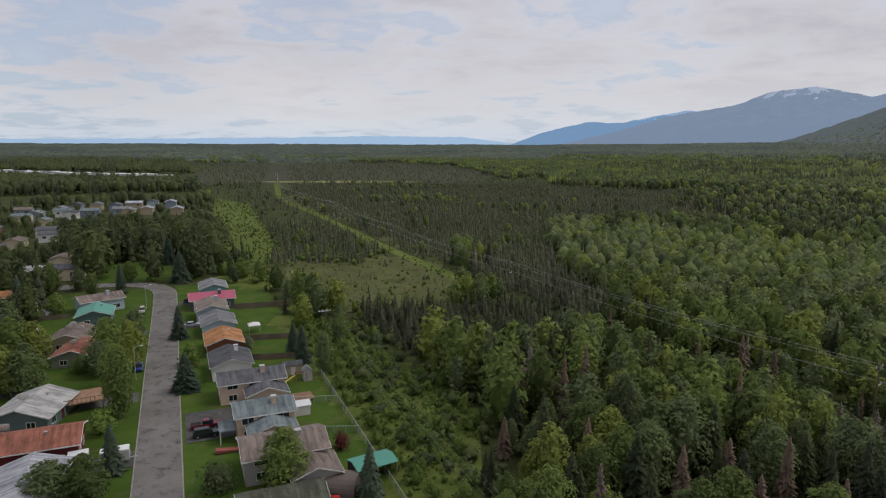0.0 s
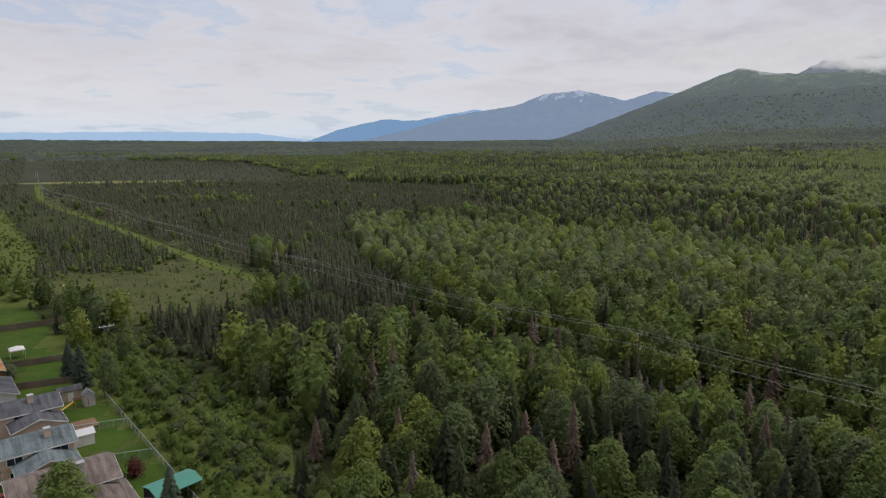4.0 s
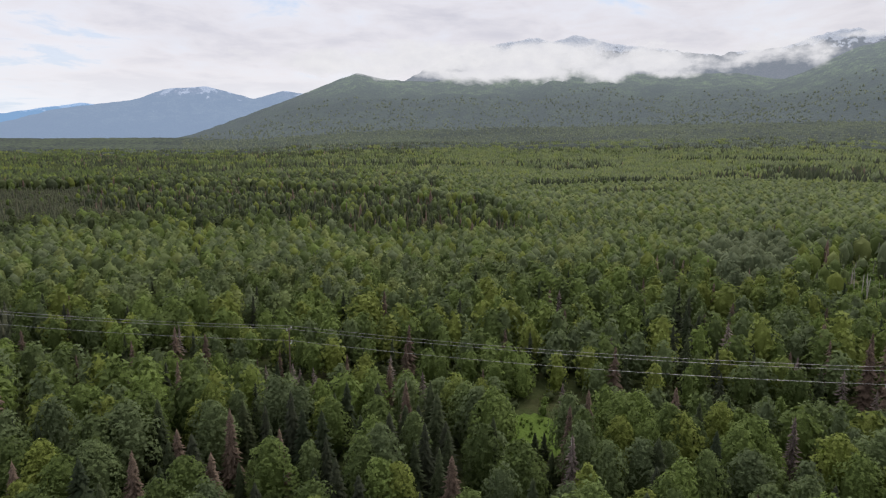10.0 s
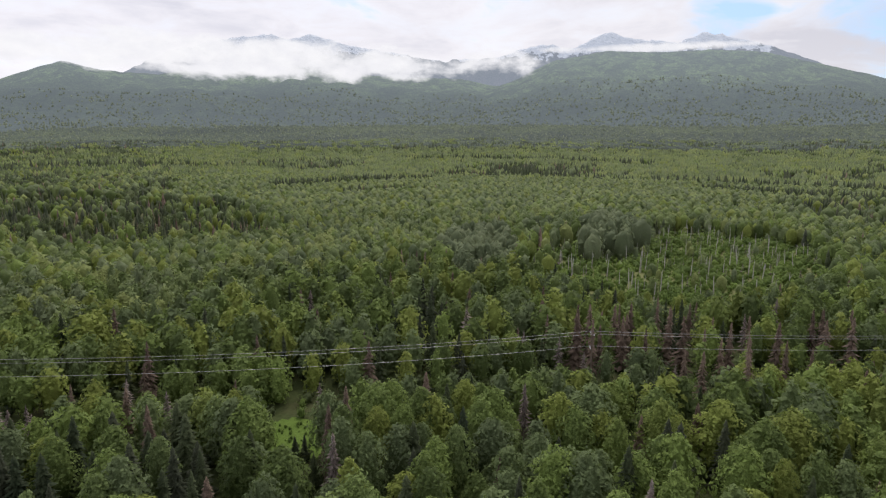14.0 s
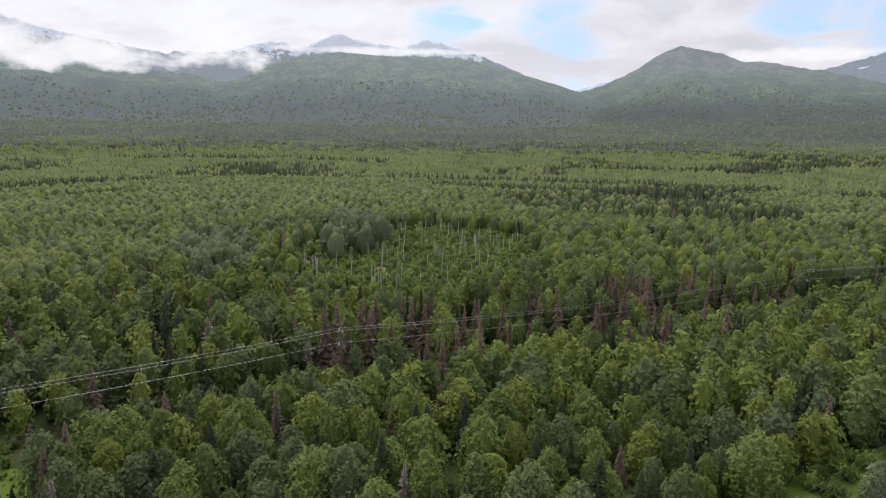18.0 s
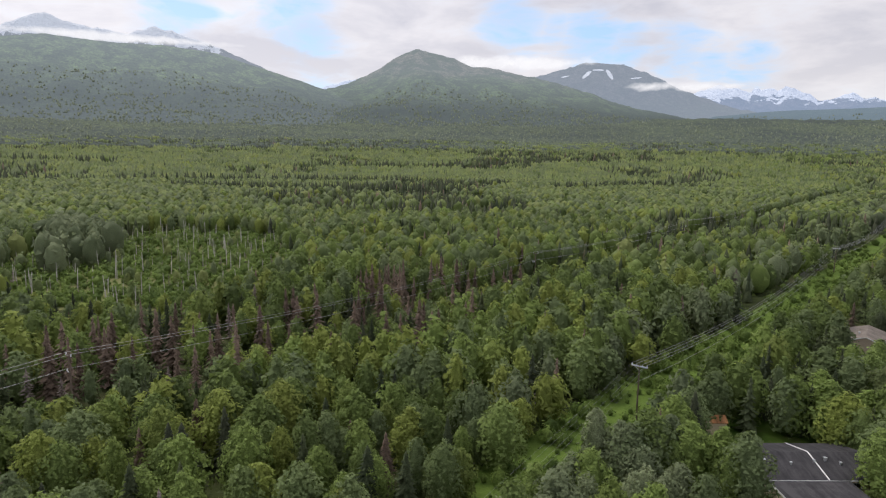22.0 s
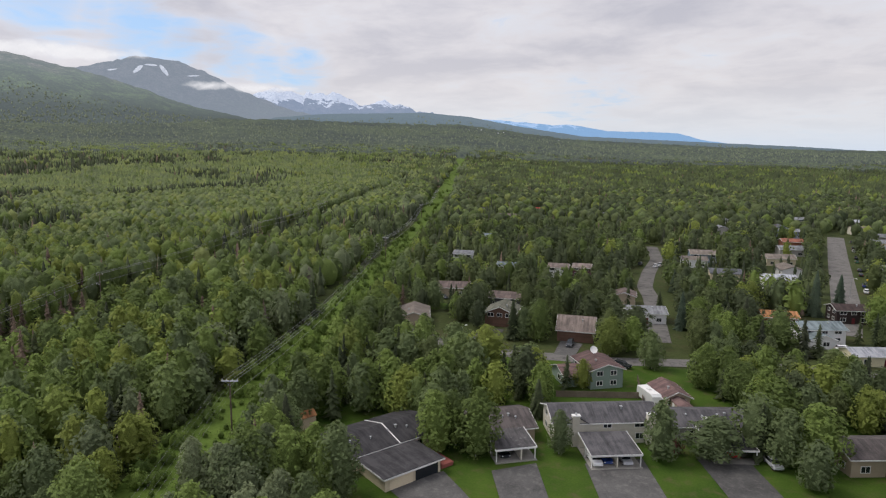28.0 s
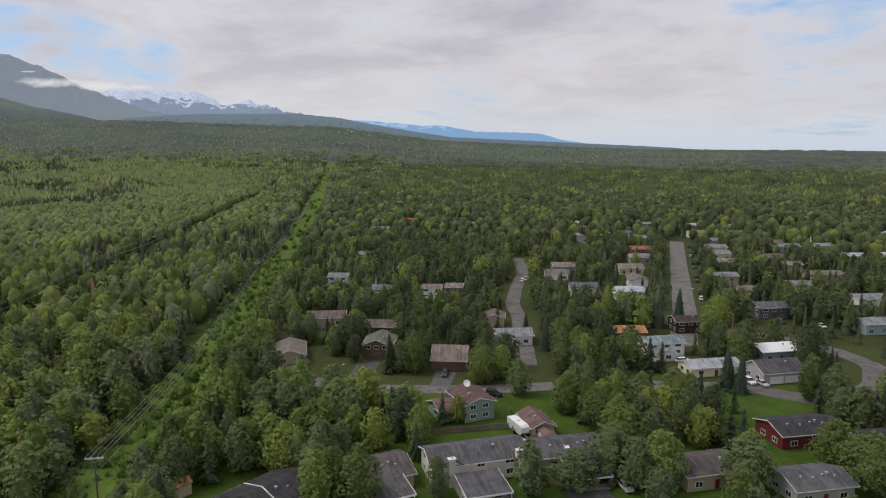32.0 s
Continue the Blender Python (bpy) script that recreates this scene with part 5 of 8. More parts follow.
    for hx, hy, hr in HOUSES:
        # open in front of the house, towards the middle
        k = 10.0 / max(30.0, math.hypot(hx, hy))
        kind = np.where((np.hypot(x - hx, y - hy) < hr) | (np.hypot(x - hx * (1 - k), y - hy * (1 - k)) < hr * 0.8) | ((np.hypot(x - hx * (1 - 2 * k), y - hy * (1 - 2 * k)) < hr * 0.6) & (u < 0.6)), 0, kind)
    for pts, w in CLEAR:
        kind = np.where(near_line(pts, x, y) < w, 0, kind)
    return kind, h


for q in PLAN:
    HOUSES.append((q["x"], q["y"], q["long"] * 0.48 + 3.5))
CLEAR = [([(60, -160), (48, -158), (22, -166)], 6), ([(20, -190), (14, -172)], 7), ([(24, -112), (10, -92)], 10), ([(51, -93), (34, -74)], 9), ([(37, -104), (22, -80)], 7), ([(5, -126), (-8, -108)], 9), ([(30, -146), (22, -140)], 7), ([(62, -176), (95, -180)], 7), ([(-30, -190), (-45, -180)], 7)]

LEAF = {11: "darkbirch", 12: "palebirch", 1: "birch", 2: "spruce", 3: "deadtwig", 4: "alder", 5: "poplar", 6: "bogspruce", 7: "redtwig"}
SHAPE = {11: "birch", 12: "birch", 1: "birch", 2: "spruce", 3: "dead", 4: "alder", 5: "birch", 6: "spruce", 7: "spruce"}
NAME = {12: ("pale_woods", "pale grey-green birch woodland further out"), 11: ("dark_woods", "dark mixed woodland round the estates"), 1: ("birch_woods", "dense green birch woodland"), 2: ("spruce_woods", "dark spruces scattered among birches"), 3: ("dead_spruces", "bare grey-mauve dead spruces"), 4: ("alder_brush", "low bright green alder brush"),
        5: ("poplar_woods", "grey-green poplars"), 6: ("bog_spruces", "thin dark black spruces on boggy ground"), 7: ("dying_spruces", "rust-brown dying spruces")}
STEPS = (5.5, 5.8, 6.3, 8.2, 13.5)
AZS = ((-12, 143), (-46, 206), (-46, 206), (-46, 206), (-46, 206))
soup = {k: [] for k in NAME}
near_trees = []
for band in range(5):
    x, y = jitter_grid(BANDS[band] if band else 58, BANDS[band + 1], STEPS[band], *AZS[band])
    kind, h = cover(x, y)
    if band >= 3:
        h = h * (1.0 + 0.12 * (band - 2))
    z = height(x, y)
    turn, pick = RNG.uniform(0, 6.28, len(x)), RNG.integers(0, 1000, len(x))
    for k in NAME:
        m = kind == k
        if not m.any():
            continue
        tpls = LOD[SHAPE[k]][1 if k == 11 and band == 2 else band] or LOD["spruce"][band]
        slim = np.where(k in (6, 7), 0.80, 1.0) * RNG.uniform(0.80, 1.25, m.sum()) * {6: 1.35, 2: 1.3, 7: 1.3, 3: 1.3}.get(k, 1.0)
        sc = h[m] * (0.92 if k in (2, 7) else 1.0)
        if SHAPE[k] == "birch":
            slim = slim * np.where(bearing(x[m], y[m]) > 146, 1.18, 1.0)
        pos = np.stack([x[m], y[m], z[m]], 1)
        if band == 0 and k in (1, 2, 3, 5, 7):
            near_trees += [(k, *p, s, s * w, a, int(i)) for p, s, w, a, i in zip(pos, sc, slim, turn[m], pick[m])]
        elif band in (1, 2) and SHAPE[k] == "birch":  # finer leaves towards the southern town
            fine = bearing(x[m], y[m]) > 145
            for sel, tp in ((fine, FINE if band == 1 else MIDFINE), (~fine, tpls)):
                soup[k].append(spread_quads(tp, pick[m][sel] % len(tp), pos[sel], sc[sel], turn[m][sel], (sc * slim)[sel]))
        else:
            soup[k].append(spread_quads(tpls, pick[m] % len(tpls), pos, sc, turn[m], sc * slim))
# thicker growth: black spruce stands and brush
for poly, k, step, r0, r1, lo, hi, keep, band in ((DENSE_SPRUCE, 6, 2.6, 118, 250, 0.22, 0.62, 0.85, 1), (BLACK_SPRUCE, 6, 2.8, 200, 470, 0.14, 0.40, 0.8, 2), (BLACK_SPRUCE, 6, 4.2, 470, 950, 0.16, 0.46, 0.9, 3), (STAND, 6, 3.4, 250, 470, 0.22, 0.55, 0.6, 2), (STAND, 4, 4.5, 250, 470, 0.4, 0.9, 0.5, 2), (CORRIDOR, 4, 2.9, 200, 470, 0.08, 0.42, 0.6, 2), (CORRIDOR, 4, 4.4, 470, 700, 0.12, 0.5, 0.6, 3),
                                                 (SCRUB, 4, 2.7, 80, 300, 0.25, 0.85, 0.75, 1), (SCRUB, 4, 1.9, 80, 300, 0.08, 0.30, 0.9, 2), (OPEN_BOG, 4, 2.2, 200, 340, 0.05, 0.17, 0.6, 2), (OPEN_BOG, 4, 6.0, 200, 340, 0.15, 0.5, 0.5, 2), (SPRUCE_EDGE, 6, 2.8, 118, 330, 0.25, 0.62, 0.85, 2), (SNAGS, 4, 3.2, 200, 440, 0.3, 0.9, 0.85, 2), (LIGHT_BRUSH, 4, 4.0, 340, 500, 0.5, 1.0, 0.8, 2), (GLADE_EDGE, 4, 1.5, 60, 140, 0.07, 0.26, 0.75, 1)):
    x, y = jitter_grid(r0, r1, step, -46, 206)
    strip = np.minimum(near_line(LINE_A, x, y) - 6, np.where(y > 20, 99, near_line(LINE_B, x, y) - 6))
    m = inside(poly, *wander(x, y)) & (RNG.random(len(x)) < keep) & ((poly is not BLACK_SPRUCE) | (bearing(x, y) < 20)) & (strip > 0) & (lot_of(x, y)[1] > 37)
    tpls = LOD[SHAPE[k]][band]
    sc = RNG.uniform(lo, hi, m.sum())
    soup[k].append(spread_quads(tpls, RNG.integers(0, len(tpls), m.sum()), np.stack([x[m], y[m], height(x[m], y[m])], 1), sc, RNG.uniform(0, 6.28, m.sum()), sc * (1.5 if k == 6 else 1.1)))
# brush under the southern wires
x, y = jitter_grid(60, 420, 2.4, 100, 175)
m = (near_line(STRIP_B, x, y) < 10) & (y < -15) & (RNG.random(len(x)) < 0.7)
sc = RNG.uniform(0.10, 0.5, m.sum()) ** 1.0 * np.where(RNG.random(m.sum()) < 0.15, 2.0, 1.0)
soup[4].append(spread_quads(LOD["alder"][1], RNG.integers(0, 4, m.sum()), np.stack([x[m], y[m], height(x[m], y[m])], 1), sc, RNG.uniform(0, 6.28, m.sum()), sc * 1.1))
# low brush under the northern wires
x, y = jitter_grid(200, 760, 2.8, -25, 12)
m = (near_line(LINE_A, x, y) < 6.5) & (RNG.random(len(x)) < 0.25 + 0.5 * patch_noise(x, y, 8, 1.3))
sc = RNG.uniform(0.05, 0.34, m.sum())
soup[4].append(spread_quads(LOD["alder"][2], RNG.integers(0, 4, m.sum()), np.stack([x[m], y[m], height(x[m], y[m])], 1), sc, RNG.uniform(0, 6.28, m.sum()), sc * 1.3))
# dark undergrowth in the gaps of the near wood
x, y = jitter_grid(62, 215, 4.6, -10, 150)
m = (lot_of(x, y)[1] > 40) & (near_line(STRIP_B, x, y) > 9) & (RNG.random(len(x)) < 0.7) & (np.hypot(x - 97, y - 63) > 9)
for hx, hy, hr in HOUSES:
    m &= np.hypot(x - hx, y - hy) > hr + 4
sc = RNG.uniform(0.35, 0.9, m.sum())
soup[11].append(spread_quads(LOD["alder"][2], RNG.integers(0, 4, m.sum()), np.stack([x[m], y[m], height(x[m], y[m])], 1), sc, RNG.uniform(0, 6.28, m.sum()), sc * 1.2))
# sparse woods that close the place to the west
x, y = jitter_grid(70, 700, 13, 206, 314)
soup[1].append(spread_quads(LOD["birch"][3], RNG.integers(0, 8, len(x)), np.stack([x, y, height(x, y)], 1), RNG.uniform(0.8, 1.2, len(x)), RNG.uniform(0, 6, len(x))))
near_trees.sort(key=lambda q: math.hypot(q[1], q[2]))


# spruces from the edge of the plain up the lower slopes
x, y = jitter_grid(1980, 3050, 20, 26, 190)
m = RNG.random(len(x)) < 0.25 + 0.75 * patch_noise(x, y, 90, 1.0)
slope_pos = [np.stack([x[m], y[m], height(x[m], y[m]) + 5], 1)]
for name, count, top in (("mountain_green_shoulder", 5200, 0.62), ("mountain_green_dome", 4600, 0.62), ("mountain_twin_hill", 3600, 0.55), ("mountain_wooded_ridge", 3000, 0.7)):
    g = SLOPES[name]
    i, j = RNG.random(count) ** 2.3 * top * (g.shape[0] - 2), RNG.random(count) * (g.shape[1] - 2)
    a, b = (i % 1)[:, None], (j % 1)[:, None]
    i, j = i.astype(int), j.astype(int)
    slope_pos.append((g[i, j] * (1 - a) + g[i + 1, j] * a) * (1 - b) + (g[i, j + 1] * (1 - a) + g[i + 1, j + 1] * a) * b - np.array([0, 0, 1.0]))
p = np.concatenate(slope_pos)
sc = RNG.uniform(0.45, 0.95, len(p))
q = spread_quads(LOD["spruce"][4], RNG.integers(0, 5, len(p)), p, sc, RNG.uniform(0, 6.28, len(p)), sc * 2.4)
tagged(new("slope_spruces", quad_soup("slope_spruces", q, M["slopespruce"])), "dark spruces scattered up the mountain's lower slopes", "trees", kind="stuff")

# bleached snags over the dead stand
x, y = jitter_grid(225, 440, 4.8, 70, 110)
m = inside(SNAGS, *wander(x, y)) & (RNG.random(len(x)) < 0.10 + 0.28 * patch_noise(x, y, 12, 0.7))
q = spread_quads([limb([0, 0, 0], [0.45, 0.2, 9.5], 0.25, 0.09, 4), np.concatenate([limb([0, 0, 0], [0.3, -0.5, 8], 0.25, 0.10, 4), limb([0.05, 0, 5], [0.9, 0.4, 7.2], 0.08, 0.03, 3)])],
                 RNG.integers(0, 2, m.sum()), np.stack([x[m], y[m], height(x[m], y[m])], 1), RNG.uniform(0.35, 1.15, m.sum()), RNG.uniform(0, 6, m.sum()))
tagged(new("snag_stand", quad_soup("snag_stand", q[:2], M["snag"], False)), "bleached bare snags of a dead stand", "dead trees", kind="stuff")

TREE_KIND = {1: ("birch_tree", "green birch with a tall uneven crown", "birch", "birchbark"), 2: ("spruce_tree", "dark slender spruce among birches", "spruce", "bark"), 3: ("dead_spruce", "dead spruce with bare grey-mauve twigs", "deadtwig", "snag"),
             5: ("poplar_tree", "grey-green poplar beside the cleared strip", "poplar", "birchbark"), 7: ("dying_spruce", "spruce with rust-brown dying needles", "redtwig", "bark")}
PROTO = {}


def proto(k, i):
    tpls = LOD[SHAPE[k]][0]
    i %= len(tpls)
    if (k, i) not in PROTO:
        name, label, leaf, bark = TREE_KIND[k]
        rng = np.random.default_rng(100 + k * 10 + i)
        tq = trunk(rng, 11.5, 0.17, limbs=5) if SHAPE[k] == "birch" else trunk(rng, 2.4, 0.09, limbs=3, spread=0.6) if SHAPE[k] == "alder" else trunk(rng, 12.6, 0.14, limbs=0)
        PROTO[k, i] = (quad_soup(name, tq, M[bark]), quad_soup("crown", tpls[i], M[leaf]))
    return PROTO[k, i]


def plant(k, x, y, z, tall, wide, turn, i, group="trees of the near wood", label=""):
    name, lab, _, _ = TREE_KIND[k]
    a, b = proto(k, i)
    t = tagged(new(name, a), label or lab, "tree", group)
    t.matrix_basis = Matrix.LocRotScale((x, y, z), Euler((0, 0, turn)), (wide, wide, tall))
    new("crown", b).parent = t
    return t


count = {k: 0 for k in TREE_KIND}
for k, x, y, z, tall, wide, turn, i in near_trees:
    if count[k] < 300:
        count[k] += 1
        plant(k, float(x), float(y), float(z), float(tall), float(wide), float(turn), i)
    else:
        soup[k].append(spread_quads([LOD[SHAPE[k]][0][i % len(LOD[SHAPE[k]][0])]], np.zeros(1, int), np.array([[x, y, z]]), np.array([tall]), np.array([turn]), np.array([wide])))
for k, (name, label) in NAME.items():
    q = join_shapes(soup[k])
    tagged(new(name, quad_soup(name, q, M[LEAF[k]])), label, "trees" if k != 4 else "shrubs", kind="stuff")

# ---- single trees in the yards ----
TREE_KIND.update({8: ("blue_spruce", "full dark blue-green spruce in a yard", "bluespruce", "bark"), 9: ("round_shrub", "rounded leafy green shrub on a lawn", "alder", "bark"), 13: ("round_shrub", "dark dense rounded shrub before a house", "darkbirch", "bark"), 10: ("purple_tree", "small tree with purple-red leaves", "mountainash", "bark")})
SHAPE.update({8: "yardspruce", 9: "alder", 10: "alder", 13: "alder"})
LOD["yardspruce"] = [[conifer(TR, 13, 6.5, 520, 0.03, 0.32, 0.32, 0.20) for _ in range(3)]]


def yard(kind, x, y, tall, wide):
    k = {"birch": 1, "poplar": 5, "spruce": 2, "bluespruce": 8, "alder": 9, "mountainash": 10, "darkshrub": 13}[kind]
    full = {1: (13, 7.0), 5: (13, 7.0), 2: (13, 3.8), 8: (13, 6.8), 9: (3.9, 4.0), 10: (3.9, 4.0), 13: (3.9, 4.0)}[k]
    i = int(abs(x * 7 + y * 3))
    return plant(k, x, y, float(height(x, y)), tall / full[0], wide / full[1], x, i, "trees of the yards",
                 {1: "birch with hanging foliage in a yard", 5: "pale-leaved small tree in a yard", 2: "slender dark spruce by a house"}.get(k, ""))


yard("birch", -69.5, 120.9, 15, 7)
yard("birch", -90.7, 154.0, 12, 8)
yard("birch", -82.0, 148.1, 13, 8)
yard("bluespruce", -61.9, 135.2, 9, 6.5)
yard("bluespruce", -80.6, 173.8, 10, 5.5)
yard("alder", -68.2, 151.4, 6, 6.5)
yard("birch", -28.2, 94.7, 11, 8)
yard("darkshrub", -38.5, 93.8, 5.5, 7)
yard("bluespruce", -14.0, 92.6, 9, 4.5)
yard("mountainash", -21.6, 108.5, 3.5, 4)
yard("bluespruce", -58.7, 98.5, 9, 4.5)
yard("alder", -69.0, 113.2, 5, 6)
yard("birch", -57.8, 88.4, 9, 8)
yard("birch", -62.4, 87.0, 8, 8)
yard("poplar", -57.5, 164.4, 4, 4)
yard("bluespruce", -44.2, 161.1, 9, 5)
yard("bluespruce", -40.3, 155.0, 10, 5)
yard("birch", -32.9, 147.1, 11, 5)
yard("birch", -112.4, 149.0, 13, 9)
yard("birch", -96.5, 131.3, 12, 9)
yard("birch", -126.7, 166.8, 13, 9)
yard("birch", -145.6, 232.6, 9, 6)
yard("birch", -135.0, 223.8, 9, 6)
yard("bluespruce", -127.0, 228.6, 12, 5)
yard("bluespruce", -149.0, 204.4, 12, 6)
yard("birch", -152.2, 225.8, 12, 7)
yard("bluespruce", -113.6, 249.2, 13, 9)
yard("birch", -117.4, 275.3, 10, 7)
yard("bluespruce", -136.2, 288.2, 13, 8)
yard("birch", -104.8, 275.8, 10, 8)
yard("birch", -91.5, 259.1, 9, 7)
yard("birch", -82.2, 252.7, 9, 7)
yard("birch", -134.1, 248.3, 9, 7)
yard("birch", -131.2, 196.4, 8, 6)
yard("alder", -92.4, 145.7, 5, 6)
yard("birch", -109.5, 153.4, 11, 9)
yard("birch", -101.1, 131.2, 12, 9)
yard("birch", -78.3, 135.3, 11, 7)
yard("birch", -87.2, 144.0, 9, 7)
yard("birch", -93.2, 173.3, 9, 6)
yard("alder", -50.7, 136.3, 3, 4)
yard("birch", 59.5, -81.4, 14, 8)
yard("birch", 65.3, -81.8, 12, 7)
yard("birch", 67.5, -77.6, 13, 8)
yard("birch", 70.6, -73.9, 13, 8)
yard("birch", 52.2, -103.8, 13, 8)
yard("birch", 45.1, -105.7, 14, 9)
yard("birch", 50.6, -108.1, 12, 8)
yard("birch", 31.1, -113.9, 9, 4.5)
yard("birch", 4.6, -125.6, 8.5, 10.5)
yard("birch", 45.6, -144.5, 11, 7)
yard("spruce", 40.2, -128.6, 9, 4)
yard("mountainash", 11.1, -124.4, 3, 4)
yard("birch", 72.3, -70.3, 12, 8)
yard("birch", 35.7, -150.2, 8, 5)
yard("birch", 56.1, -109.7, 12, 8)
yard("birch", 41.7, -134.9, 11, 6)
yard("spruce", 67.4, -153.0, 10, 4)
yard("spruce", 65.9, -181.9, 13, 5)
yard("birch", 58.0, -184.0, 14, 8)
yard("birch", 35.7, -179.5, 12, 8)
yard("birch", 9.1, -164.4, 12, 8)
yard("birch", 3.5, -174.1, 13, 6)
yard("birch", -4.3, -147.1, 13, 8)
yard("birch", -13.5, -130.5, 13, 10)
yard("birch", -30.4, -132.7, 13, 11)
yard("bluespruce", -36.0, -193.6, 13, 6)
yard("bluespruce", -39.6, -192.2, 12, 5)
yard("bluespruce", -28.9, -266.5, 15, 6)
yard("bluespruce", -20.8, -260.0, 17, 6)
yard("birch", -43.9, -266.1, 13, 9)
yard("birch", -38.4, -248.3, 12, 9)
yard("birch", -51.7, -148.2, 12, 10)
yard("birch", -55.4, -139.3, 13, 10)
yard("birch", -57.0, -190.1, 11, 6)
yard("birch", -63.2, -189.6, 12, 8)
yard("birch", -20.3, -168.3, 12, 8)
yard("birch", -22.4, -161.7, 13, 7)
yard("spruce", 28.9, -230.6, 10, 4)
yard("bluespruce", 20.1, -218.5, 13, 5)
yard("birch", 22.7, -173.4, 11, 7)
yard("spruce", 42.0, -243.5, 9, 3)
yard("birch", -10.2, -169.5, 12, 7)
yard("birch", -0.1, -155.8, 11, 8)
for x, y, tall, wide in ((80, -91, 12, 8), (77, -84, 13, 8), (85, -103, 12, 8), (75, -114, 13, 8), (66, -115, 12, 9), (58, -118, 12, 8), (-8, -128, 12, 8)):
    yard("birch", x, y, tall, wide)

# ---- roads, lawns and other sheets on the ground ----
def ribbon(name, pts, width, lift, mat, label, category, step=8.0):
    """A strip along a polyline, laid on the ground."""
    pts = np.array(pts, float)
    seg = np.hypot(*np.diff(pts, axis=0).T)
    s = np.concatenate([[0], np.cumsum(seg)])
    t = np.linspace(0, s[-1], max(2, int(s[-1] / step) + 1))
    p = np.stack([np.interp(t, s, pts[:, 0]), np.interp(t, s, pts[:, 1])], 1)
    for _ in range(2):
        p[1:-1] = (p[:-2] + 2 * p[1:-1] + p[2:]) / 4
    d = np.gradient(p, axis=0)
    d /= np.hypot(*d.T)[:, None]
    nrm = np.stack([d[:, 1], -d[:, 0]], 1)
    rows = []
    for w in np.linspace(-0.5, 0.5, 5):
        q = p + nrm * w * width
        rows.append(np.column_stack([q, height(q[:, 0], q[:, 1]) + lift]))
    v = np.stack(rows)
    return tagged(new(name, quads_mesh(name, v.reshape(-1, 3), grid_faces(*v.shape[:2]), mat)), label, category, kind="structure")


def patch(name, poly, lift, mat, label, category, step=6.0):
    """A sheet inside a polygon, with a ragged edge."""
    p = np.array(poly)
    x, y = np.meshgrid(np.arange(p[:, 0].min(), p[:, 0].max() + step, step), np.arange(p[:, 1].min(), p[:, 1].max() + step, step), indexing="ij")
    v = np.stack([x, y, height(x, y) + lift], -1)
    f = grid_faces(*x.shape)
    flat = v.reshape(-1, 3)
    c = flat[f].mean(1)
    f = f[inside(poly, c[:, 0], c[:, 1])][:, ::-1]
    return tagged(new(name, quads_mesh(name, flat, f, mat)), label, category, kind="structure")


def yards(name, s0, s1, d0, d1, label):
    """Mown ground in metres along and across the north street."""
    s, d = np.meshgrid(np.linspace(s0, s1, 40), np.linspace(d0, d1, 14), indexing="ij")
    x, y = lot(s, d)
    v = np.stack([x, y, height(x, y) + 0.03], -1)
    return tagged(new(name, quads_mesh(name, v.reshape(-1, 3), grid_faces(*x.shape)[:, ::-1], M["lawn"])), label, "lawn", kind="structure")


patch("bog_ground", BLACK_SPRUCE, 0.04, M["bog"], "brown-green boggy ground under black spruces", "ground", 12)
patch("open_bog", OPEN_BOG, 0.10, M["openbog"], "open brownish bog with low shrubs", "ground")
patch("far_bog", FAR_BOG, 0.3, M["farbog"], "dark brown far bog", "ground", 25)
patch("green_corridor", CORRIDOR, 0.06, M["meadow"], "grassy green corridor between woods and bog", "ground")
patch("scrub_meadow", SCRUB, 0.06, M["meadow"], "rough green meadow under scattered brush", "ground", 4)
patch("snag_meadow", SNAGS, 0.06, M["drybrush"], "light green clearing under dead snags", "ground")
patch("brush_clearing", LIGHT_BRUSH, 0.06, M["meadow"], "light green brushy clearing", "ground")
patch("sedge_marsh", [(-330, 952), (-254, 940), (-84, 972), (-60, 1000), (-150, 1012), (-260, 985)], 0.5, M["pale"], "pale yellow-green sedge strip in the bog", "ground", 10)
yards("north_lawn", -75, 164, 3.9, 36, "mown green back yards")
yards("west_lawn", -75, 164, -75, -3.9, "green yards on the west of the street")
patch("street_end_field", [lot(180, -26), lot(176, 14), lot(226, 14), lot(226, -26)], 0.03, M["lawn"], "grass field at the street's end", "lawn", 4)
patch("south_lawn", [(88, -90), (52, -76), (10, -80), (-60, -110), (-70, -150), (-60, -205), (0, -180), (110, -165), (118, -200), (80, -215), (110, -215), (130, -190)], 0.03, M["lawn"], "lawns between the southern houses", "lawn", 1.5)
for k, (gx, gy, gr) in enumerate(GLADES):
    patch("glade", [(gx + gr * 1.2 * math.cos(a), gy + gr * 1.2 * math.sin(a)) for a in np.arange(0, 6.2, 0.5)], 0.05, M["glade"], "bright green grassy glade in the birch wood", "ground", 1.5)
ribbon("power_line_clearing_north", LINE_A[:6], 6.5, 0.12, M["meadow"], "grassy cleared strip under the power line", "ground", 15)
ribbon("power_line_clearing_south", STRIP_B, 20, 0.12, M["glade"], "bright green cleared strip under the wires", "ground", 15)
ribbon("power_line_clearing_far", LINE_B[4:], 22, 0.3, M["glade"], "green cleared strip running to the horizon", "ground", 30)
ribbon("marsh_trail", [(-75, 274), (-50.6, 225.4), (-45, 213)], 1.2, 0.2, M["pale"], "narrow pale trail over the bog", "path", 4)
ribbon("far_road", [(1020, -2300), (1280, -2850)], 26, 3.0, M["gravel"], "pale gravel road in the far cleared strip", "road", 40)
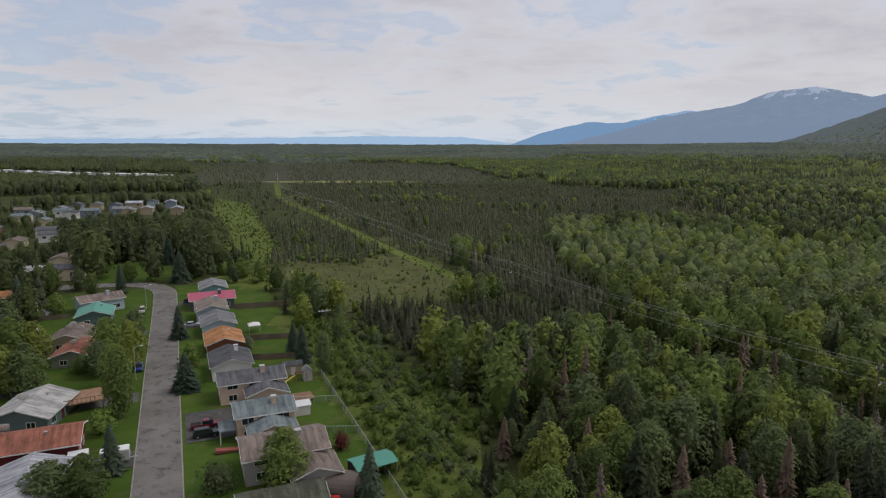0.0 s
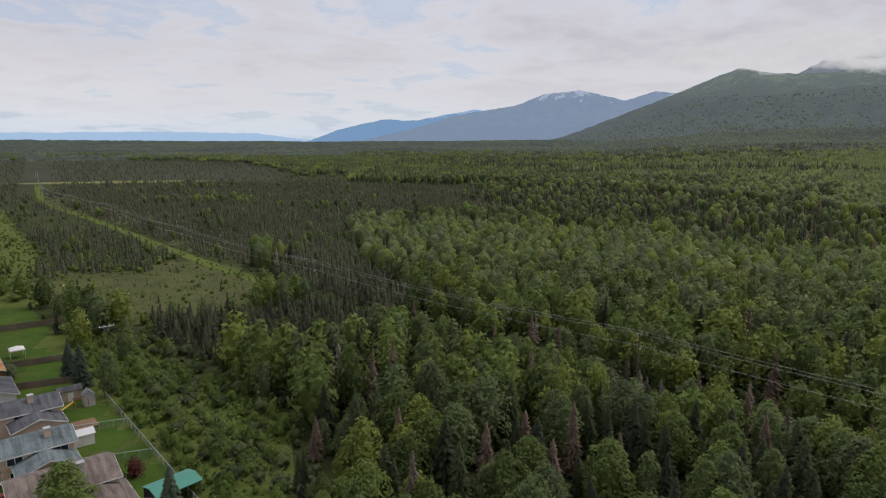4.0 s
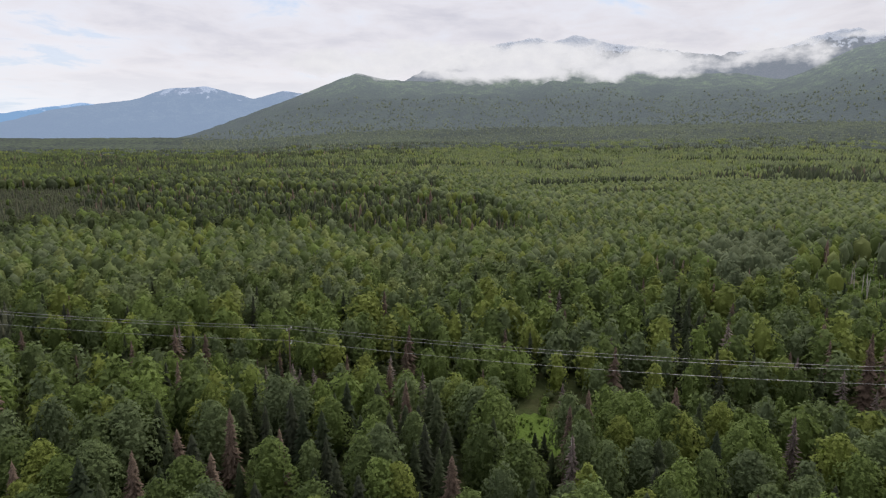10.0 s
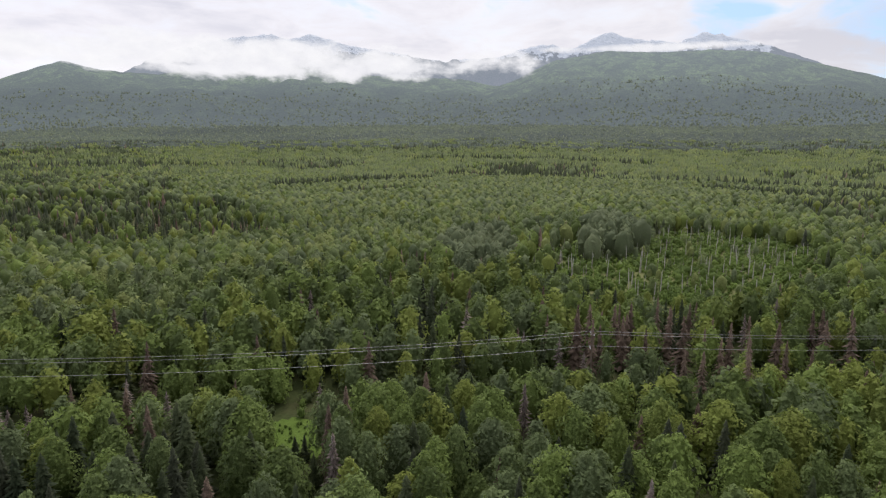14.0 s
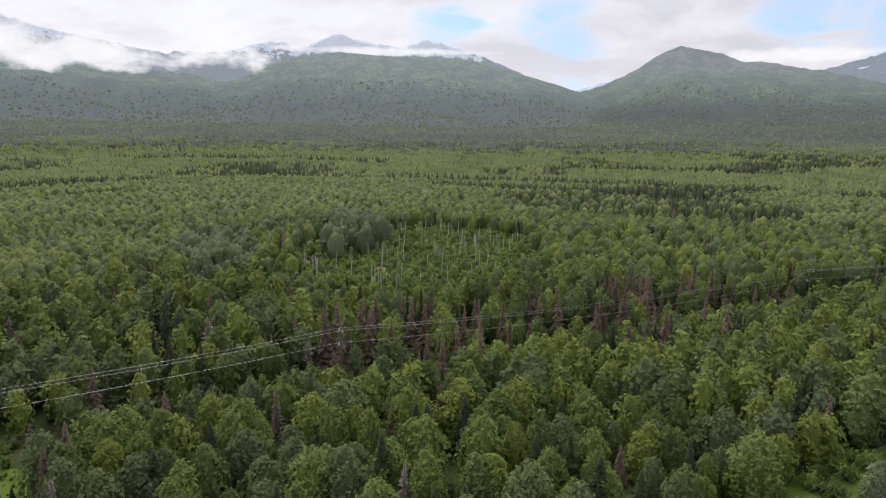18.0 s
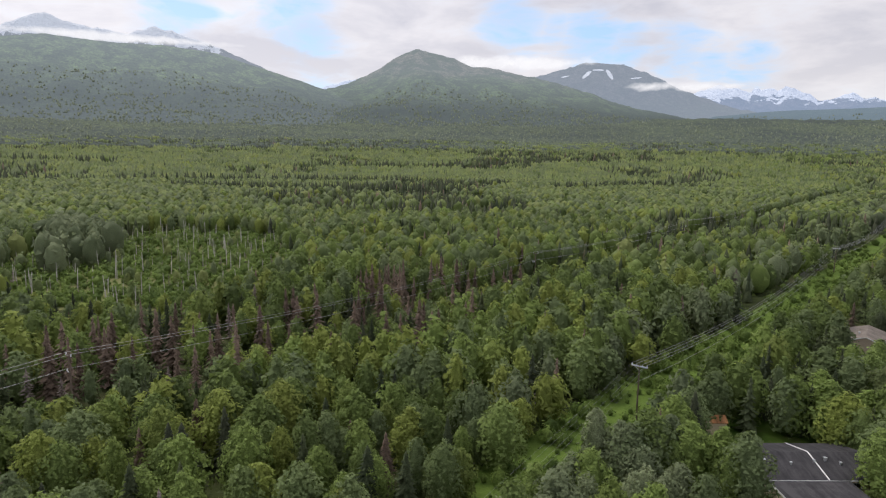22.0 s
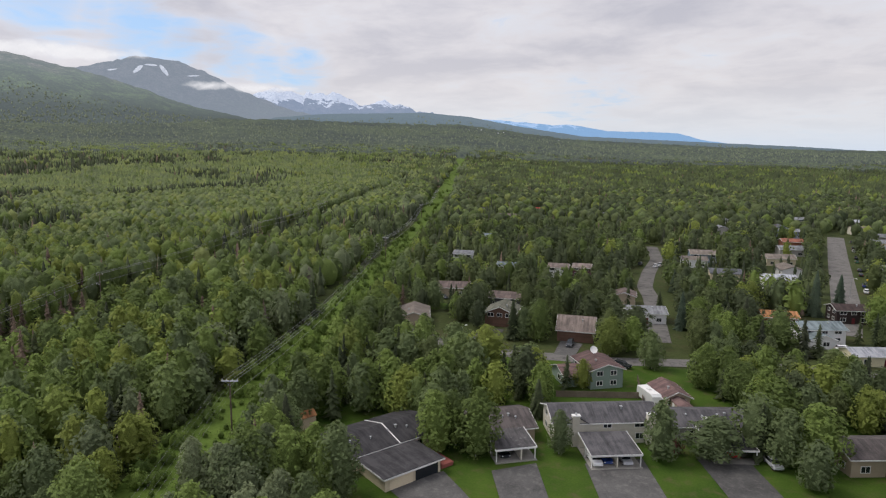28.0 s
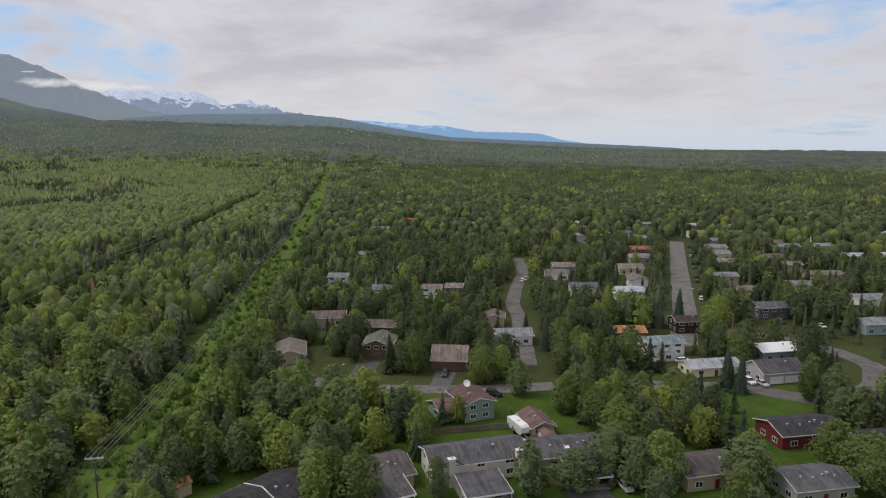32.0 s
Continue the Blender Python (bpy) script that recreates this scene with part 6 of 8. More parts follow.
for name, (pts, w) in ROADS.items():
    ribbon(name, pts, w, 0.10, M["asphalt"], "worn patched grey asphalt street", "road", 4)
    for side in (-1, 1) if name == "north_street" else ():
        p = np.array(pts, float)
        d = np.gradient(p, axis=0)
        d /= np.hypot(*d.T)[:, None]
        ribbon("kerb_" + name, p + side * (w / 2 + 0.15) * np.stack([d[:, 1], -d[:, 0]], 1), 0.26, 0.17, M["concrete"], "low concrete kerb", "kerb", 4)

# ---- houses ----
PAINT = dict(taupe=(0.16, 0.13, 0.115), bluegrey=(0.135, 0.165, 0.175), slate=(0.085, 0.088, 0.097), rust=(0.30, 0.145, 0.065), grey=(0.17, 0.175, 0.185), greybrown=(0.17, 0.145, 0.125),
             pinkmetal=(0.42, 0.10, 0.16), olive=(0.07, 0.075, 0.055), palegrey=(0.30, 0.31, 0.34), redbrown=(0.21, 0.085, 0.06), silver=(0.29, 0.29, 0.285), greenmetal=(0.09, 0.30, 0.235),
             charcoal=(0.042, 0.040, 0.043), taupegrey=(0.095, 0.082, 0.080), oldgrey=(0.078, 0.075, 0.080), plum=(0.115, 0.074, 0.070), mossgrey=(0.13, 0.13, 0.10), brownred=(0.112, 0.086, 0.078), flaking=(0.085, 0.080, 0.082),
             redroof=(0.45, 0.07, 0.06), whitemetal=(0.72, 0.73, 0.74), greysiding=(0.42, 0.40, 0.38), beige=(0.64, 0.49, 0.35), pinkbeige=(0.62, 0.47, 0.38), white=(0.74, 0.73, 0.72), brick=(0.22, 0.09, 0.055),
             paleblue=(0.40, 0.50, 0.56), darkgrey=(0.10, 0.105, 0.11), teal=(0.20, 0.38, 0.40), darkteal=(0.10, 0.16, 0.17), maroon=(0.15, 0.025, 0.03), tealgrey=(0.16, 0.21, 0.21), sage=(0.24, 0.25, 0.19),
             tan=(0.42, 0.34, 0.25), cream=(0.62, 0.53, 0.38), offwhite=(0.62, 0.58, 0.49), sagegreen=(0.21, 0.27, 0.23), brown=(0.15, 0.085, 0.06), purple=(0.16, 0.07, 0.10), bluesiding=(0.26, 0.31, 0.37),
             yellow=(0.66, 0.55, 0.28), greenpaint=(0.06, 0.32, 0.17), brownblack=(0.045, 0.032, 0.030), paleyellow=(0.70, 0.64, 0.44), trim=(0.72, 0.71, 0.69))
METAL = ("pinkmetal", "greenmetal", "whitemetal")


def paint(c, roof=False):
    key = c + ("_roofing" if roof else "_paint")
    if key not in M:
        r, g, b = PAINT[c]
        if roof and c not in METAL:
            M[key] = roofing(c + "_shingles", r, g, b, 0.45 if c == "flaking" else 0.0)
        elif roof:
            M[key] = surface(c + "_panels", (r * 0.92, g * 0.92, b * 0.92), (r * 1.05, g * 1.05, b * 1.05), 0.5, 0.2, 2.0, 0.05, 0.01, vary=0.04)
        else:
            M[key] = surface(c + "_siding", (r * 0.88, g * 0.88, b * 0.88), (r * 1.08, g * 1.08, b * 1.08), 0.75, 0.3, 5.0, 0.2, 0.01, stain=(r * 0.7, g * 0.68, b * 0.64), amount=0.3)
    return M[key]


def roofing(name, r, g, b, flake=0.0):
    """Shingles with streaks down the slope, darker weathered runs and pale flaking."""
    def build(t):
        p = nd(t, "ShaderNodeBsdfPrincipled", Roughness=0.9)
        p.inputs["Specular IOR Level"].default_value = 0.25
        mp = nd(t, "ShaderNodeMapping", Scale=(1.5, 0.16, 0.16))
        t.links.new(t.nodes.new("ShaderNodeTexCoord").outputs["Object"], mp.inputs[0])
        run, blot, grain = noise_tex(t, 1.0, 4.0, 0.6, mp.outputs[0]), noise_tex(t, 0.35, 5.0, 0.6), noise_tex(t, 4.0, 4.0, 0.7)
        f = math_node(t, "ADD", math_node(t, "MULTIPLY_ADD", run, 0.8, math_node(t, "MULTIPLY", blot, 0.6)), math_node(t, "MULTIPLY", grain, 0.4))
        col = ramp(t, f, [(0.66, (r * 0.50, g * 0.51, b * 0.50)), (0.88, (r, g, b)), (1.12, (r * 1.45, g * 1.43, b * 1.40))])
        pale = ramp(t, noise_tex(t, 0.9, 6.0, 0.7), [(0.57, (0, 0, 0)), (0.63, (0.05 + flake,) * 3)])
        col = mix_rgb(t, pale, col, (0.16 + r, 0.16 + g, 0.16 + b))
        hsv = nd(t, "ShaderNodeHueSaturation")
        t.links.new(math_node(t, "MULTIPLY_ADD", t.nodes.new("ShaderNodeObjectInfo").outputs["Random"], 0.3, 0.85), hsv.inputs["Value"])
        t.links.new(col, hsv.inputs["Color"])
        t.links.new(hsv.outputs[0], p.inputs["Base Color"])
        t.links.new(bump_of(t, grain, 0.5, 0.03), p.inputs["Normal"])
        return p.outputs[0]
    return material(name, build)


def glass_mat(t):
    p = nd(t, "ShaderNodeBsdfPrincipled", Roughness=0.06)
    p.inputs["Base Color"].default_value = (0.018, 0.022, 0.026, 1)
    p.inputs["Specular IOR Level"].default_value = 0.6
    return p.outputs[0]


M["glass"] = material("dark_window_glass", glass_mat)
M["steel"] = surface("painted_steel", (0.62, 0.62, 0.60), (0.70, 0.70, 0.68), rough=0.45, metal=0.2, bump=0.05)
M["wood"] = surface("deck_wood", (0.22, 0.13, 0.08), (0.32, 0.20, 0.13), coarse=0.6, fine=8.0)
M["redwood"] = surface("red_stained_wood", (0.26, 0.07, 0.06), (0.33, 0.11, 0.09), coarse=0.6, fine=8.0)
M["fence"] = surface("weathered_fence", (0.13, 0.10, 0.075), (0.21, 0.17, 0.13), coarse=0.5, fine=8.0)


class Shape:
    """Collects boxes, prisms and other pieces of one mesh."""

    def __init__(self):
        self.v, self.f = [], []

    def add(self, verts, faces):
        o = len(self.v)
        self.v += [tuple(map(float, p)) for p in verts]
        self.f += [tuple(i + o for i in f) for f in faces]
        return self

    def box(self, x0, x1, y0, y1, z0, z1, bevel=0.0):
        if bevel:
            return self.loft([[(x, y, z) for x, y in ((x0 + b, y0 + b), (x1 - b, y0 + b), (x1 - b, y1 - b), (x0 + b, y1 - b))] for z, b in ((z0, bevel), (z0 + bevel, 0), (z1 - bevel, 0), (z1, bevel))])
        return self.loft([[(x0, y0, z), (x1, y0, z), (x1, y1, z), (x0, y1, z)] for z in (z0, z1)])

    def loft(self, rings):
        """Closed body through rings of equal length, from bottom to top."""
        n = len(rings[0])
        f = [tuple(range(n - 1, -1, -1)), tuple((len(rings) - 1) * n + i for i in range(n))]
        for k in range(len(rings) - 1):
            f += [(k * n + i, k * n + (i + 1) % n, (k + 1) * n + (i + 1) % n, (k + 1) * n + i) for i in range(n)]
        return self.add([p for r in rings for p in r], f)

    def tube(self, p0, p1, r0, r1=None, sides=8):
        p0, p1 = Vector(p0), Vector(p1)
        q = (p1 - p0).to_track_quat("Z", "Y")
        rings = []
        for p, r in ((p0, r0), (p1, r0 if r1 is None else r1)):
            rings.append([p + q @ Vector((r * math.cos(a), r * math.sin(a), 0)) for a in (2 * math.pi * i / sides for i in range(sides))])
        return self.loft(rings)

    def mesh(self, name, mat, smooth_faces=False):
        me = bpy.data.meshes.new(name)
        me.from_pydata(self.v, [], self.f)
        if smooth_faces:
            me.polygons.foreach_set("use_smooth", [True] * len(me.polygons))
        me.materials.append(mat)
        return me


def part(name, shape, mat, parent, label="", at=None):
    ob = new(name, shape if isinstance(shape, bpy.types.Mesh) else shape.mesh(name, mat))
    ob.parent = parent
    if at is not None:
        ob.matrix_basis = at
    if label:
        ob["label"] = label
    return ob


WINDOWS = {}


def window(parent, x, y, z, wide, tall, face, trim="trim"):
    """A framed window on a wall; face is the outward angle in degrees, z its sill."""
    key = (round(wide, 1), round(tall, 1), trim)
    if key not in WINDOWS:
        w, h = wide / 2, tall
        fr = Shape()
        for a in ((-w - 0.12, w + 0.12, -0.12, 0.0), (-w - 0.12, w + 0.12, h, h + 0.12), (-w - 0.12, -w, 0, h), (w, w + 0.12, 0, h), (-0.04, 0.04, 0, h)):
            fr.box(a[0], a[1], -0.02, 0.07, a[2], a[3])
        WINDOWS[key] = (fr.mesh("window", paint(trim)), Shape().box(-w, w, -0.015, 0.03, 0, h).mesh("pane", M["glass"]))
    fr, pane = WINDOWS[key]
    ob = part("window", fr, None, parent, at=pose(x, y, z, 0, 0, face - 90))
    part("pane", pane, None, ob)
    return ob


def gable_body(x0, x1, y0, y1, z0, eaves, rise, axis="x"):
    """Walls with gable ends; the ridge runs along the axis."""
    s = Shape()
    if axis == "x":
        ym = (y0 + y1) / 2
        ring = [(y0, z0), (y1, z0), (y1, eaves), (ym, eaves + rise), (y0, eaves)]
        s.loft([[(x, a, b) for a, b in ring] for x in (x0, x1)])
    else:
        xm = (x0 + x1) / 2
        ring = [(x1, z0), (x0, z0), (x0, eaves), (xm, eaves + rise), (x1, eaves)]
        s.loft([[(a, y, b) for a, b in ring] for y in (y0, y1)])
    return s


def gable_roof(x0, x1, y0, y1, eaves, rise, over=0.55, thick=0.18, axis="x"):
    """Two slabs that meet in a ridge, with overhanging eaves."""
    s = Shape()
    if axis == "y":
        x0, x1, y0, y1 = y0, y1, x0, x1
    m = (y0 + y1) / 2
    k = rise / ((y1 - y0) / 2)
    for a, b in ((y0, -1), (y1, 1)):
        e = a + b * over
        ze = eaves - k * over + 0.05
        zr = eaves + rise + 0.05
        ring = [(e, ze), (m, zr), (m, zr + thick), (e, ze + thick)]
        if b > 0:
            ring = ring[::-1]
        pts = [[(x, p, q) for p, q in ring] for x in (x0 - over, x1 + over)]
        if axis == "y":
            pts = [[(p[1], p[0], p[2]) for p in r][::-1] for r in pts]
        s.loft(pts)
    return s


def fascia(x0, x1, y0, y1, eaves, rise, over=0.55, axis="x"):
    """Pale boards under the eaves and up the gables."""
    s = Shape()
    if axis == "y":
        x0, x1, y0, y1 = y0, y1, x0, x1
    m, k = (y0 + y1) / 2, rise / ((y1 - y0) / 2)
    ze, zr = eaves - k * over, eaves + rise
    sw = (lambda p: (p[1], p[0], p[2])) if axis == "y" else (lambda p: p)
    for x in (x0 - over - 0.03, x1 + over + 0.03):
        for a, b in ((y0 - over, 1), (y1 + over, -1)):
            ring0 = [(x - 0.03, a, ze - 0.02), (x + 0.03, a, ze - 0.02), (x + 0.03, a, ze + 0.2), (x - 0.03, a, ze + 0.2)]
            ring1 = [(x - 0.03, m, zr - 0.02), (x + 0.03, m, zr - 0.02), (x + 0.03, m, zr + 0.2), (x - 0.03, m, zr + 0.2)]
            s.loft([[sw(p) for p in ring0], [sw(p) for p in ring1]])
    for a in (y0 - over - 0.03, y1 + over + 0.03):
        s.loft([[sw((x, a - 0.03, ze)), sw((x, a + 0.03, ze)), sw((x, a + 0.03, ze + 0.2)), sw((x, a - 0.03, ze + 0.2))] for x in (x0 - over, x1 + over)])
    return s


def dish(parent, x, y, z, r=1.0, turn=200):
    s = Shape()
    n = 12
    rings = []
    for q, dz in ((0.05, 0.0), (0.6, 0.09), (1.0, 0.25), (1.0, 0.27), (0.6, 0.12), (0.05, 0.03)):
        rings.append([(r * q * math.cos(2 * math.pi * i / n), r * q * math.sin(2 * math.pi * i / n), r * dz) for i in range(n)])
    s.loft(rings)
    ob = part("satellite_dish", s, paint("trim"), parent, "round white satellite dish", pose(x, y, z + 1.1, 55, 0, turn))
    part("dish_mast", Shape().tube((0, 0, -1.2), (0, 0, 0), 0.05), M["galv"], parent, at=pose(x, y, z + 1.1))
    return ob


def house(q):
    near, L, W, H = q["near"], q["long"] / 2, q["deep"] / 2, q["eaves"]
    axis = "y" if q.get("turned") else "x"
    rise = (L if axis == "y" else W) * q["pitch"]
    z = float(height(q["x"], q["y"]))
    home = tagged(new("house"), q["label"], "house", "houses of the town")
    home.matrix_basis = pose(q["x"], q["y"], z, 0, 0, q["turn"])
    part("wall", gable_body(-L, L, -W, W, -0.4 if near else -4.0, H, rise, axis), paint(q["wall"]), home)
    roof = part("roof", gable_roof(-L, L, -W, W, H, rise, axis=axis), paint(q["roof"], True), home)
    if near == 0:
        if not q.get("hill"):
            for sx in (-0.5, 0.45):
                for sy in (-1, 1):
                    window(home, L * sx, sy * W, H * 0.5, 1.8, 1.3, 90 * sy)
        return home
    part("fascia", fascia(-L, L, -W, W, H, rise, axis=axis), paint("trim"), home)
    floors = 2 if H > 4 else 1
    for fl in range(floors):
        zf = 0.95 + fl * 2.5
        for sy in (-1, 1):
            n = 3 if near == 2 else 2
            for i in range(n):
                if q.get("garage") and sy < 0 and fl == 0:
                    continue
                wx = L * (-0.62 + 1.24 * i / max(1, n - 1))
                if near == 2 and fl == 0 and i == 1 and sy < 0:
                    part("door", Shape().box(wx - 0.5, wx + 0.5, -W - 0.06, -W + 0.02, 0.1, 2.15), paint("maroon"), home, "panelled front door")
                    continue
                window(home, wx, sy * W, zf, 1.6 + 0.5 * ((i + fl) % 2), 1.15, 90 * sy)
        if near == 2 or q.get("gable_windows"):
            for sx in (-1, 1):
                for wy in (-W * 0.45, W * 0.4):
                    window(home, sx * L, wy, zf, 1.5, 1.1, 0 if sx > 0 else 180)
    if q.get("garage"):
        for gx in ((-2.6, 2.6) if L > 5.4 else (0,)):
            g = part("garage_door", Shape().box(gx - 2.3, gx + 2.3, -W - 0.07, -W + 0.02, 0.05, 2.3), paint("brown" if q["wall"] == "brown" else "trim"), home)
            for k in range(4):
                part("panel", Shape().box(gx - 2.2, gx + 2.2, -W - 0.10, -W - 0.06, 0.12 + k * 0.55, 0.58 + k * 0.55), paint("brown" if q["wall"] == "brown" else "trim"), g)
    if "wing" in q:
        wx, wy, wl, wd, wh = q["wing"]
        part("wall", gable_body(wx - wl / 2, wx + wl / 2, wy - wd / 2, wy + wd / 2, -0.3, wh, wl / 2 * 0.36, "y"), paint(q["wall"]), home)
        part("roof", gable_roof(wx - wl / 2, wx + wl / 2, wy - wd / 2, wy + wd / 2, wh, wl / 2 * 0.36, axis="y"), paint(q["roof"], True), home)
        part("fascia", fascia(wx - wl / 2, wx + wl / 2, wy - wd / 2, wy + wd / 2, wh, wl / 2 * 0.36, axis="y"), paint("trim"), home)
        sgn = -1 if wy < 0 else 1
        window(home, wx + 0.8, wy + sgn * wd / 2, 1.0, 1.8, 1.2, 90 * sgn)
    if q.get("chimney") or q.get("stack") or near == 2:
        big = q.get("chimney") or q.get("stack")
        s = 0.45 if big else 0.16
        cx, cy = L * 0.35, -W * 0.35
        zr = H + rise * 0.65
        c = part("chimney", Shape().box(cx - s, cx + s, cy - s, cy + s, zr - 1.2, zr + (1.5 if big else 0.7)), paint(q["wall"]) if big else M["galv"], home)
        part("cap", Shape().box(cx - s - 0.1, cx + s + 0.1, cy - s - 0.1, cy + s + 0.1, zr + (1.5 if big else 0.7), zr + (1.65 if big else 0.8)), M["galv"], c)
    if q.get("vents"):
        for i in range(4):
            vx, vy = L * (-0.6 + 0.38 * i), -W * (0.4 + 0.1 * (i % 2))
            zv = H + rise * (1 - abs(vy) / W) + 0.1
            part("vent", Shape().tube((vx, vy, zv - 0.2), (vx, vy, zv + 0.45), 0.16, 0.13).tube((vx, vy, zv + 0.45), (vx, vy, zv + 0.58), 0.25, 0.2), M["galv"], roof, "galvanised roof vent")
    if q.get("skylight"):
        part("skylight", Shape().box(-2, -0.8, -W * 0.55 - 0.6, -W * 0.55 + 0.6, H + rise * 0.42, H + rise * 0.72), paint("trim"), roof, "white domed skylight")
    if q.get("seam"):
        s = Shape()
        for sy in (-1, 1):
            s.loft([[(x - 0.1, y, zz), (x + 0.1, y, zz), (x + 0.1, y, zz + 0.08), (x - 0.1, y, zz + 0.08)] for x, y, zz in ((2, sy * (W + 0.55), H - 0.55 * q["pitch"] + 0.22), (2, 0, H + rise + 0.22))])
        part("roof_seam", s, paint("trim"), roof, "pale metal strip down the roof")
    for i in range(q.get("dish", 0)):
        dish(home, -L * 0.5 + 3.2 * i, 0.0, H + rise + 0.1, 1.0, 215 - q["turn"])
    if q.get("porch"):
        s = Shape().box(-L - 3.2, -L + 1, -W, W * 0.3, 2.6, 2.85)
        part("porch_roof", s, paint(q["roof"], True), home)
        for py in (-W + 0.2, W * 0.3 - 0.2):
            part("post", Shape().box(-L - 3.1, -L - 2.9, py - 0.1, py + 0.1, 0, 2.6), paint("trim"), home)
    if q.get("duplex"):
        for cx in (-L * 0.62, L * 0.80):
            c = part("chimney", Shape().box(cx - 0.75, cx + 0.75, -W - 1.0, -W, -0.2, H + rise * 0.95), paint("offwhite"), home, "tall off-white sided chimney")
            part("cap", Shape().box(cx - 0.85, cx + 0.85, -W - 1.1, -W + 0.1, H + rise * 0.95, H + rise * 0.95 + 0.15), paint("trim"), c)
            part("flue", Shape().tube((cx, -W - 0.5, H + rise * 0.95), (cx, -W - 0.5, H + rise * 0.95 + 0.6), 0.18), M["galv"], c)
        gx = -L * 0.62
        part("gable", gable_body(gx - 2.3, gx + 2.3, -W - 0.35, -0.5, H - 2.2, H + 0.1, 1.4, "y"), paint("offwhite"), home)
        part("gable_roof", gable_roof(gx - 2.3, gx + 2.3, -W - 0.35, -0.5, H + 0.1, 1.4, 0.35, axis="y"), paint(q["roof"], True), home)
    return home


for q in PLAN:
    house(q)

# ---- driveways ----
def slab(name, pts, lift, mat, label, category):
    me = bpy.data.meshes.new(name)
    z = [float(height(*p)) + lift for p in pts]
    me.from_pydata([(p[0], p[1], q) for p, q in zip(pts, z)], [], [tuple(range(len(pts)))])
    me.materials.append(mat)
    return tagged(new(name, me), label, category, kind="structure")


slab("driveway", [(25.6, -112.2), (16.2, -119.2), (3.0, -92.0), (12.5, -85.0)], 0.13, M["drive"], "stained asphalt driveway of a duplex", "driveway")
slab("driveway", [(54.5, -88.0), (48.0, -97.5), (33.0, -86.0), (36.0, -78.0)], 0.12, M["drive"], "cracked grey driveway", "driveway")
slab("driveway", [(40.2, -101.6), (33.8, -108.2), (22.0, -86.0), (28.0, -81.0)], 0.15, M["drive"], "dark asphalt driveway before a carport", "driveway")
slab("driveway", [(7.2, -124.6), (-1.2, -129.0), (-9.5, -112.0), (-1.5, -107.0)], 0.13, M["drive"], "asphalt driveway beside a lawn", "driveway")
for s0, s1, d0, d1 in ((18.0, 32.5, 4.6, 14.5), (43, 49, -16, -4.6), (96, 102, -16, -4.6), (130, 135, 4.6, 12), (-3, 2, -15, -4.6), (99, 103, 4.6, 11)):
    slab("driveway", [lot(s0, d0), lot(s0, d1), lot(s1, d1), lot(s1, d0)], 0.13, M["drive"], "asphalt driveway off the north street", "driveway")
slab("driveway", [lot(56, -46), lot(56, -28), lot(64, -28), lot(64, -46)], 0.13, M["drive"], "wide grey parking pad", "driveway")
slab("driveway", [(72, -190.5), (80, -190.5), (76, -170), (69, -170)], 0.14, M["drive"], "short dark driveway to garage doors", "driveway")
slab("driveway", [(45, -187), (52, -187.5), (50, -173), (44, -174)], 0.14, M["drive"], "driveway before a brown garage", "driveway")
slab("driveway", [(97, -181), (102, -178), (90, -168), (85, -171)], 0.14, M["drive"], "driveway at the court's end", "driveway")
slab("parking_pad", [(44, -163), (40, -160.5), (36, -166), (41, -170)], 0.14, M["drive"], "asphalt pad beside a green house", "driveway")


# ---- carports ----
def carport(host, x0, x1, y0, y1, z, roof, label, split=()):
    """Open shelter in a house's own coordinates: low roof, posts, back wall, slab."""
    base = host.matrix_basis
    c = tagged(new("carport"), label, "carport", "carports of the south row")
    c.matrix_basis = base
    s = Shape()
    s.loft([[(x0, y0, z), (x1, y0, z), (x1, y0, z + 0.22), (x0, y0, z + 0.22)], [(x0, y1, z + 0.55), (x1, y1, z + 0.55), (x1, y1, z + 0.77), (x0, y1, z + 0.77)]][::-1])
    part("roof", s, paint(roof, True), c)
    t = Shape().box(x0 - 0.05, x1 + 0.05, y0 - 0.08, y0 - 0.02, z - 0.12, z + 0.25)
    for x in (x0, x1):
        t.loft([[(x - 0.06, y, q), (x + 0.06, y, q), (x + 0.06, y, q + 0.3), (x - 0.06, y, q + 0.3)] for y, q in ((y0, z - 0.06), (y1, z + 0.49))])
    part("fascia", t, paint("trim"), c, "white fascia board")
    for x in (x0 + 0.25, x1 - 0.25):
        for y in (y0 + 0.3, (y0 + y1) / 2):
            part("post", Shape().box(x - 0.09, x + 0.09, y - 0.09, y + 0.09, 0, z + 0.1 + (0.25 if y > y0 + 1 else 0)), paint("trim"), c)
    for x in split:
        part("partition", Shape().box(x - 0.12, x + 0.12, y0 + 0.2, y1 - 0.3, 0, z + 0.1), paint("offwhite"), c)
    part("back_wall", Shape().box(x0 + 0.2, x1 - 0.2, y1 - 0.3, y1 - 0.12, 0, z + 0.4), paint("offwhite"), c)
    part("floor_slab", Shape().box(x0, x1, y0 - 0.4, y1, 0.0, 0.16), M["concrete"], c)
    return c


def home_at(x, y):
    return min((o for o in scene.collection.objects if o.name.startswith("house")), key=lambda o: math.hypot(o.matrix_basis.translation.x - x, o.matrix_basis.translation.y - y))


